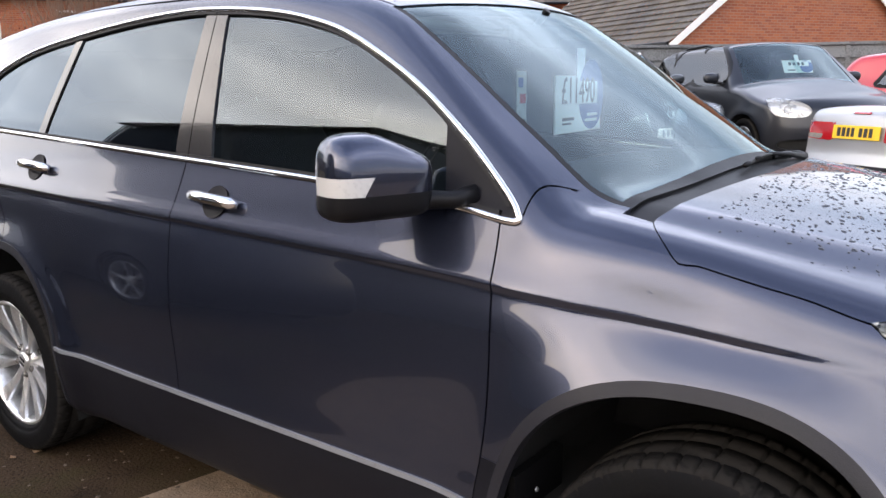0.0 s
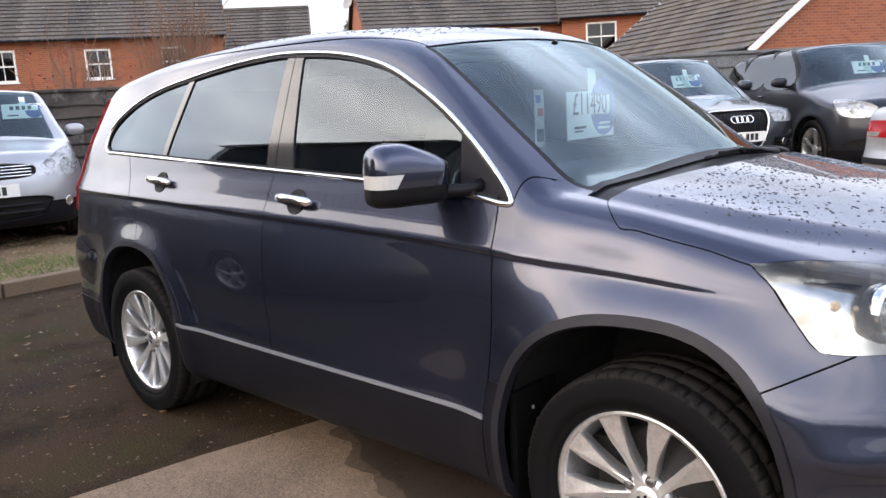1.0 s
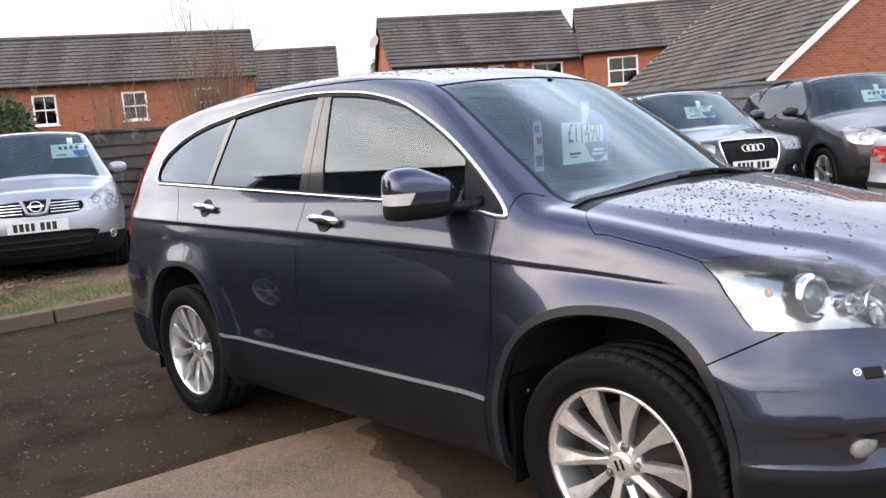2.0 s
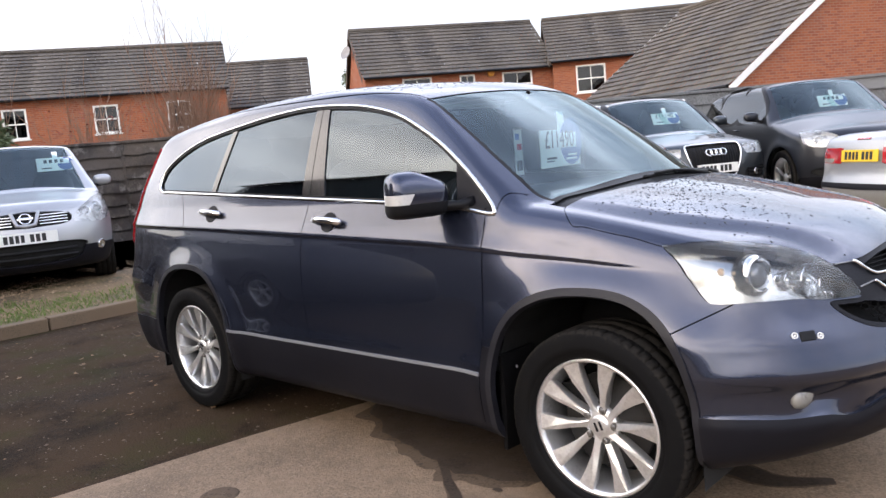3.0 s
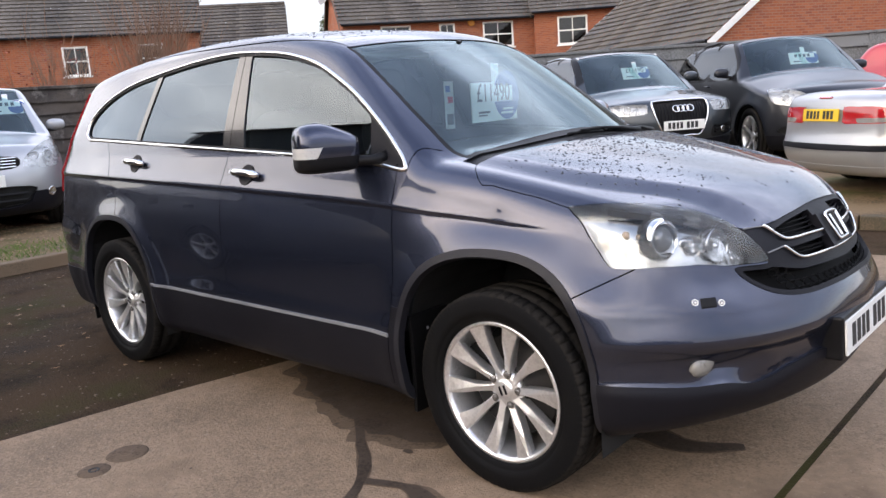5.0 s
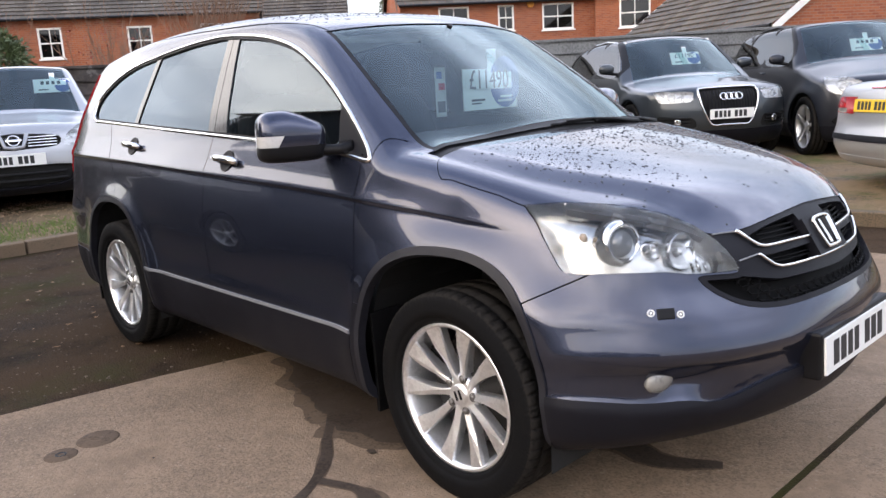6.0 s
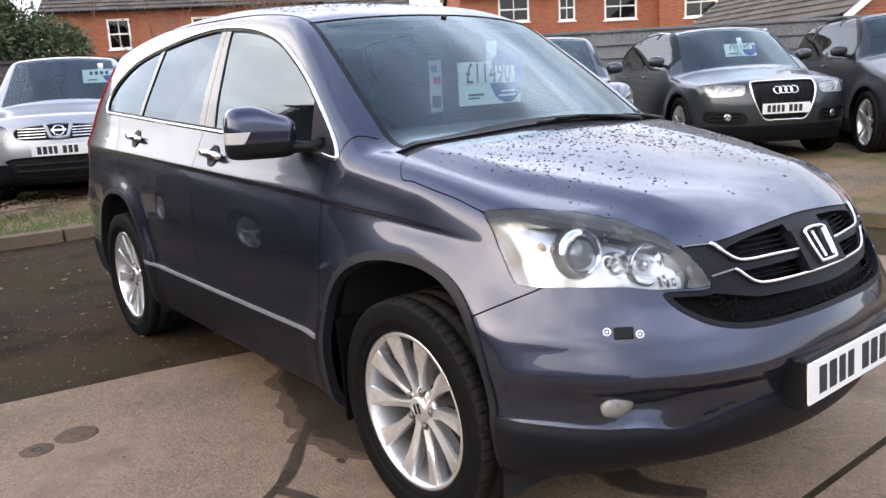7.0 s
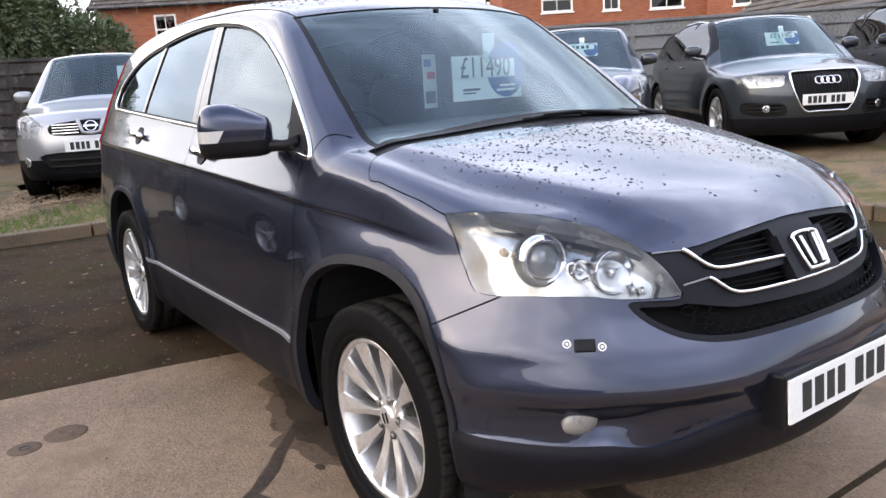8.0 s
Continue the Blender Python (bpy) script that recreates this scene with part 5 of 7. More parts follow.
# door handles with their cups, door mirrors
for s in (-1, 1):
    for door, hx, hz in (("front_door", -.06, 1.054), ("rear_door", -1.09, 1.100)):
        vv = float(on_flank([hx], [hz])[0])
        g_n = grad(HF, np.array([[hx, vv, hz]]), .02)[0]
        m = Matrix.Translation((hx, s * vv, hz)) @ Matrix.Rotation(math.atan2(g_n[2], g_n[1]) * -s * -1, 4, "X")
        # cup as a shallow dark disc; its colour imitates the recess's dark reflection
        bm = bmesh.new()
        cup = [(.050 * math.cos(a), .047 * math.sin(a)) for a in (2 * math.pi * i / 20 for i in range(20))]
        lo = [bm.verts.new(m @ Vector((a, s * .0045, b))) for a, b in cup]
        mid = bm.verts.new(m @ Vector((0, s * .0005, 0)))
        for i in range(20):
            bm.faces.new((lo[i], lo[(i + 1) % 20], mid))
        part("handle_cup", bm, "plastic", PANELS[door, s], "dark disc for the handle recess, its dark reflection put in the colour")
        bm = bmesh.new()
        pts = [m @ Vector((a, s * o, b)) for a, o, b in ((-.102, .008, .005), (-.085, .020, .006), (-.045, .030, .003), (0, .033, 0), (.045, .030, -.003), (.085, .020, -.004), (.102, .008, -.004))]
        tube(bm, pts, [.011, .016, .017, .016, .017, .017, .012], 10)
        part("door_handle", bm, "chrome", PANELS[door, s], "chrome pull handle", True)
    U = Vector((-.36, s * .93, .0)).normalized()
    Tt = Vector((U.y * s, -U.x * s, 0))
    mc = Vector((.625, s * .938, 1.170))

    def mirror_solid(x, y, z):
        a = (x - mc.x) * U.x + (y - mc.y) * U.y
        b = (x - mc.x) * Tt.x + (y - mc.y) * Tt.y
        c = z - mc.z
        hh = .094 - .040 * ramp(a, .03, -.11)
        q = (np.abs(a / .120) ** 5 + np.abs((b + .01 * (c / .09) ** 2) / .072) ** 2.8 + np.where(c < 0, np.abs(c / .088) ** 8, np.abs(c / hh) ** 3.2)) ** .33 - 1
        return q * .07
    mv, mf = skin_of(mirror_solid, (.40, mc.y - .2, 1.04), (.86, mc.y + .2, 1.30), .012)
    for f in (lambda x, y, z: z - 1.140, lambda x, y, z: z - 1.178, lambda x, y, z: (x - mc.x) * U.x + (y - mc.y) * U.y - .058 + (z - 1.140) * .6,
              lambda x, y, z: (x - mc.x) * Tt.x + (y - mc.y) * Tt.y + .035):
        mv, mf = cut(mv, mf, f)
    mm = middles(mv, mf)
    ma, mb = (mm - np.array(mc)) @ np.array(U), (mm - np.array(mc)) @ np.array(Tt)
    low_half = mm[:, 2] < 1.140
    ind = (mm[:, 2] > 1.140) & (mm[:, 2] < 1.178) & (ma > .058 - (mm[:, 2] - 1.140) * .6) & (mb > -.035)

    def mirror_part(name, sel, material, parent, label):
        me = bpy.data.meshes.new(name)
        fl = [mf[i] for i in np.flatnonzero(sel)]
        used = sorted({i for f in fl for i in f})
        idx = {u: k for k, u in enumerate(used)}
        me.from_pydata(mv[used].tolist(), [], [[idx[i] for i in f] for f in fl])
        me.polygons.foreach_set("use_smooth", np.ones(len(fl), bool))
        g = grad(mirror_solid, mv[used])
        g /= np.linalg.norm(g, axis=1)[:, None]
        me.normals_split_custom_set_from_vertices(g.tolist())
        me.materials.append(M[material])
        ob = new(name, me)
        ob.parent = parent
        ob["label"] = label
        return ob
    shell_m = mirror_part("door_mirror", ~low_half & ~ind, "paint", car, "body-coloured mirror housing")
    mirror_part("mirror_base", low_half, "black", shell_m, "black lower mirror housing")
    mirror_part("indicator", ind, "indicator_lens", shell_m, "clear white indicator lens")
    bm = bmesh.new()
    tube(bm, [mc + Vector((.0, 0, -.062)), (.685, s * .86, 1.118), (.735, s * .815, 1.116), (.770, s * .775, 1.126)], [.024, .022, .019, .024], 10)
    part("mirror_arm", bm, "black", shell_m, "black mirror arm", True)

# cabin: floor, dashboard, wheel, seats, mirror, wipers
bm = bmesh.new()
box(bm, (-1.9, -.78, .40), (1.2, .78, .46))
part("cabin_floor", bm, "inner", car)
dash = soft_box((.86, 0, .98), (.30, .74, .17), power=4)
part("dashboard", solid_bm(dash, (.5, -.8, .75), (1.2, .8, 1.2), .03), "seat", car, "dark grey dashboard", True)
bm = bmesh.new()
sw = Matrix.Translation((.46, -.37, 1.03)) @ Matrix.Rotation(radians(68), 4, "Y")
tube(bm, [sw @ Vector((.185 * math.cos(a), .185 * math.sin(a), 0)) for a in (2 * math.pi * i / 28 for i in range(28))], .015, 8, True)
for a in (0.2, math.pi - .2, -math.pi / 2):
    tube(bm, [sw @ Vector((0, 0, -.02)), sw @ Vector((.18 * math.cos(a + math.pi / 2), .18 * math.sin(a + math.pi / 2), 0))], .016, 6)
part("steering_wheel", bm, "black", car, "black three-spoke steering wheel", True)
for sx, sy in ((.02, -.37), (.02, .37), (-.85, -.40), (-.85, .40)):
    st = part("car_seat", solid_bm(soft_box((sx, sy, .68), (.27, .25, .09)), (sx - .3, sy - .3, .55), (sx + .3, sy + .3, .8), .04), "seat", car, "dark cloth seat", True)
    bk = part("seat_back", solid_bm(soft_box((0, 0, .30), (.075, .245, .34), power=3), (-.12, -.3, -.08), (.12, .3, .68), .035), "seat", st, "", True)
    bk.matrix_basis = Matrix.Translation((sx - .24, sy, .70)) @ Matrix.Rotation(radians(-14), 4, "Y")
    hr = part("headrest", solid_bm(soft_box((0, 0, 0), (.055, .135, .095), power=3), (-.08, -.17, -.12), (.08, .17, .12), .025), "seat", st, "", True)
    hr.matrix_basis = Matrix.Translation((sx - .40, sy, 1.42)) @ Matrix.Rotation(radians(-10), 4, "Y")
    bm = bmesh.new()
    for d in (-.05, .05):
        tube(bm, [(sx - .36, sy + d, 1.28), (sx - .39, sy + d, 1.38)], .007, 6)
    part("headrest_post", bm, "chrome", st, "steel headrest posts")
# visors added and tilted to give the grey band reflected atop the screen
for s in (-1, 1):
    bm = bmesh.new()
    box(bm, (-.085, -.235, -.010), (.085, .235, .010), .008, Matrix.Translation((.335, s * .345, 1.545)) @ Matrix.Rotation(radians(22), 4, "Y"))
    part("sun_visor", bm, "visor", car, "grey cloth sun visor, added for the grey band atop the screen")
bm = bmesh.new()
box(bm, (.44, -.13, 1.47), (.475, .13, 1.535), .012)
tube(bm, [(.46, 0, 1.53), (.50, 0, 1.575)], .012, 6)
part("rear_view_mirror", bm, "black", car, "black interior mirror")


def on_top(x_, y_, off=0.0):
    a, b = .8, 1.75
    for _ in range(40):
        m = (a + b) / 2
        if HF(np.array([x_]), np.array([abs(y_)]), np.array([m]))[0] < 0:
            a = m
        else:
            b = m
    p = np.array([[x_, abs(y_), a]])
    n = grad(HF, p, .006)[0]
    n /= np.linalg.norm(n)
    s = 1 if y_ >= 0 else -1
    return Vector((x_, y_, a)) + off * Vector((n[0], n[1] * s, n[2])), Vector((n[0], n[1] * s, n[2]))


for y0, y1, piv in ((-.12, .34, (1.150, .44)), (.16, .60, (1.11, .64))):
    bm = bmesh.new()
    pts = [on_top(1.138 - .012 * math.sin(math.pi * i / 10) - .10 * (y0 + (y1 - y0) * i / 10) ** 2 * .9, y0 + (y1 - y0) * i / 10, .006)[0] for i in range(11)]
    tube(bm, pts, .007, 6)
    tube(bm, [q + Vector((.006, 0, .005)) for q in pts[2:9]], .005, 5)
    wp = part("wiper", bm, "black", car, "black wiper blade at rest", True)
    bm = bmesh.new()
    p0, p1 = on_top(*piv, .004)[0], pts[5] + Vector((0, 0, .006))
    tube(bm, [p0 + Vector((0, 0, .0)), p0 * .5 + p1 * .5 + Vector((.012, 0, .004)), p1], [.012, .008, .006], 6)
    part("wiper_arm", bm, "black", wp, "", True)
bm = bmesh.new()
tube(bm, [on_top(-1.55, .0, .0)[0], on_top(-1.55, 0, 0)[0] + Vector((-.10, 0, .14))], [.006, .002], 6)
part("aerial", bm, "black", car, "short black roof aerial")

# price card behind the windscreen
card = base("price_card", "white and blue price card hanging inside the windscreen", "sign", Matrix.Translation((.47, .27, 1.30)) @ Matrix.Rotation(radians(6), 4, "Z"))
to_front = Matrix(((0, 0, 1, 0), (1, 0, 0, 0), (0, 1, 0, 0), (0, 0, 0, 1)))
bm = bmesh.new()
box(bm, (-.002, -.205, -.10), (.002, .205, .085), .0)
part("board", bm, "card", card, "white printed board")
bm = bmesh.new()
lathe(bm, [(.0, .0), (.118, 0), (.118, .0012), (0, .0012)], 40, Matrix.Translation((.002, .112, .022)) @ to_front)
part("blue_disc", bm, "blue", card, "round blue print")
bm = bmesh.new()
box(bm, (.0035, -.19, -.008), (.0045, .165, .068), .0)
part("price_strip", bm, "card", card, "white price strip")
letters("£11490", .108, "ink", card, Matrix.Translation((.0056, -.014, .032)) @ to_front @ Matrix.Diagonal((.93, 1.12, 1, 1)), "price_lettering")
for k, (a, b, zc, h) in enumerate(((-.15, -.05, -.055, .010), (-.15, -.075, -.07, .006), (.07, .165, -.045, .010), (.05, .165, -.064, .010))):
    bm = bmesh.new()
    box(bm, (.0036, a, zc - h / 2), (.0042, b, zc + h / 2))
    part("small_print", bm, "ink" if k < 2 else "card", card)
bm = bmesh.new()
box(bm, (-.001, -.02, .085), (.001, .05, .175))
part("hanging_strap", bm, "card", card, "white hanging strap")
# narrow printed tag hanging beside the card
tag_card = base("hanging_tag", "narrow pale tag with a red mark hanging inside the windscreen", "tag", Matrix.Translation((.40, .015, 1.30)) @ Matrix.Rotation(radians(8), 4, "Z"))
bm = bmesh.new()
box(bm, (-.0015, -.038, -.12), (.0015, .038, .10), .001)
part("board", bm, "grey_card", tag_card, "pale grey board")
for name, lo, hi, mt in (("red_mark", (-.015, .00), (.030, .03), "tail_red"), ("print_mark", (-.028, -.10), (.028, -.05), "ink"), ("print_mark", (-.028, .05), (.010, .08), "blue")):
    bm = bmesh.new()
    box(bm, (.0016, lo[0], lo[1]), (.0024, hi[0], hi[1]))
    part(name, bm, mt, tag_card)


# ---- the yard ----
bm = bmesh.new()
slab(bm, [(-400, -400), (400, -400), (400, 400), (-400, 400)], -.3, 0)
tagged(part("ground", bm, "asphalt"), "worn dark asphalt with gravel showing through", "ground", kind="structure")
pave = base("pavement", "stained concrete slabs with a straight joint", "pavement", kind="structure")
for pts in ([(-.96, -9), (-.80, -2.2), (-.62, -1.0), (-.45, -.2), (-.30, .6), (.2, 3.4), (2.055, 3.4), (2.055, -9)], [(2.08, -9), (2.085, 3.4), (9, 3.4), (9, -9)]):
    bm = bmesh.new()
    slab(bm, pts, -.05, .004)
    part("concrete_slab", bm, "concrete", pave)

KERB = outline([(-7.7, -9), (-7.6, -4.5), (-7.2, -2.7), (-5.5, -1.9), (-5.02, -1), (-4.95, 1.2), (-4.4, 2.6), (-3.0, 3.7), (-1.0, 4.2), (1.5, 4.5), (5, 4.7), (12, 4.9)], False, 12)
bm = bmesh.new()
back = [(-90, -9)] + [(-90, 20 * i) for i in range(1, 4)] + [(-60, 90), (0, 90), (60, 90), (60, 4.9)]
tang = np.gradient(KERB, axis=0)
tang /= np.linalg.norm(tang, axis=1)[:, None]
rows = []
for (px, py), (tx, ty) in zip(KERB.tolist(), tang.tolist()):
    rows.append([bm.verts.new((px - ty * o, py + tx * o, zz)) for o, zz in ((.05, -.2), (.05, .105), (.6, .13), (1.5, .19), (4.0, .19))] )
for r, s in zip(rows[:-1], rows[1:]):
    for k in range(4):
        bm.faces.new((r[k], s[k], s[k + 1], r[k + 1]))
far = [bm.verts.new((*p, .19)) for p in ((12, 60), (-60, 60), (-60, -9))]
bm.faces.new([r[4] for r in rows] + far)
bmesh.ops.recalc_face_normals(bm, faces=bm.faces)
tagged(part("verge", bm, "gravel"), "gravel verge rising behind the kerb", "ground", kind="structure")
# kerb stones
kerb = base("kerb", "row of worn concrete kerb stones", "kerb", kind="structure")
seg, lens = KERB, np.r_[0, np.hypot(*np.diff(KERB, axis=0).T).cumsum()]
bm = bmesh.new()
box(bm, (-.445, -.065, -.02), (.445, .065, .12), .012)
stone = None
for d in np.arange(.45, lens[-1] - .45, .905):
    i = min(np.searchsorted(lens, d), len(KERB) - 1)
    t = (d - lens[i - 1]) / (lens[i] - lens[i - 1])
    c = KERB[i - 1] + t * (KERB[i] - KERB[i - 1])
    a = math.atan2(*(KERB[i] - KERB[i - 1])[::-1])
    if stone is None:
        stone = part("kerb_stone", bm, "kerb", kerb)
    else:
        stone = new("kerb_stone", stone.data)
        stone.parent = kerb
    stone.matrix_basis = Matrix.Translation((c[0], c[1], 0)) @ Matrix.Rotation(a, 4, "Z") @ Matrix.Rotation(radians(random.uniform(-.8, .8)), 4, "X")


# ---- fence of overlapping boards ----
def fence(name, pts, height, boards, material, label, z0=.18, waney=0.0):
    f = base(name, label, "fence")
    for (ax, ay), (bx, by) in zip(pts[:-1], pts[1:]):
        run = math.hypot(bx - ax, by - ay)
        n = max(1, round(run / 2.4))
        ang = math.atan2(by - ay, bx - ax)
        for k in range(n):
            L = run / n
            m = Matrix.Translation((ax + (bx - ax) * (k + .5) / n, ay + (by - ay) * (k + .5) / n, z0)) @ Matrix.Rotation(ang, 4, "Z")
            bm = bmesh.new()
            box(bm, (-L / 2 - .045, -.05, 0), (-L / 2 + .045, .05, height + .04), .008, m)
            part("post", bm, material, f)
            bm = bmesh.new()
            box(bm, (-L / 2, -.06, height - .01), (L / 2, .06, height + .045), .008, m)
            part("capping_rail", bm, material, f)
            h = height / boards
            for j in range(boards):
                bm = bmesh.new()
                w = random.uniform(-.004, .004)
                # a lapped board with an uneven lower edge
                n_ = 9
                xs_ = [-L / 2 + .03 + (L - .06) * i / (n_ - 1) for i in range(n_)]
                low_ = [j * h + waney * random.uniform(-1, 1) for _ in xs_]
                fr = [[bm.verts.new(m @ Vector((a, -.062 + w, c))), bm.verts.new(m @ Vector((a, -.012, (j + 1.12) * h))),
                       bm.verts.new(m @ Vector((a, .008, (j + 1.12) * h))), bm.verts.new(m @ Vector((a, -.040 + w, c)))] for a, c in zip(xs_, low_)]
                for r_, s_ in zip(fr[:-1], fr[1:]):
                    for e in range(4):
                        bm.faces.new((r_[e], s_[e], s_[(e + 1) % 4], r_[(e + 1) % 4]))
                bm.faces.new(fr[0])
                bm.faces.new(fr[-1][::-1])
                part("board", bm, material, f)
    return f


fence("timber_fence", [(-15.5, -7), (-13.4, 0.2), (-11.9, 3.8), (-9.2, 6.6)], 1.85, 8, "fence_wood", "weathered dark timber fence of overlapping boards", waney=.022)
fence("grey_fence", [(-9.2, 6.6), (-6.6, 9.3), (-3.4, 12.6), (1.0, 15.2), (8, 17.5)], 1.85, 8, "fence_grey", "grey fence of wide horizontal boards")


# ---- brick houses ----
def wall_bm(bm, a, b, z0, z1, holes=(), thick=.25, top=None):
    """A wall from a to b with openings (from, to, sill, head) along it, brick coordinates in its UV map; top: a gable's peak height."""
    d = Vector((b[0] - a[0], b[1] - a[1], 0))
    L = d.length
    d.normalize()
    inw = Vector((-d.y, d.x, 0))
    uv = bm.loops.layers.uv.verify()
    xs = sorted({0.0, L, *[h for o in holes for h in o[:2]]})
    zs = sorted({z0, z1, *[h for o in holes for h in o[2:4]]})

    def quad(pts, uvs):
        f = bm.faces.new([bm.verts.new(p) for p in pts])
        for l, q in zip(f.loops, uvs):
            l[uv].uv = q
    o = Vector((a[0], a[1], 0))
    for i in range(len(xs) - 1):
        for j in range(len(zs) - 1):
            mx, mz = (xs[i] + xs[i + 1]) / 2, (zs[j] + zs[j + 1]) / 2
            if any(h[0] < mx < h[1] and h[2] < mz < h[3] for h in holes):
                continue
            c = [(xs[i], zs[j]), (xs[i + 1], zs[j]), (xs[i + 1], zs[j + 1]), (xs[i], zs[j + 1])]
            quad([o + d * p + Vector((0, 0, q)) for p, q in c], c)
            quad([o + d * p + inw * thick + Vector((0, 0, q)) for p, q in c[::-1]], c[::-1])
    for h in holes:
        c = [(h[0], h[2]), (h[1], h[2]), (h[1], h[3]), (h[0], h[3])]
        for (p, q), (r, s) in zip(c, c[1:] + c[:1]):
            pts = [o + d * p + Vector((0, 0, q)), o + d * r + Vector((0, 0, s)), o + d * r + inw * thick + Vector((0, 0, s)), o + d * p + inw * thick + Vector((0, 0, q))]
            quad(pts[::-1], [(0, q), (0, s), (thick, s), (thick, q)])
    if top:
        c = [(0, z1), (L, z1), (L / 2, top)]
        quad([o + d * p + Vector((0, 0, q)) for p, q in c], c)
        quad([o + d * p + inw * thick + Vector((0, 0, q)) for p, q in c[::-1]], c[::-1])
    return o, d, inw


def sash(parent, o, d, inw, hole, bars=(1, 1), sill=True):
    x0, x1, z0, z1 = hole
    def at(p, t, q):
        return o + d * p + inw * t + Vector((0, 0, q))
    m = Matrix((d, inw, Vector((0, 0, 1)))).transposed().to_4x4()
    m.translation = o
    bm = bmesh.new()
    w = .075
    for lo, hi in (((x0, -.01, z0), (x0 + w, .10, z1)), ((x1 - w, -.01, z0), (x1, .10, z1)), ((x0 + w, -.01, z0), (x1 - w, .10, z0 + w)), ((x0 + w, -.01, z1 - w), (x1 - w, .10, z1))):
        box(bm, lo, hi, .006)
    for k in range(bars[0]):
        c = x0 + (x1 - x0) * (k + 1) / (bars[0] + 1)
        box(bm, (c - .016, .02, z0 + w), (c + .016, .06, z1 - w))
    for k in range(bars[1]):
        c = z0 + (z1 - z0) * (k + 1) / (bars[1] + 1)
        box(bm, (x0 + w, .0, c - .028), (x1 - w, .07, c + .028))
    bmesh.ops.transform(bm, matrix=m, verts=bm.verts)
    win = part("window", bm, "white", parent, "white painted casement window")
    bm = bmesh.new()
    box(bm, (x0 + w, .04, z0 + w), (x1 - w, .046, z1 - w), 0, m)
    part("pane", bm, "pane", win)
    # thin dark board behind the pane, in place of the interior's shade
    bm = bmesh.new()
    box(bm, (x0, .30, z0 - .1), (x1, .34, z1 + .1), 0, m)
    part("dark_room", bm, "room_shade", win)
    if sill:
        bm = bmesh.new()
        box(bm, (x0 - .06, -.06, z0 - .06), (x1 + .06, .08, z0), .01, m)
        part("sill", bm, "white", win)
    return win


def roof_plane(parent, a, b, up, rise, run, over=.35, course=.30, verge=.15):
    """Courses of tiles from the eave line a-b up the slope. up: the level way towards the ridge."""
    d = (b - a).normalized()
    L = (b - a).length + 2 * verge
    slope = math.hypot(rise, run)
    s = (up * run + Vector((0, 0, rise))).normalized()
    n = d.cross(s)
    if n.z < 0:
        n = -n
    start = a - d * verge - s * over
    count = int((slope + over) / course) + 1
    for k in range(count):
        bm = bmesh.new()
        lo = start + s * (k * course)
        hi = start + s * min((k + 1.25) * course, slope + over)
        m = max(1, int(L / .33))
        for i in range(m + k % 2):
            # single tiles, slightly uneven
            off = (.5 if k % 2 else 0) * L / m
            t0, t1 = max(0, L * i / m - off + .012), min(L, L * (i + 1) / m - off)
            e = random.uniform(0, .016)
            q = [lo + d * t0 + n * (.062 + e), lo + d * t1 + n * (.062 + e), hi + d * t1 + n * .012, hi + d * t0 + n * .012]
            vs = [bm.verts.new(p) for p in q] + [bm.verts.new(p - n * .055) for p in q[:2]]
            bm.faces.new(vs[:4])
            bm.faces.new((vs[4], vs[5], vs[1], vs[0]))
        part("tile_course", bm, "tile", parent)


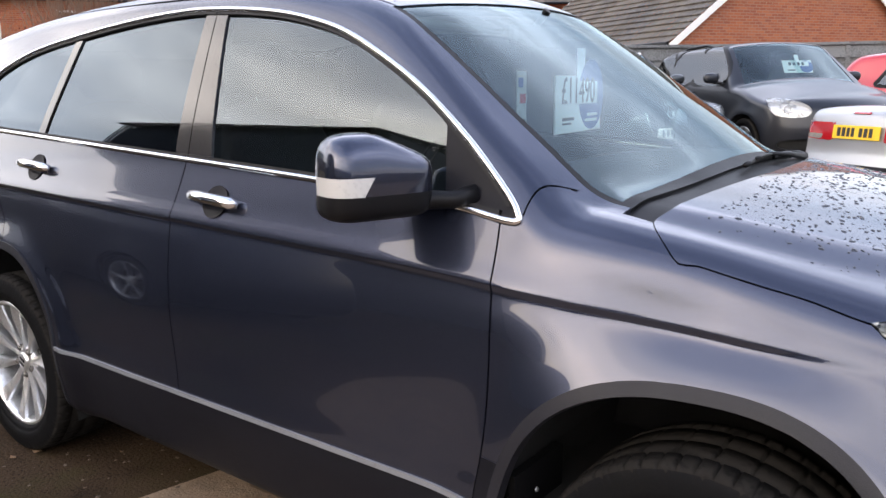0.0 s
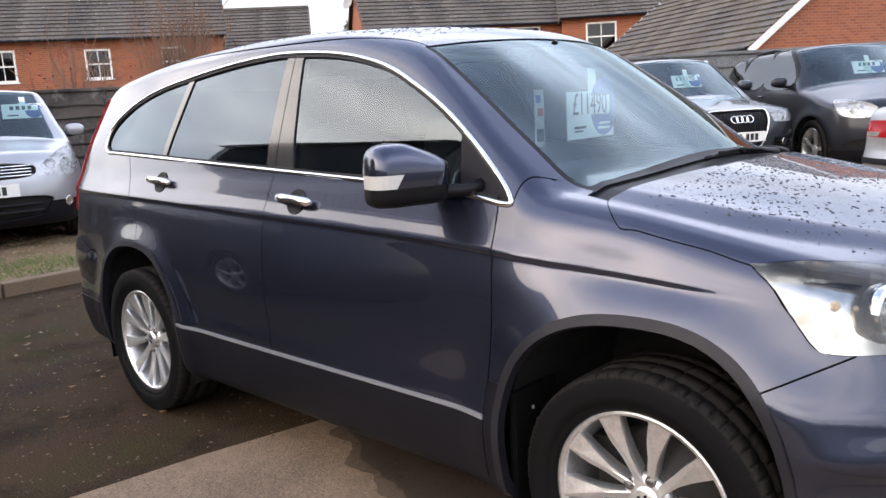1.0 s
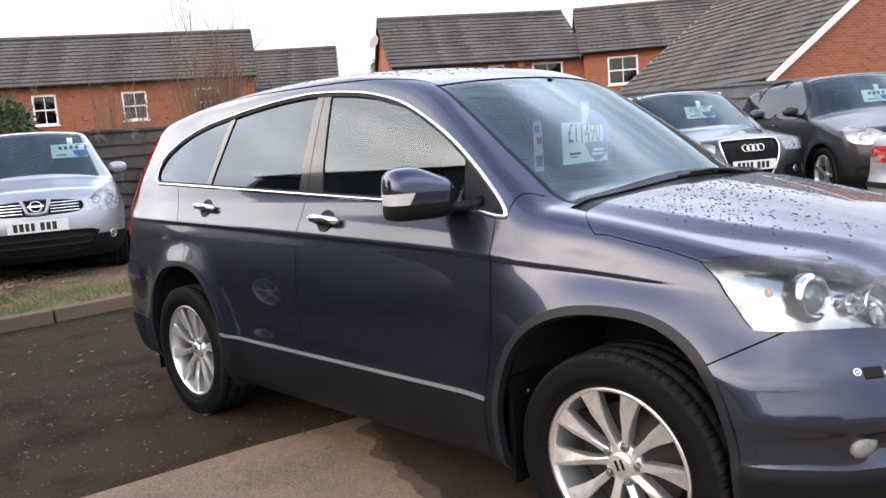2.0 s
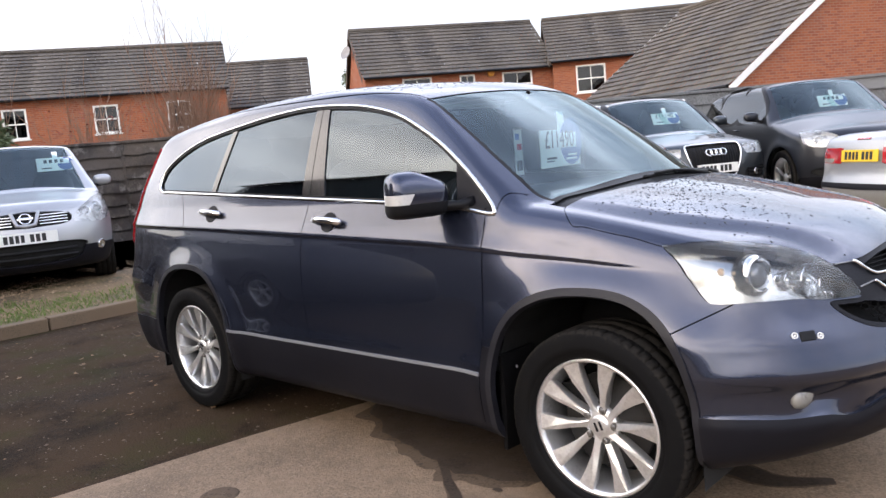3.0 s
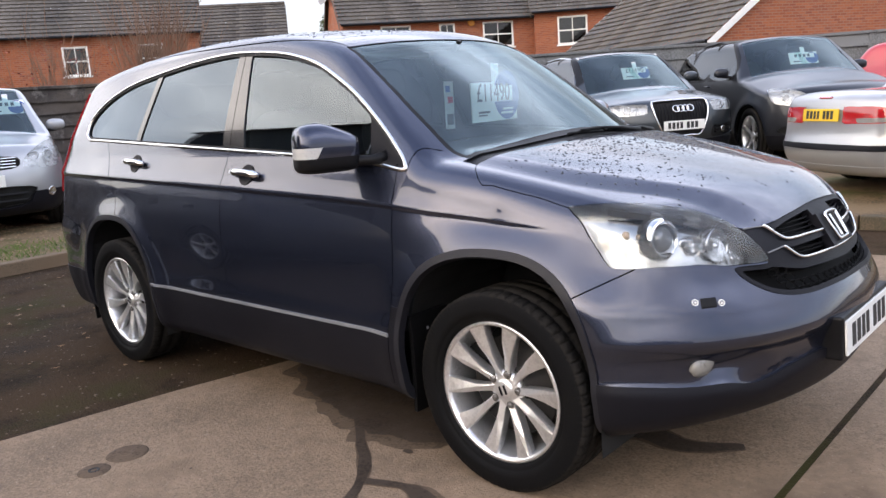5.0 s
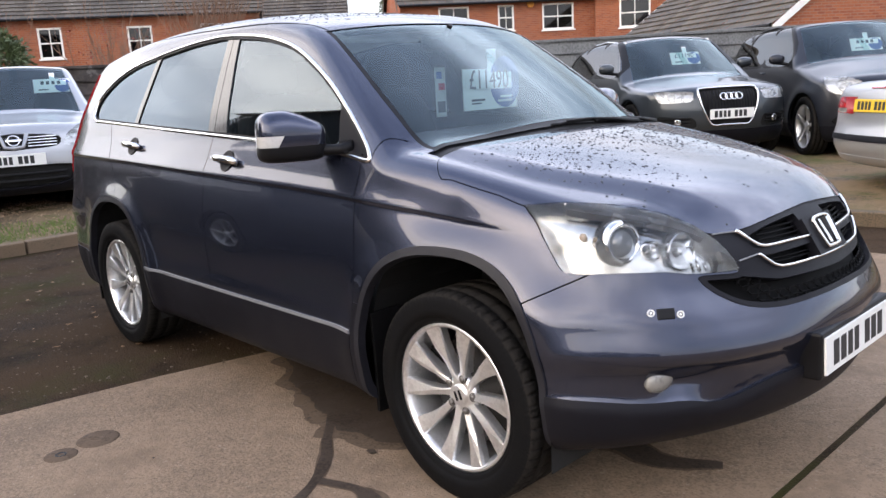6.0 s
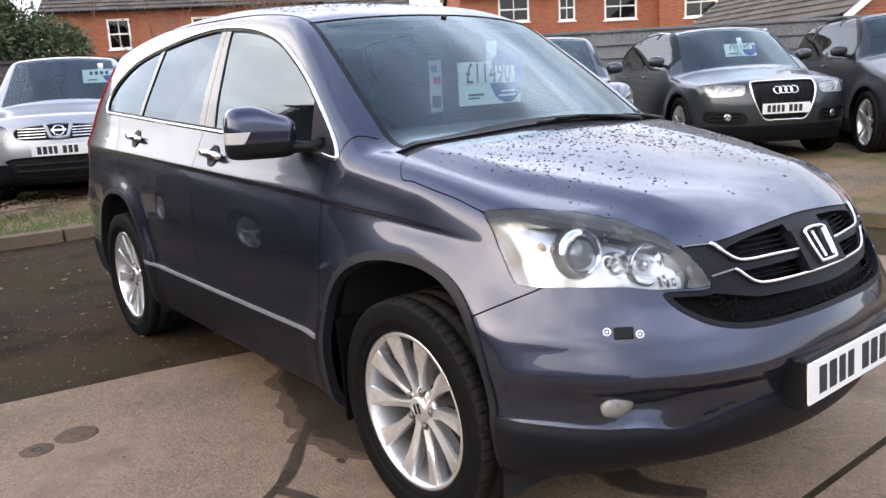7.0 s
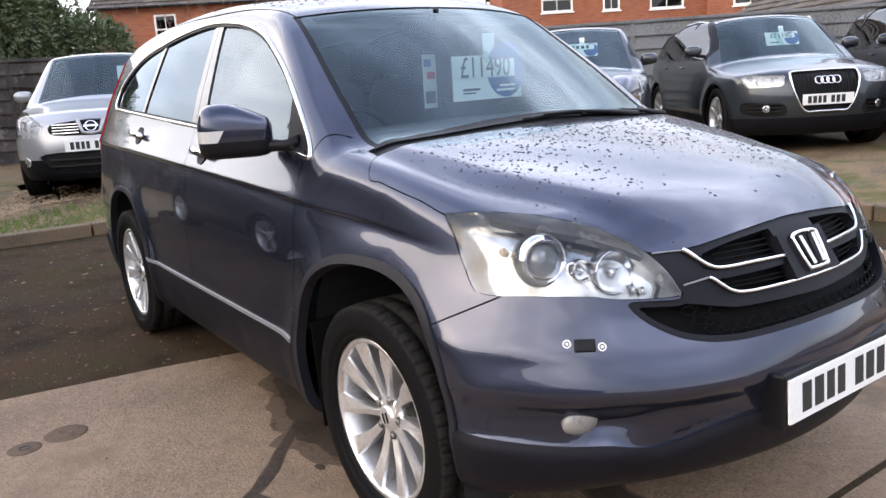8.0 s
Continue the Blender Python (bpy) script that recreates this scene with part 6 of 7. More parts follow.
def house(name, label, a, b, depth, eave, ridge, windows=(), gable_windows=(), z0=-.5, fascia="white", barge="tile"):
    """a-b: the foot of the wall that faces the yard, its outside to the right of the way from a to b."""
    a, b = Vector((*a, 0)), Vector((*b, 0))
    h = base(name, label, "house")
    d = (b - a).normalized()
    inw = Vector((-d.y, d.x, 0))
    c, e = b + inw * depth, a + inw * depth
    bm = bmesh.new()
    o, dd, iw = wall_bm(bm, a, b, z0, eave, [w[:4] for w in windows])
    part("wall", bm, "brick", h, "orange-red brick wall")
    for w in windows:
        sash(h, o, dd, iw, w[:4], w[4] if len(w) > 4 else (1, 1))
    for p, q, top in ((b, c, ridge), (c, e, None), (e, a, ridge)):
        bm = bmesh.new()
        wall_bm(bm, p, q, z0, eave, (), .25, top)
        part("wall", bm, "brick", h, "orange-red brick wall")
    up = Vector((0, 0, 1))
    roof_plane(h, a + up * eave, b + up * eave, inw, ridge - eave, depth / 2)
    roof_plane(h, e + up * eave, c + up * eave, -inw, ridge - eave, depth / 2)
    bm = bmesh.new()
    tube(bm, [a - d * .15 + inw * depth / 2 + up * (ridge + .05), b + d * .15 + inw * depth / 2 + up * (ridge + .05)], .10, 8)
    part("ridge_tiles", bm, "tile", h)
    bm = bmesh.new()
    m = Matrix((d, inw, up)).transposed().to_4x4()
    m.translation = a
    L = (b - a).length
    s = (ridge - eave) / (depth / 2)
    box(bm, (-.1, -.30, eave - .35 * s - .06 + .08), (L + .1, -.27, eave - .35 * s + .10), .004, m)
    part("fascia_board", bm, fascia, h)
    bm = bmesh.new()
    tube(bm, [m @ Vector((-.1, -.34, eave - .35 * s + .05)), m @ Vector((L + .1, -.34, eave - .35 * s + .05))], .055, 8)
    part("gutter", bm, "black", h, "black plastic gutter")
    for x0 in (0, L):
        sx = -.17 if x0 == 0 else .17
        bm = bmesh.new()
        for y0, y1 in ((-.32, depth / 2), (depth + .32, depth / 2)):
            q = [(x0 + sx, y0, eave - .33 * s - .17), (x0 + sx, y1, ridge - .17), (x0 + sx, y1, ridge + .04), (x0 + sx, y0, eave - .33 * s + .04)]
            vs = [bm.verts.new(m @ Vector((px + k, py, pz))) for k in (-.015, .015) for px, py, pz in q]
            for fc in ((0, 1, 2, 3), (7, 6, 5, 4), (0, 4, 5, 1), (1, 5, 6, 2), (2, 6, 7, 3), (3, 7, 4, 0)):
                bm.faces.new([vs[i] for i in fc])
        bmesh.ops.recalc_face_normals(bm, faces=bm.faces)
        part("barge_board", bm, barge, h)
    return h


house_a = house("brick_house", "long red brick house with grey tiled roof and white windows", (-32.4, 6.14), (-26.8, 15.6), 6.0, 5.0, 7.1,
                [(2.34, 3.24, 3.3, 4.5), (5.7, 6.66, 3.3, 4.45), (8.55, 9.51, 3.3, 4.45)])
house_r = house("brick_house", "brick house behind with dark tiled roof", (-32.0, 18.4), (-29.3, 21.87), 6.0, 4.6, 6.9)
house_b = house("brick_house", "red brick house with tiled roof and small white windows", (-22.63, 19.79), (-17.86, 26.81), 6.0, 4.9, 7.15,
                [(1.6, 2.9, 3.6, 4.6), (4.15, 4.85, 3.55, 4.6), (6.1, 7.5, 3.5, 4.6)])
house_c = house("brick_house", "red brick house wing with mottled tiled roof", (-17.6, 26.45), (-9.5, 33.0), 6.0, 5.0, 7.1, [(1.0, 2.3, 3.4, 4.6)])
garage = house("garage", "low brick garage with broad tiled roof and white gable boards", (-13.4, 22.2), (-6.0, 18.1), 9.0, 2.6, 5.85, z0=-.2, barge="white")
house_l = house("brick_house", "brown brick house in the shade behind the evergreen", (-31, -4), (-33.5, 4.0), 6.0, 5.2, 7.4)

# dark sheds across the yard, mirrored in the car's flank
def ribbed_shed(label, x0, x1, y, depth, eave, ridge, n):
    shed = base("shed", label, "shed")
    for name, pts in (("wall", ((y, 0), (y, eave))), ("roof", ((y + .35, eave - .05), (y - depth / 2, ridge))), ("rear_roof", ((y - depth / 2, ridge), (y - depth - .35, eave - .05)))):
        bm = bmesh.new()
        for i in range(n):
            a, b, o = x0 + (x1 - x0) * i / n, x0 + (x1 - x0) * (i + 1) / n, .02 if i % 2 else 0
            (ya, za), (yb, zb) = pts
            bm.faces.new([bm.verts.new(p) for p in ((b, ya - o, za), (a, ya - o, za), (a, yb - o, zb), (b, yb - o, zb))])
        part(name, bm, "sheet", shed)
    bm = bmesh.new()
    box(bm, (x0 + .05, y - depth, 0), (x1 - .05, y - .2, eave - .08))
    part("inner_wall", bm, "sheet", shed)
    return shed


ribbed_shed("tall dark ribbed metal shed beside the yard", -13.4, -5.9, -6.9, 8, 5.9, 6.6, 60)
# this low shed is never in view; added to darken the flank's low reflections
ribbed_shed("unseen long low shed added to darken the car's reflections", -45, 40, -24, 9, 3.6, 5.0, 160)


# ---- the other parked cars ----
def plain_car(name, label, front, heading, z0, sp, paint_name):
    """A parked car from its main measures. front: where the middle of its nose (or of its tail, with sp['by_tail']) stands."""
    w, H, xf, xr, belt, R = sp["w"], sp["H"], sp["xf"], sp["xr"], sp["belt"], sp["R"]
    a0, a1 = sp["axles"]
    cowl_up = sp.get("cowl_up", .13)
    hood_h, cowl, head, rear_x = sp["hood"], sp["cowl"], sp["head"], sp["rear"]
    sec = curve1((.18, w - .09), (.33, w - .03), (.5, w), (.68, w - .005), (belt - .15, w - .03), (belt, w - .07), (belt + .06, w - .10), (H - .05, w - .30), (H + .15, w - .42))
    plan = curve1((xf + .1, -.62), (xf - .06, -.36), (xf - .22, -.16), (xf - .48, -.045), (xf - .9, 0), (xr + .9, 0), (xr + .45, -.03), (xr + .15, -.10), (xr - .1, -.34))
    nose = curve1(*[(z, xf + d) for z, d in sp["nose"]])
    tail = curve1(*[(z, xr + d) for z, d in sp["tail"]])
    hood = curve1((xf + .2, hood_h - .22), (xf - .02, hood_h - .10), (xf - .15, hood_h - .02), (xf - .5, hood_h + .04), (cowl, hood_h + cowl_up), (cowl - .6, hood_h + cowl_up + .03))
    roof = curve1((cowl, H - .20), (head + .1, H - .055), (head - .3, H - .01), (head - .9, H), (rear_x + .4, H - .05), (rear_x, H - .11), (xr, H - .30))
    rise = (H - .05 - hood_h - cowl_up) / (cowl - head)

    def F(x, y, z):
        v = np.abs(y)
        W = sec(z) + plan(x)
        for ax in (a0, a1):
            W = W + .02 * bell(np.hypot(x - ax, z - R), R + .06, .09)
        d = cowl + .05 - x - .2 * v ** 2
        ws = hood_h + cowl_up + rise * d * 1.06 - .08 * d * np.abs(d) - .04 * (v / .6) ** 2
        back = H - .03 - np.maximum(rear_x - x, 0) * sp.get("slope", 1.6) - .03 * (v / .6) ** 2
        cab = smin(smin(ws, roof(x) - .07 * (v / .65) ** 2.2, .05), back, .08)
        deck = np.where(x > (cowl + rear_x) / 2, hood(x) - .08 * (v / .8) ** 2.4, sp.get("deck", 0) - .05 * (v / .8) ** 2.4)
        top = smax(deck, cab, .04)
        g = smax(v - W, z - top, .06)
        g = smax(g, (x - nose(z) + .40 * v ** 2) * .9, .10)
        g = smax(g, (tail(z) + .20 * v ** 2 - x) * .9, .10)
        return smax(g, .20 - z, .08)
    SV, SF = skin_of(F, (xr - .12, -.06, .14), (xf + .12, w + .1, H + .06), .036)
    SV, SF = cut(SV, SF, lambda x, v, z: v)
    polys = {k: np.array(p) if "sharp" in k else outline(p, True, 4) for k, p in sp["side"].items()}
    noses = {k: outline(p, True, 4) for k, p in sp["face"].items()}
    rears = {k: outline(p, True, 4) for k, p in sp.get("rear_face", {}).items()}

    def vw(z):
        return np.interp(z, (hood_h + .1, H - .08), (w - .20, w - .345))
    tests = [lambda x, v, z, p=p: line_dist(p, x, z) for p in polys.values()]
    glazed = [p for k, p in polys.items() if "window" in k]

    def frame_d(x, v, z):
        return np.min([line_dist(p, x, z) for p in glazed], axis=0) - .05
    tests += [frame_d]
    tests += [lambda x, v, z, p=p: np.where(x > xf - 1.0, line_dist(p, v, z), .5) for p in noses.values()]
    tests += [lambda x, v, z, p=p: np.where(x < xr + .8, line_dist(p, v, z), .5) for p in rears.values()]
    tests += [lambda x, v, z, c=c: np.hypot(x - c, z - R) - R - .055 for c in (a0, a1)]
    tests += [lambda x, v, z: v - vw(z), lambda x, v, z: x - (cowl + .02 - .12 * v * v), lambda x, v, z: (head + .06 - .2 * v * v) - x, lambda x, v, z: z - sp["trim"]]
    for t in tests:
        SV, SF = cut(SV, SF, t)
    c = middles(SV, SF)
    x, v, z = c.T
    tg = np.full(len(c), "body", object)
    tg[(z < sp["trim"])] = "lower_trim"
    tg[(x < cowl + .02 - .12 * v * v) & (x > head + .06 - .2 * v * v) & (v < vw(z)) & (z > hood_h + .06)] = "windscreen"
    tg[(v > w - .45) & (frame_d(x, v, z) < 0) & (z > belt - .02) & (tg == "body")] = "window_frame"
    for k, p in polys.items():
        tg[(v > w - .45) & (line_dist(p, x, z) < 0)] = k
    for k, p in noses.items():
        tg[(x > xf - 1.0) & (line_dist(p, v, z) < 0)] = k
    for k, p in rears.items():
        tg[(x < xr + .8) & (line_dist(p, v, z) < 0)] = k
    for ax in (a0, a1):
        tg[(np.hypot(x - ax, z - R) < R + .055) & (z < R * 2 + .2)] = "hole"
    at = Matrix.Translation((front[0], front[1], z0)) @ Matrix.Rotation(radians(heading), 4, "Z") @ Matrix.Scale(sp.get("scale", 1.0), 4)
    at = at @ Matrix.Translation((-xr if sp.get("by_tail") else -xf, 0, 0))
    thing = base(name, label, "car", at)
    emit("body", F, SV, SF, tg == "body", paint_name, thing, 0, .02)
    emit("lower_trim", F, SV, SF, tg == "lower_trim", sp.get("trim_mat", "plastic"), thing, 0, .02, .004, "lower body trim")
    emit("windscreen", F, SV, SF, tg == "windscreen", "glass", thing, 0, 0, -.004, "clear windscreen").visible_shadow = False
    for s in (-1, 1):
        emit("window_frame", F, SV, SF, tg == "window_frame", "black", thing, s, .01, .001, "black window frame")
    emit("inner_lining", F, SV, SF, np.isin(tg, ["body", "lower_trim", "window_frame"]), "inner", thing, 0, 0, -.035, "dark inner structure")
    for k in (*polys, *noses, *rears):
        mt = sp["mats"][k.split("_sharp")[0]]
        for s in (-1, 1):
            if mt == "lens":
                emit(k, F, SV, SF, tg == k, "lens", thing, s, .008, .001, "clear headlamp lens").visible_shadow = False
                bowl = emit("lamp_bowl", F, SV, SF, tg == k, "far_bowl", thing, s, -.05, -.05, "bright lamp bowl")
                lv, lz = noses[k].mean(0)
                for dv in sp.get("lamp_rings", (-.09, .06)):
                    p, n = on_skin(s * (lv + dv), lz, F, xf - 1.0, xf + .2, -.03)
                    n = Vector((n.x + .4, n.y * .6, n.z * .3)).normalized()
                    bm = bmesh.new()
                    lathe(bm, [(.022, -.03), (.045, -.005), (.052, .004), (.054, -.02)], 18, facing(p, n), True)
                    part("lamp_ring", bm, "chrome", bowl, "round lamp ring", True)
            else:
                emit(k.split("_sharp")[0], F, SV, SF, tg == k, mt, thing, s, .015 if "glass" not in mt else 0, sp.get("off", {}).get(k, -.004))
    wheel0 = None
    for ax in (a0, a1):
        for s in (-1, 1):
            m = Matrix.Translation((ax, s * (w - .12), R)) @ Matrix.Rotation(math.pi if s < 0 else 0, 4, "Z") @ Matrix.Rotation(radians(20 + 30 * s), 4, "Y")
            if wheel0 is None:
                wheel0 = alloy_wheel(thing, m, R, R - .105, .215, sp.get("spokes", 5), 30, False)
            else:
                copy_thing(wheel0, m).parent = thing
            bm = bmesh.new()
            arc = [(ax + (R + .05) * math.cos(math.pi * i / 12), R + (R + .05) * math.sin(math.pi * i / 12)) for i in range(13)]
            q = [[bm.verts.new((px, s * y, pz)) for y in (.3, w - .04)] for px, pz in arc]
            for r_, s_ in zip(q[:-1], q[1:]):
                bm.faces.new((r_[0], r_[1], s_[1], s_[0]))
            bm.faces.new([r_[0] for r_ in q])
            part("arch_liner", bm, "inner", thing)
    for s in (-1, 1):
        mx, mz = sp["mirror"]
        bm = solid_bm(soft_box((mx, s * (w + .035), mz), (.055, .105, .068), power=2.6), (mx - .1, s * (w + .035) - .15, mz - .1), (mx + .1, s * (w + .035) + .15, mz + .1), .020)
        mir = part("door_mirror", bm, sp.get("mirror_mat", paint_name), thing, "door mirror housing", True)
        bm = bmesh.new()
        tube(bm, [(mx, s * (w + .02), mz - .05), (mx + .04, s * (w - .10), mz - .07)], .022, 8)
        part("mirror_arm", bm, "black", mir)
        for hx in sp["handles"]:
            hz = belt - .10
            y = float(sec(hz) + plan(hx))
            bm = bmesh.new()
            tube(bm, [(hx - .10, s * (y - .002), hz), (hx - .06, s * (y + .022), hz), (hx + .06, s * (y + .022), hz - .003), (hx + .10, s * (y - .002), hz - .004)], .012, 6)
            part("door_handle", bm, sp.get("handle_mat", paint_name), thing)
    # cabin
    for sx, sy in ((head - .45, -.37), (head - .45, .37)):
        st = part("car_seat", solid_bm(soft_box((sx, sy, belt - .12), (.09, .24, .36), power=3), (sx - .12, sy - .28, belt - .5), (sx + .12, sy + .28, belt + .3), .05), "seat", thing, "dark seat", True)
        part("headrest", solid_bm(soft_box((sx - .04, sy, belt + .33), (.05, .13, .09), power=3), (sx - .12, sy - .16, belt + .2), (sx + .06, sy + .16, belt + .45), .035), "seat", st, "", True)
    part("dashboard", solid_bm(soft_box((cowl - .35, 0, hood_h - .02), (.30, w - .22, .13), power=4), (cowl - .7, -w, hood_h - .2), (cowl, w, hood_h + .15), .05), "seat", thing, "dark dashboard", True)
    return thing, F, at


def windscreen_card(text, at, x, y, z, tilt=0, label="white and blue price card inside the windscreen"):
    cd = base("price_card", label, "sign", at @ Matrix.Translation((x, y, z)) @ Matrix.Rotation(radians(tilt), 4, "Y"), group="price cards")
    bm = bmesh.new()
    box(bm, (-.002, -.20, -.10), (.002, .20, .085))
    part("board", bm, "card", cd, "white printed board")
    bm = bmesh.new()
    lathe(bm, [(0, 0), (.09, 0), (.09, .0012), (0, .0012)], 24, Matrix.Translation((.002, .12, -.01)) @ to_front)
    part("blue_disc", bm, "blue", cd, "round blue print")
    bm = bmesh.new()
    box(bm, (.0035, -.18, -.005), (.0045, .16, .065))
    part("price_strip", bm, "card", cd, "white price strip")
    if text:
        letters(text, .09, "ink", cd, Matrix.Translation((.0056, -.01, .03)) @ to_front, "price_lettering")
    else:
        for k in range(4):
            bm = bmesh.new()
            box(bm, (.0046, -.12 + k * .06, .008), (.0056, -.085 + k * .06, .054))
            part("price_bar", bm, "ink", cd)
    bm = bmesh.new()
    box(bm, (.0036, -.15, -.07), (.0042, -.04, -.055))
    part("small_print", bm, "ink", cd)
    bm = bmesh.new()
    box(bm, (-.001, -.02, .085), (.001, .04, .17))
    part("hanging_strap", bm, "card", cd)
    return cd


def slat_rows(name, thing, F, spots, half, zs, xf, material, rad=.006, off=-.01):
    """Level grille slats on a nose: from width v0 to v1 at each height."""
    for zz in zs:
        for v0, v1 in spots:
            bm = bmesh.new()
            tube(bm, [on_skin(v0 + (v1 - v0) * i / 8, zz, F, xf - .9, xf + .2, off)[0] for i in range(9)], rad, 6)
            part(name, bm, material, thing)


# silver crossover
sil = dict(w=.87, H=1.66, xf=2.185, xr=-2.13, belt=1.06, R=.335, axles=(1.315, -1.315), hood=.94, cowl=1.13, head=.42, rear=-1.55, slope=1.3, scale=1.05, trim=.44,
           nose=((.2, -.12), (.35, -.02), (.5, 0), (.62, -.01), (.75, -.05), (.9, -.12)), tail=((.2, .15), (.5, 0), (.8, .03), (1.1, .12), (1.6, .45)),
           side={"front_window": [(.80, 1.08), (.25, 1.50), (-.15, 1.52), (-.2, 1.10)], "rear_window": [(-.28, 1.10), (-.26, 1.52), (-.85, 1.49), (-1.15, 1.18), (-1.1, 1.12)]},
           face={"headlamp": [(.47, .71), (.50, .80), (.62, .90), (.75, .955), (.82, .95), (.845, .86), (.81, .70), (.65, .675)],
                 "grille": [(-.2, .84), (.1, .84), (.42, .80), (.40, .70), (.1, .68), (-.2, .68)], "intake": [(-.2, .50), (.5, .50), (.52, .40), (.4, .30), (-.2, .30)]},
           mats={"front_window": "other_glass", "rear_window": "other_glass", "headlamp": "lens", "grille": "inner", "intake": "inner"}, off={"grille": -.03, "intake": -.04},
           mirror=(.62, 1.12), handles=(.0, -.95), handle_mat="silver", spokes=5)
nissan, NF, n_at = plain_car("car", "silver crossover with split chrome grille, parked facing the yard", (-6.35, .03), -19, .19, sil, "silver")
slat_rows("grille_slat", nissan, NF, ((.13, .40), (-.13, -.40)), 0, (.715, .745, .775, .805), 2.185, "chrome", .007, -.008)
bm = bmesh.new()
p, n = on_skin(0, .77, NF, 1.3, 2.4, .012)
tube(bm, [facing(p, n) @ Vector((a, b, 0)) for a, b in ((-.13, .075), (-.085, -.07), (0, -.085), (.085, -.07), (.13, .075))], .020, 8)
part("grille_surround", bm, "silver", nissan, "silver v-shaped grille surround", True)
bm = bmesh.new()
tube(bm, [facing(p, n) @ Vector((.055 * math.cos(a), .055 * math.sin(a), 0)) for a in (2 * math.pi * i / 24 for i in range(24))], .009, 6, True)
box(bm, (-.075, -.013, -.004), (.075, .013, .012), .003, facing(p, n))
part("badge", bm, "chrome", nissan, "plain round chrome badge", True)
p, n = on_skin(0, .575, NF, 1.3, 2.4, .012)
number_plate(nissan, facing(p, Vector((1, 0, 0))), .56, .12)
slat_rows("intake_slat", nissan, NF, ((-.46, .46),), 0, (.36, .43), 2.185, "black", .012, -.01)
for s in (-1, 1):
    p, n = on_skin(s * .70, .42, NF, 1.2, 2.4, .006)
    bm = bmesh.new()
    lathe(bm, [(0, -.01), (.05, -.01), (.05, .004), (.036, .004), (.03, -.002), (0, .006)], 20, facing(p, n))
    part("fog_lamp", bm, "reflector", nissan, "round fog lamp", True)
windscreen_card("", n_at, .66, .40, 1.36, -30)

# graphite SUV with a tall framed grille
aud = dict(w=.94, H=1.64, xf=2.28, xr=-2.35, belt=1.08, R=.365, axles=(1.40, -1.40), hood=.93, cowl=1.12, head=.35, rear=-1.65, slope=1.2, scale=1.05, trim=.40,
           nose=((.2, -.14), (.35, -.03), (.5, 0), (.62, 0), (.75, -.02), (.9, -.07), (1.0, -.14)), tail=((.2, .15), (.5, 0), (.8, .03), (1.1, .12), (1.6, .50)),
           side={"front_window": [(.80, 1.10), (.20, 1.53), (-.20, 1.55), (-.22, 1.12)], "rear_window": [(-.30, 1.12), (-.30, 1.55), (-1.0, 1.52), (-1.15, 1.15)],
                 "quarter_window": [(-1.24, 1.16), (-1.10, 1.50), (-1.45, 1.44), (-1.75, 1.25)]},
           face={"headlamp": [(.44, .745), (.425, .80), (.415, .85), (.50, .862), (.65, .868), (.79, .872), (.81, .84), (.79, .77), (.76, .735), (.60, .732)],
                 "grille": [(-.2, .875), (.30, .875), (.352, .85), (.33, .68), (.225, .47), (-.2, .47)], "intake": [(.44, .55), (.62, .56), (.80, .57), (.80, .45), (.62, .41), (.46, .41), (.40, .44)]},
           mats={"front_window": "other_glass", "rear_window": "other_glass", "quarter_window": "other_glass", "headlamp": "lens", "grille": "inner", "intake": "inner"},
           off={"grille": -.03, "intake": -.03}, lamp_rings=(.03,), mirror=(.66, 1.18), handles=(-.10, -1.0), spokes=5)
audi, AF, a_at = plain_car("car", "dark graphite SUV with tall chrome-framed grille, parked nose out", (-1.62, 6.84), -37, .19, aud, "graphite")
bm = bmesh.new()
ring = [on_skin(float(vv), float(zz), AF, 1.4, 2.5, .006)[0] for vv, zz in outline([(-.31, .882), (-.15, .886), (0, .887), (.15, .886), (.31, .882), (.362, .85), (.338, .68), (.235, .475), (.1, .462), (0, .460), (-.1, .462), (-.235, .475), (-.338, .68), (-.362, .85)], True, 4)]
tube(bm, ring, .012, 8, True)
part("grille_frame", bm, "chrome", audi, "broad satin chrome grille frame", True)
for k in range(17):
    vv = -.30 + k * .0375
    bm = bmesh.new()
    lo = .50 if abs(vv) < .23 else .50 + (abs(vv) - .23) * 2.2
    tube(bm, [on_skin(vv, lo + (.862 - lo) * i / 5, AF, 1.4, 2.5, -.006)[0] for i in range(6)], .0075, 5)
    part("grille_slat", bm, "plastic", audi)
p, n = on_skin(0, .78, AF, 1.4, 2.5, .014)
bm = bmesh.new()
for k in range(4):
    tube(bm, [facing(p, n) @ Vector(((k - 1.5) * .062 + .042 * math.cos(a), .042 * math.sin(a), .002 * (k % 2))) for a in (2 * math.pi * i / 20 for i in range(20))], .007, 6, True)
part("badge", bm, "chrome", audi, "plain chrome badge of linked loops", True)
p, n = on_skin(0, .585, AF, 1.4, 2.5, .012)
number_plate(audi, facing(p, Vector((1, 0, 0))), .54, .115)
slat_rows("intake_slat", audi, AF, ((.47, .78), (-.78, -.47)), 0, (.47, .51, .55), 2.28, "black", .010, -.006)
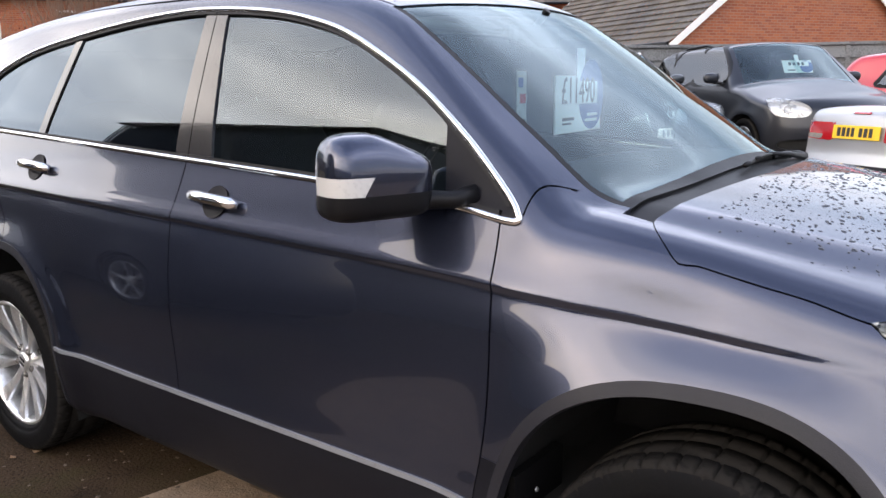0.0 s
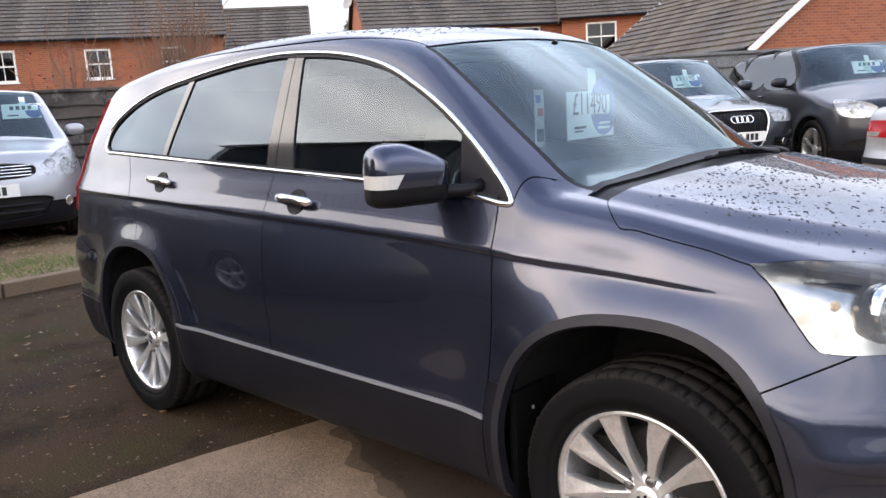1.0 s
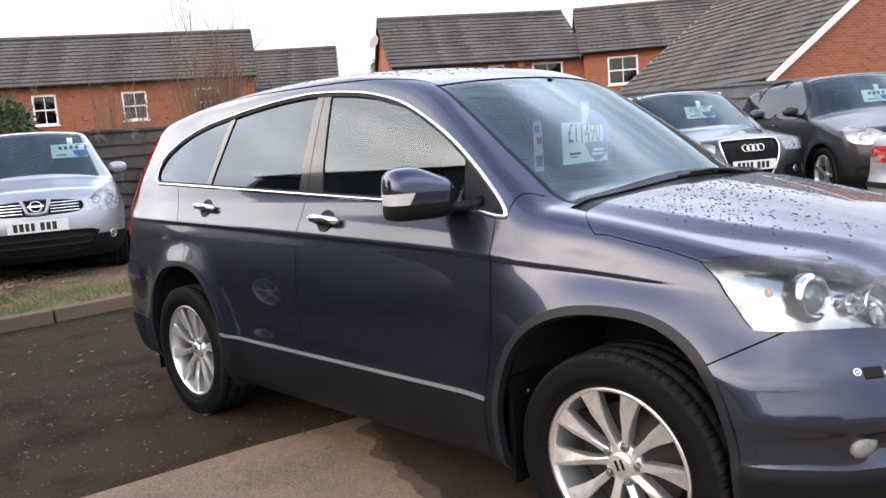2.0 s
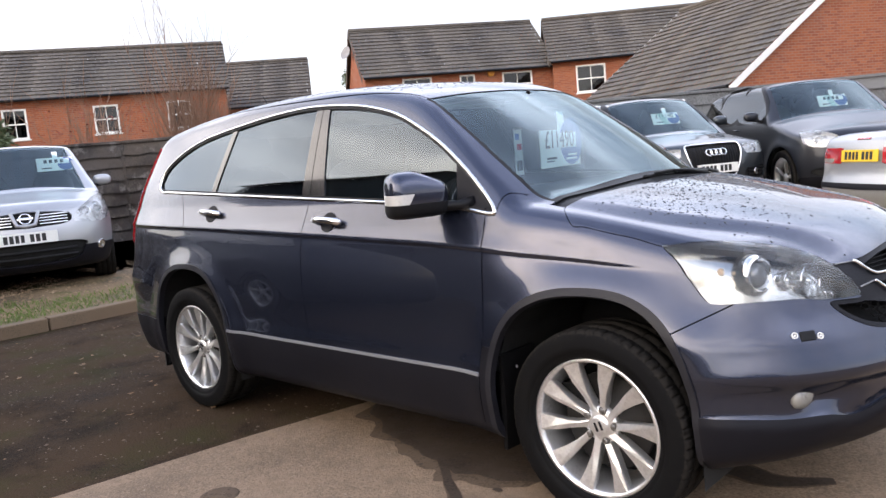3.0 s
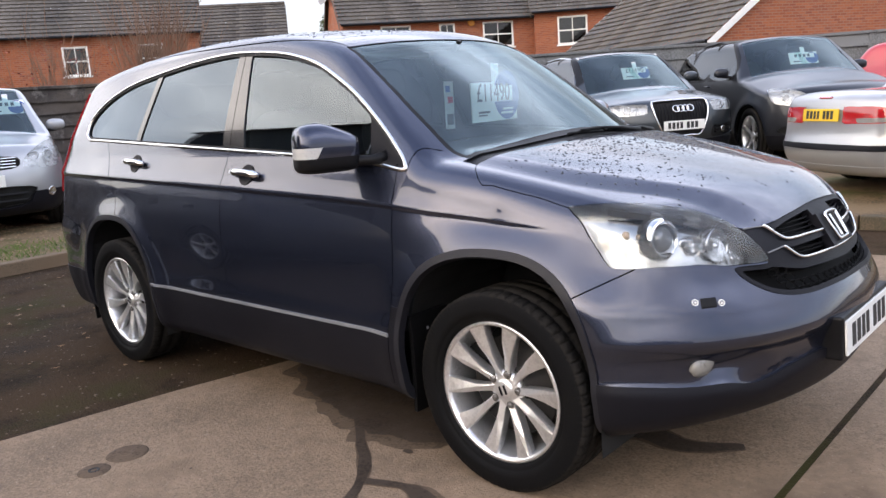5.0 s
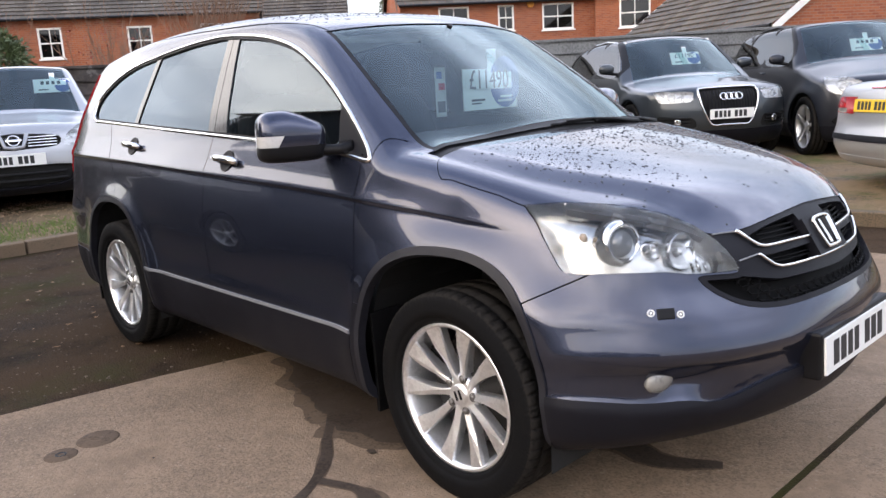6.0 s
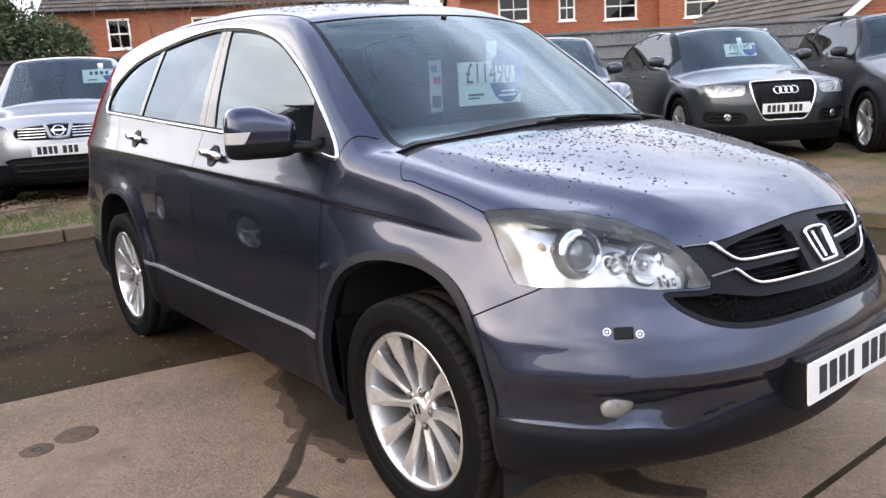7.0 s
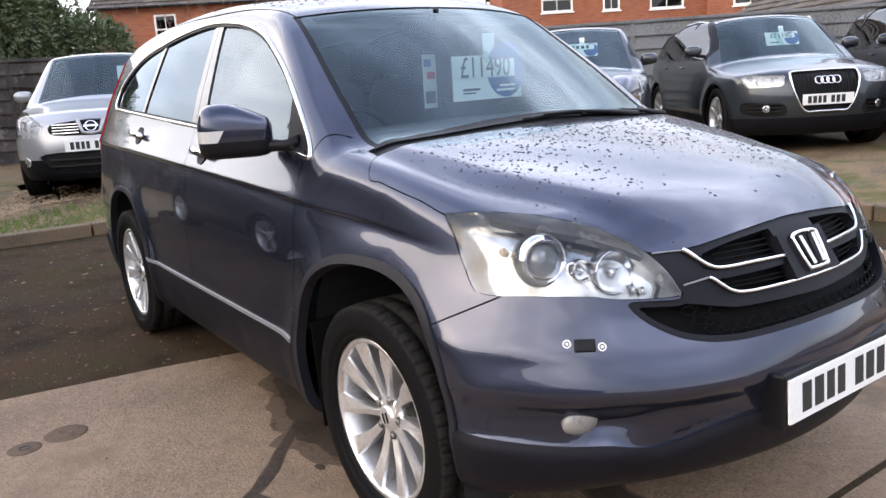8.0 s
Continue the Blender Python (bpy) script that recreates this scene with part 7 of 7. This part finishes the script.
for s in (-1, 1):
    p, n = on_skin(s * .60, .50, AF, 1.2, 2.5, .006)
    bm = bmesh.new()
    lathe(bm, [(0, -.01), (.04, -.01), (.04, .004), (.03, .004), (0, .0)], 18, facing(p, n))
    part("fog_lamp", bm, "reflector", audi, "round fog lamp", True)
    bm = bmesh.new()
    tube(bm, [(x_, s * (.60 - .02 * abs(x_)), 1.555 + (.02 if -1.5 < x_ < .2 else -.03) - .03 * max(0, -x_ - .6)) for x_ in (.35, .2, -.4, -1.0, -1.5, -1.65)], .016, 6)
    part("roof_rail", bm, "chrome", audi, "silver roof rail")
windscreen_card("£11190", a_at, .72, .10, 1.28, -30)

# black-blue large SUV
big = dict(aud, w=.955, H=1.76, xf=2.32, xr=-2.46, belt=1.16, R=.375, axles=(1.46, -1.46), hood=1.00, cowl_up=.21, cowl=1.12, head=.42, rear=-1.95, slope=1.8, scale=1.02,
           side={"front_window": [(.78, 1.19), (.30, 1.62), (-.20, 1.65), (-.24, 1.20)], "rear_window": [(-.32, 1.20), (-.30, 1.65), (-1.05, 1.62), (-1.15, 1.22)],
                 "quarter_window": [(-1.25, 1.22), (-1.30, 1.60), (-1.95, 1.55), (-2.05, 1.28)]},
           face={"headlamp": [(.50, .80), (.50, .90), (.62, .97), (.80, .98), (.86, .90), (.82, .80), (.66, .77)], "grille": [(-.2, .88), (.38, .88), (.36, .72), (-.2, .70)],
                 "intake": [(-.2, .52), (.7, .52), (.7, .40), (-.2, .38)]}, mirror=(.62, 1.24), handles=(-.15, -1.1))
mlc, MF, m_at = plain_car("car", "black-blue large SUV with roof rails and bright lamps", (.05, 8.05), -47, .17, big, "navy")
slat_rows("grille_slat", mlc, MF, ((-.34, .34),), 0, (.75, .79, .83), 2.32, "chrome", .010, 0.0)
for s in (-1, 1):
    bm = bmesh.new()
    tube(bm, [(x_, s * (.62 - .02 * abs(x_)), 1.655 + (.05 if -1.7 < x_ < .1 else -.02) - .03 * max(0, -x_ - .6)) for x_ in (.30, .1, -.4, -1.0, -1.7, -1.9)], .018, 6)
    part("roof_rail", bm, "black", mlc, "black roof rail")
windscreen_card("", m_at, .75, .12, 1.38, -30)

# silver convertible seen from behind
sab = dict(w=.855, H=1.38, xf=2.20, xr=-2.40, belt=.97, R=.315, axles=(1.28, -1.32), hood=.82, cowl=.85, head=.15, rear=-.75, slope=.95, deck=.985, by_tail=True, trim=.30, trim_mat="silver",
           nose=((.2, -.1), (.5, 0), (.7, -.03), (.9, -.2)), tail=((.2, .12), (.42, .0), (.50, .0), (.54, .045), (.75, .06), (.95, .11), (1.0, .16), (1.4, .9)),
           side={"side_window": [(.55, 1.0), (.05, 1.28), (-.6, 1.28), (-.85, 1.02)]},
           face={"headlamp": [(.45, .60), (.45, .72), (.75, .72), (.78, .62)]},
           rear_face={"tail_lamp": [(.29, .69), (.285, .76), (.29, .835), (.45, .838), (.62, .835), (.84, .80), (.89, .745), (.86, .70), (.6, .686), (.42, .686)],
                      "reverse_lamp": [(.46, .694), (.46, .732), (.62, .735), (.83, .738), (.86, .715), (.84, .703), (.62, .694)], "bumper_strip": [(-.2, .445), (.6, .445), (1.0, .445), (1.0, .495), (.6, .495), (-.2, .495)]},
           mats={"side_window": "other_glass", "headlamp": "lens", "tail_lamp": "tail_red", "reverse_lamp": "fog_glass", "bumper_strip": "plastic"}, off={"tail_lamp": .004, "reverse_lamp": .004, "bumper_strip": .008}, mirror=(.55, 1.0), handles=(-.4,), spokes=5)
saab, SFn, s_at = plain_car("car", "silver convertible with dark folded hood, seen from behind", (.46, 5.22), 52, .17, sab, "silver")


def on_tail(vv, zz, off=0.0):
    a, b = -2.55, -1.2
    for _ in range(40):
        m = (a + b) / 2
        if SFn(np.array([m]), np.array([abs(vv)]), np.array([zz]))[0] < 0:
            b = m
        else:
            a = m
    return Vector((a - off, vv, zz))


number_plate(saab, facing(on_tail(0, .765, .012), Vector((-1, 0, .1)).normalized()), .52, .115, "yplate")
bm = bmesh.new()
box(bm, (-.09, -.012, -.006), (.09, .012, .006), .004, facing(on_tail(0, .925, .004), Vector((-.6, 0, .8))))
part("high_brake_lamp", bm, "tail_red", saab, "narrow red brake lamp")
bm = solid_bm(soft_box((-.55, 0, 1.16), (.85, .70, .26), power=2.6), (-1.6, -.85, .8), (.5, .85, 1.5), .06)
part("soft_top", bm, "black", saab, "black fabric hood", True)

# red hatchback by the fence, second grey 4x4 and a tall dark SUV beside the silver crossover
hat = dict(sil, w=.85, H=1.67, xf=1.98, xr=-1.98, axles=(1.22, -1.24), scale=1.0, R=.31, handle_mat="red")
plain_car("car", "red hatchback parked by the grey fence", (2.8, 12.4), 5, .19, hat, "red")
crv = dict(aud, w=.90, H=1.68, xf=2.15, xr=-2.25, axles=(1.31, -1.31), belt=1.15, hood=.98, scale=1.0, R=.35,
           face={"headlamp": [(.45, .78), (.47, .86), (.60, .95), (.78, .97), (.80, .88), (.77, .79)], "grille": [(-.2, .88), (.36, .87), (.32, .76), (-.2, .74)], "intake": [(-.2, .70), (.45, .71), (.40, .64), (-.2, .62)]},
           side={"front_window": [(.80, 1.13), (.28, 1.49), (-.20, 1.56), (-.24, 1.16)], "rear_window": [(-.32, 1.16), (-.30, 1.56), (-.95, 1.53), (-1.0, 1.2)],
                 "quarter_window": [(-1.08, 1.2), (-1.05, 1.51), (-1.5, 1.45), (-1.70, 1.25)]}, mirror=(.60, 1.18))
hon, CF, h_at = plain_car("car", "dark grey 4x4 with chrome badge between other parked cars", (-3.15, 4.35), -46, .19, crv, "graphite")
p, n = on_skin(0, .82, CF, 1.3, 2.4, .01)
bm = bmesh.new()
tube(bm, [facing(p, n) @ Vector((a, b, 0)) for a, b in outline([(-.06, .05), (.06, .05), (.045, -.05), (-.045, -.05)], True, 4)], .008, 6, True)
for s in (-1, 1):
    box(bm, (s * .028 - .009, -.045, -.003), (s * .028 + .009, .045, .008), 0, facing(p, n))
part("badge", bm, "chrome", hon, "plain chrome badge", True)
slat_rows("grille_slat", hon, CF, ((-.32, .32),), 0, (.765, .85), 2.15, "chrome", .007, 0.0)
windscreen_card("", h_at, .72, .10, 1.34, -30)
tall = dict(big, H=1.72, belt=1.16, mirror=(.62, 1.25), scale=1.0)
plain_car("car", "tall dark red SUV between the silver crossover and fence", (-5.0, 3.35), -14, .17, tall, "maroon")
beside = dict(crv, H=1.62)
plain_car("car", "black-blue 4x4 parked alongside on the asphalt", (-6.80, -3.46), 180, .0, beside, "navy")


# ---- marks on the ground ----
def blot(name, pts, width, material, z, label, category="stain", seed=1):
    """A flat irregular mark along a line, its width changing."""
    rnd = random.Random(seed)
    line = outline(pts, False, 26)
    t = np.gradient(line, axis=0)
    t /= np.linalg.norm(t, axis=1)[:, None] + 1e-9
    ws = np.interp(np.linspace(0, 1, len(line)), np.linspace(0, 1, len(width)), width)
    left, right = [], []
    for (px, py), (tx, ty), w in zip(line.tolist(), t.tolist(), ws.tolist()):
        a, b = [w * (1 + .55 * noise.noise(Vector((px * 5.5, py * 5.5, seed + e))) + .10 * noise.noise(Vector((px * 17, py * 17, seed + e)))) * rnd.uniform(.99, 1.01) for e in (0, 40)]
        left.append((px - ty * a, py + tx * a))
        right.append((px + ty * b, py - tx * b))
    bm = bmesh.new()
    ls, rs = [bm.verts.new((*p, z)) for p in left], [bm.verts.new((*p, z)) for p in right]
    for i in range(len(ls) - 1):
        bm.faces.new((rs[i], rs[i + 1], ls[i + 1], ls[i]))
    mark = tagged(part(name, bm, material), label, category, kind="structure")
    if max(width) > .02:
        bm = bmesh.new()
        line_l, line_r = [], []
        for (lx, ly), (rx, ry) in zip(left, right):
            cx, cy = (lx + rx) / 2, (ly + ry) / 2
            g = 1.25 + .5 * noise.noise(Vector((cx * 6, cy * 6, seed + 9.0)))
            line_l.append(bm.verts.new((cx + (lx - cx) * g, cy + (ly - cy) * g, z - .0012)))
            g = 1.25 + .5 * noise.noise(Vector((cx * 6, cy * 6, seed + 19.0)))
            line_r.append(bm.verts.new((cx + (rx - cx) * g, cy + (ry - cy) * g, z - .0012)))
        for i in range(len(left) - 1):
            bm.faces.new((line_r[i], line_r[i + 1], line_l[i + 1], line_l[i]))
        part("drying_margin", bm, "stain_margin", mark)
    return mark


# damp patch with some of the car's shadow put into its colour
blot("damp_patch", [(-.42, -.25), (-.1, -.42), (.25, -.50), (.62, -.55), (.95, -.62)], [.06, .16, .20, .26, .10], "stain", .0062, "damp patch on the concrete below the sill, darkened for the car's shadow", seed=3)
blot("damp_trickle", [(.33, -.55), (.45, -.74), (.60, -.88), (.74, -.99), (.86, -1.12), (.98, -1.34), (1.10, -1.62), (1.4, -2.0), (1.75, -2.4)], [.08, .026, .016, .024, .018, .026, .022, .026, .018], "stain", .0070, "dark trickle running over the concrete", seed=5)
blot("damp_trickle", [(.86, -1.12), (1.02, -1.06), (1.16, -1.10), (1.34, -1.22), (1.6, -1.34)], [.02, .018, .045, .04, .015], "stain", .0074, "dark side trickle on the concrete", seed=6)
# oil smudges and the nose's soft shade, painted as one dark patch
blot("damp_patch", [(1.25, -.34), (1.45, -.22), (1.65, -.24), (1.85, -.14)], [.03, .07, .05, .02], "stain", .0066, "dark patch of oil and painted shade below the nose", seed=7)
for k in range(14):
    rnd = random.Random(50 + k)
    cx, cy, r = rnd.uniform(.1, 3.4), rnd.uniform(-2.4, -.75), rnd.uniform(.006, .022)
    blot("oil_spot", [(cx - r, cy), (cx, cy + r * .3), (cx + r, cy)], [r * .4, r * .9, r * .4], "stain", .0085 + .00005 * k, "small dark oil spot on the concrete", seed=80 + k)
# two round damp stains, built as low discs with a ring
for (cx, cy), r, nm in (((-.117, -1.50), .082, "inspection_cover"), ((-.078, -1.655), .062, "drain_cap")):
    cover = base(nm, "round brown stain on the concrete, built as a low disc", "cover", Matrix.Translation((cx, cy, .004)))
    bm = bmesh.new()
    lathe(bm, [(0, .0035), (r * .55, .0040), (r * .6, .0030), (r * .92, .0036), (r, .0), (r, -.02), (0, -.02)], 36)
    part("plate", bm, "round_stain", cover, smooth=True)
    bm = bmesh.new()
    lathe(bm, [(r * .20, .0045), (r * .34, .0052), (r * .36, .003), (r * .18, .003)], 24, None, True)
    part("boss", bm, "round_stain" if nm != "drain_cap" else "black", cover)


def scatter(name, spots, material, label, shape):
    """Many small pieces in one mesh."""
    vs, fs = [], []
    for i, (p, size, turn) in enumerate(spots):
        sv, sf = shape(i)
        o, c, s = len(vs), math.cos(turn), math.sin(turn)
        for a, b, d in sv:
            vs.append((p[0] + size * (a * c - b * s), p[1] + size * (a * s + b * c), p[2] + size * d))
        fs += [[o + j for j in f] for f in sf]
    me = bpy.data.meshes.new(name)
    me.from_pydata(vs, [], fs)
    me.materials.append(M[material])
    return tagged(new(name, me), label, name.replace("_", " "), kind="stuff")


def verge_z(o):
    return float(np.interp(o, (.05, .6, 1.5), (.105, .13, .19)))


def verge_spot(rnd, lo, hi, a, b):
    i = rnd.uniform(a, b) * (len(KERB) - 2)
    k, f = int(i), i % 1
    p = KERB[k] * (1 - f) + KERB[k + 1] * f
    t = KERB[k + 1] - KERB[k]
    t = t / np.hypot(*t)
    o = rnd.uniform(lo, hi)
    return (p[0] - t[1] * o, p[1] + t[0] * o, verge_z(o)), o


rnd = random.Random(11)
stone_shapes = []
for k in range(7):
    q = [(1, 0, .15), (.3, .8, .1), (-.8, .5, .2), (-.7, -.6, .1), (.4, -.9, .15)]
    q = [(a * rnd.uniform(.7, 1.1), b * rnd.uniform(.7, 1.1), c) for a, b, c in q] + [(rnd.uniform(-.3, .3), rnd.uniform(-.3, .3), rnd.uniform(.5, .9))]
    stone_shapes.append((q, [(0, 1, 5), (1, 2, 5), (2, 3, 5), (3, 4, 5), (4, 0, 5)]))
spots = []
for k in range(5200):
    p, o = verge_spot(rnd, .15, 3.2, .24, .66)
    spots.append((p, rnd.uniform(.009, .024), rnd.uniform(0, 6.3)))
scatter("pebbles", spots, "pebble", "tan pebbles on the verge", lambda i: stone_shapes[i % 7])
spots = []
for k in range(4500):
    a, b = rnd.uniform(-4.9, -.45), rnd.uniform(-4.2, 3)
    if a > -.80 + .25 * (b + 2) and b > -2.2 or a > -.9 and b <= -2.2:
        continue
    spots.append(((a, b, 0), rnd.uniform(.003, .009) * (1.7 if rnd.random() < .08 else 1), rnd.uniform(0, 6.3)))
scatter("loose_grit", spots, "grit", "loose grit on the asphalt", lambda i: stone_shapes[i % 7])
spots = []
for k in range(15000):
    p, o = verge_spot(rnd, .06, 1.5, .24, .66)
    n = noise.noise(Vector((p[0] * 1.3, p[1] * 1.3, 2.0)))
    if o > .70 + 1.1 * n or rnd.random() < .2:
        continue
    spots.append((p, rnd.uniform(.025, .065), rnd.uniform(0, 6.3)))
blades = [([(-.10, 0, 0), (.10, 0, 0), (l, .25, 1), (l * .4, .1, .6)], [(0, 1, 3), (1, 2, 3)]) for l in (-.5, -.2, .1, .4, .7)]
scatter("grass", spots, "grass", "short winter grass along the kerb", lambda i: blades[i % 5])
spots = []
for k in range(240):
    if rnd.random() < .6:
        p, o = verge_spot(rnd, .1, 3, .24, .66)
    else:
        p = (rnd.uniform(-4.9, -.9), rnd.uniform(-3.5, 1.0), .002)
    spots.append(((p[0], p[1], p[2] + .006), rnd.uniform(.012, .030), rnd.uniform(0, 6.3)))
scatter("fallen_leaves", spots, "dead_leaf", "small brown fallen leaves", lambda i: ([(-1, 0, .1), (0, -.5, 0), (1, 0, .25), (0, .5, .05)], [(0, 1, 2), (0, 2, 3)]))


# ---- rain beads on bonnet and roof ----
def beads():
    rr = random.Random(21)
    bm_v, bm_f = [], []
    tries = [(rr.uniform(1.22, 2.0), rr.uniform(-.66, .66)) for _ in range(5200)] + [(rr.uniform(-1.4, .36), rr.uniform(-.54, .54)) for _ in range(4000)]
    xs = np.array([t[0] for t in tries])
    ys = np.array([t[1] for t in tries])
    a, b = np.full(len(xs), .8), np.full(len(xs), 1.75)
    for _ in range(30):
        m = (a + b) / 2
        inside = HF(xs, np.abs(ys), m) < 0
        a, b = np.where(inside, m, a), np.where(inside, b, m)
    P = np.stack([xs, np.abs(ys), a], 1)
    N = grad(HF, P, .006)
    N /= np.linalg.norm(N, axis=1)[:, None]
    N[:, 1] *= np.sign(ys)
    P[:, 1] = ys
    for p, n in zip(P.tolist(), N.tolist()):
        dens = noise.noise(Vector((p[0] * 3.1, p[1] * 3.1, 5.0)))
        keep = .55 + .9 * dens
        if p[0] > 1:
            keep *= max(.06, 1.15 - (p[0] - 1.2) * 1.6) * (1.0 if abs(p[1]) < .6 else .5)
        if rr.random() > keep:
            continue
        n = Vector(n)
        u = n.orthogonal().normalized()
        w = n.cross(u)
        r = rr.choice((.0013, .0017, .0022, .0030, .0046))
        e, sp_ = rr.uniform(.7, 2.0), rr.uniform(0, 3.1)
        o = len(bm_v)
        for rad, h in ((1.0, -.02), (.72, .32)):
            for k in range(6):
                t = 2 * math.pi * k / 6
                c, s = math.cos(t) * e, math.sin(t)
                c, s = c * math.cos(sp_) - s * math.sin(sp_), c * math.sin(sp_) + s * math.cos(sp_)
                bm_v.append(Vector(p) + r * (rad * (c * u + s * w) + h * n))
        bm_v.append(Vector(p) + r * .45 * n)
        for k in range(6):
            j = (k + 1) % 6
            bm_f.append((o + k, o + j, o + 6 + j, o + 6 + k))
            bm_f.append((o + 6 + k, o + 6 + j, o + 12))
    me = bpy.data.meshes.new("rain_beads")
    me.from_pydata([tuple(q) for q in bm_v], [], bm_f)
    me.polygons.foreach_set("use_smooth", np.ones(len(bm_f), bool))
    me.materials.append(M["drop"])
    tagged(new("rain_beads", me), "beads of rain water on the bonnet and roof", "water drops", kind="stuff")


beads()


# ---- plants ----
def bare_shrub(at, height, stems, seed):
    rr = random.Random(seed)
    sh = base("bare_shrub", "leafless brown shrub of many upright twigs behind the fence", "shrub", Matrix.Translation(at))
    bm = bmesh.new()

    def grow(p, d, length, r, depth):
        pts, rad = [p], [r]
        q = p.copy()
        for i in range(3):
            d = (d + Vector((rr.uniform(-.16, .16), rr.uniform(-.16, .16), rr.uniform(-.02, .12)))).normalized()
            q = q + d * length / 3
            pts.append(q.copy())
            rad.append(r * (1 - .25 * (i + 1)))
        tube(bm, pts, rad, 3 if depth else 5)
        if depth < 2:
            for k in range(rr.randint(3, 4)):
                s = rr.choice(pts[1:])
                dd = (d + Vector((rr.uniform(-.6, .6), rr.uniform(-.6, .6), rr.uniform(.1, .6)))).normalized()
                grow(s.copy(), dd, length * rr.uniform(.4, .65), r * .5, depth + 1)
    for k in range(stems):
        a, s = rr.uniform(0, 6.3), rr.uniform(.05, .34)
        grow(Vector((rr.uniform(-.4, .4), rr.uniform(-.4, .4), 0)), Vector((math.cos(a) * s, math.sin(a) * s, 1)).normalized(), height * rr.uniform(.5, .85), .026, 0)
    part("twig_growth", bm, "bark", sh)


bare_shrub((-17.2, 8.3, 0), 4.1, 84, 4)
bare_shrub((-16.0, 5.2, 0), 2.9, 30, 9)
rr = random.Random(31)
spots = [((-16.0 + rr.gauss(0, .55), 5.2 + rr.gauss(0, .8), rr.uniform(1.7, 3.1)), rr.uniform(.02, .045), rr.uniform(0, 6.3)) for _ in range(170)]
scatter("climber_leaves", spots, "red_leaf", "sparse dark red leaves on the climbing twigs", lambda i: ([(-1, 0, .1), (0, -.6, .5), (1, 0, 1.2), (0, .6, .7)], [(0, 1, 2), (0, 2, 3)]))
bare_shrub((-16.2, 2.6, 0), 2.9, 7, 12)


def evergreen(name, at, lobes, leaves, seed, label):
    rr = random.Random(seed)
    ev = base(name, label, "bush", Matrix.Translation(at))
    bm = bmesh.new()
    for cx, cy, cz, r in lobes:
        tube(bm, [(cx * .3, cy * .3, 0), (cx * .7, cy * .7, cz * .5), (cx, cy, cz)], [.07, .05, .02], 6)
    part("trunk", bm, "bark", ev)
    vs, fs = [], []
    for k in range(leaves):
        cx, cy, cz, r = rr.choice(lobes)
        d = Vector((rr.gauss(0, 1), rr.gauss(0, 1), rr.gauss(0, 1))).normalized()
        lump = 1 + .14 * noise.noise(d * 2.3 + Vector((cx, cy, cz)))
        p = Vector((cx, cy, cz)) + d * r * lump * rr.uniform(.62, 1.04)
        if p.z < .2:
            continue
        u = (d + Vector((rr.uniform(-.8, .8), rr.uniform(-.8, .8), rr.uniform(-.9, .4)))).normalized()
        w = u.cross(Vector((rr.uniform(-1, 1), rr.uniform(-1, 1), rr.uniform(-1, 1)))).normalized()
        n = u.cross(w)
        L = rr.uniform(.08, .15)
        o = len(vs)
        vs += [tuple(p), tuple(p + u * L * .5 + w * L * .22), tuple(p + u * L + n * L * .15), tuple(p + u * L * .5 - w * L * .22)]
        fs += [(o, o + 1, o + 2), (o, o + 2, o + 3)]
    me = bpy.data.meshes.new("crown")
    me.from_pydata(vs, [], fs)
    me.materials.append(M["leaf"])
    ob = new("crown", me)
    ob.parent = ev


evergreen("evergreen_bush", (-15.2, 1.1, 0), [(0, 0, 2.2, 1.2), (.6, -.9, 2.6, 1.1), (.2, .9, 2.1, .9), (-.4, -1.9, 2.7, 1.3), (.3, -3.2, 2.5, 1.3), (.1, -.4, 3.1, .8), (-.5, -1.2, 3.4, .8)], 44000, 5,
          "dense dark green evergreen bush behind the fence")
evergreen("far_conifer", (-29, 25.5, 0), [(0, 0, 4.2, 1.0), (.4, .6, 5.0, .8), (-.3, -.5, 5.6, .6), (0, 0, 3.0, 1.2)], 5000, 6, "distant green conifer between the houses")

# ---- small fittings on the houses ----
dish = base("satellite_dish", "grey satellite dish on the gable", "dish", Matrix.Translation((-25.55, 21.45, 6.25)))
bm = bmesh.new()
lathe(bm, [(.0, .0), (.16, .025), (.30, .09), (.31, .10), (.30, .10), (.16, .035), (.0, .012)], 24, Matrix.Rotation(radians(70), 4, "X"))
part("bowl", bm, "dish", dish, smooth=True)
bm = bmesh.new()
tube(bm, [(0, 0, -.02), (0, .25, -.1), (.3, .35, -.15)], .02, 6)
part("bracket", bm, "dish", dish)
alarm = base("alarm_box", "amber alarm box under the eave", "alarm box", Matrix.Translation((-19.47, 24.40, 4.6)) @ Matrix.Rotation(radians(55.8), 4, "Z"))
bm = bmesh.new()
lathe(bm, [(0, -.05), (.17, -.05), (.17, .03), (.13, .06), (0, .06)], 6, Matrix.Rotation(radians(90), 4, "X"))
part("housing", bm, "amber_box", alarm)
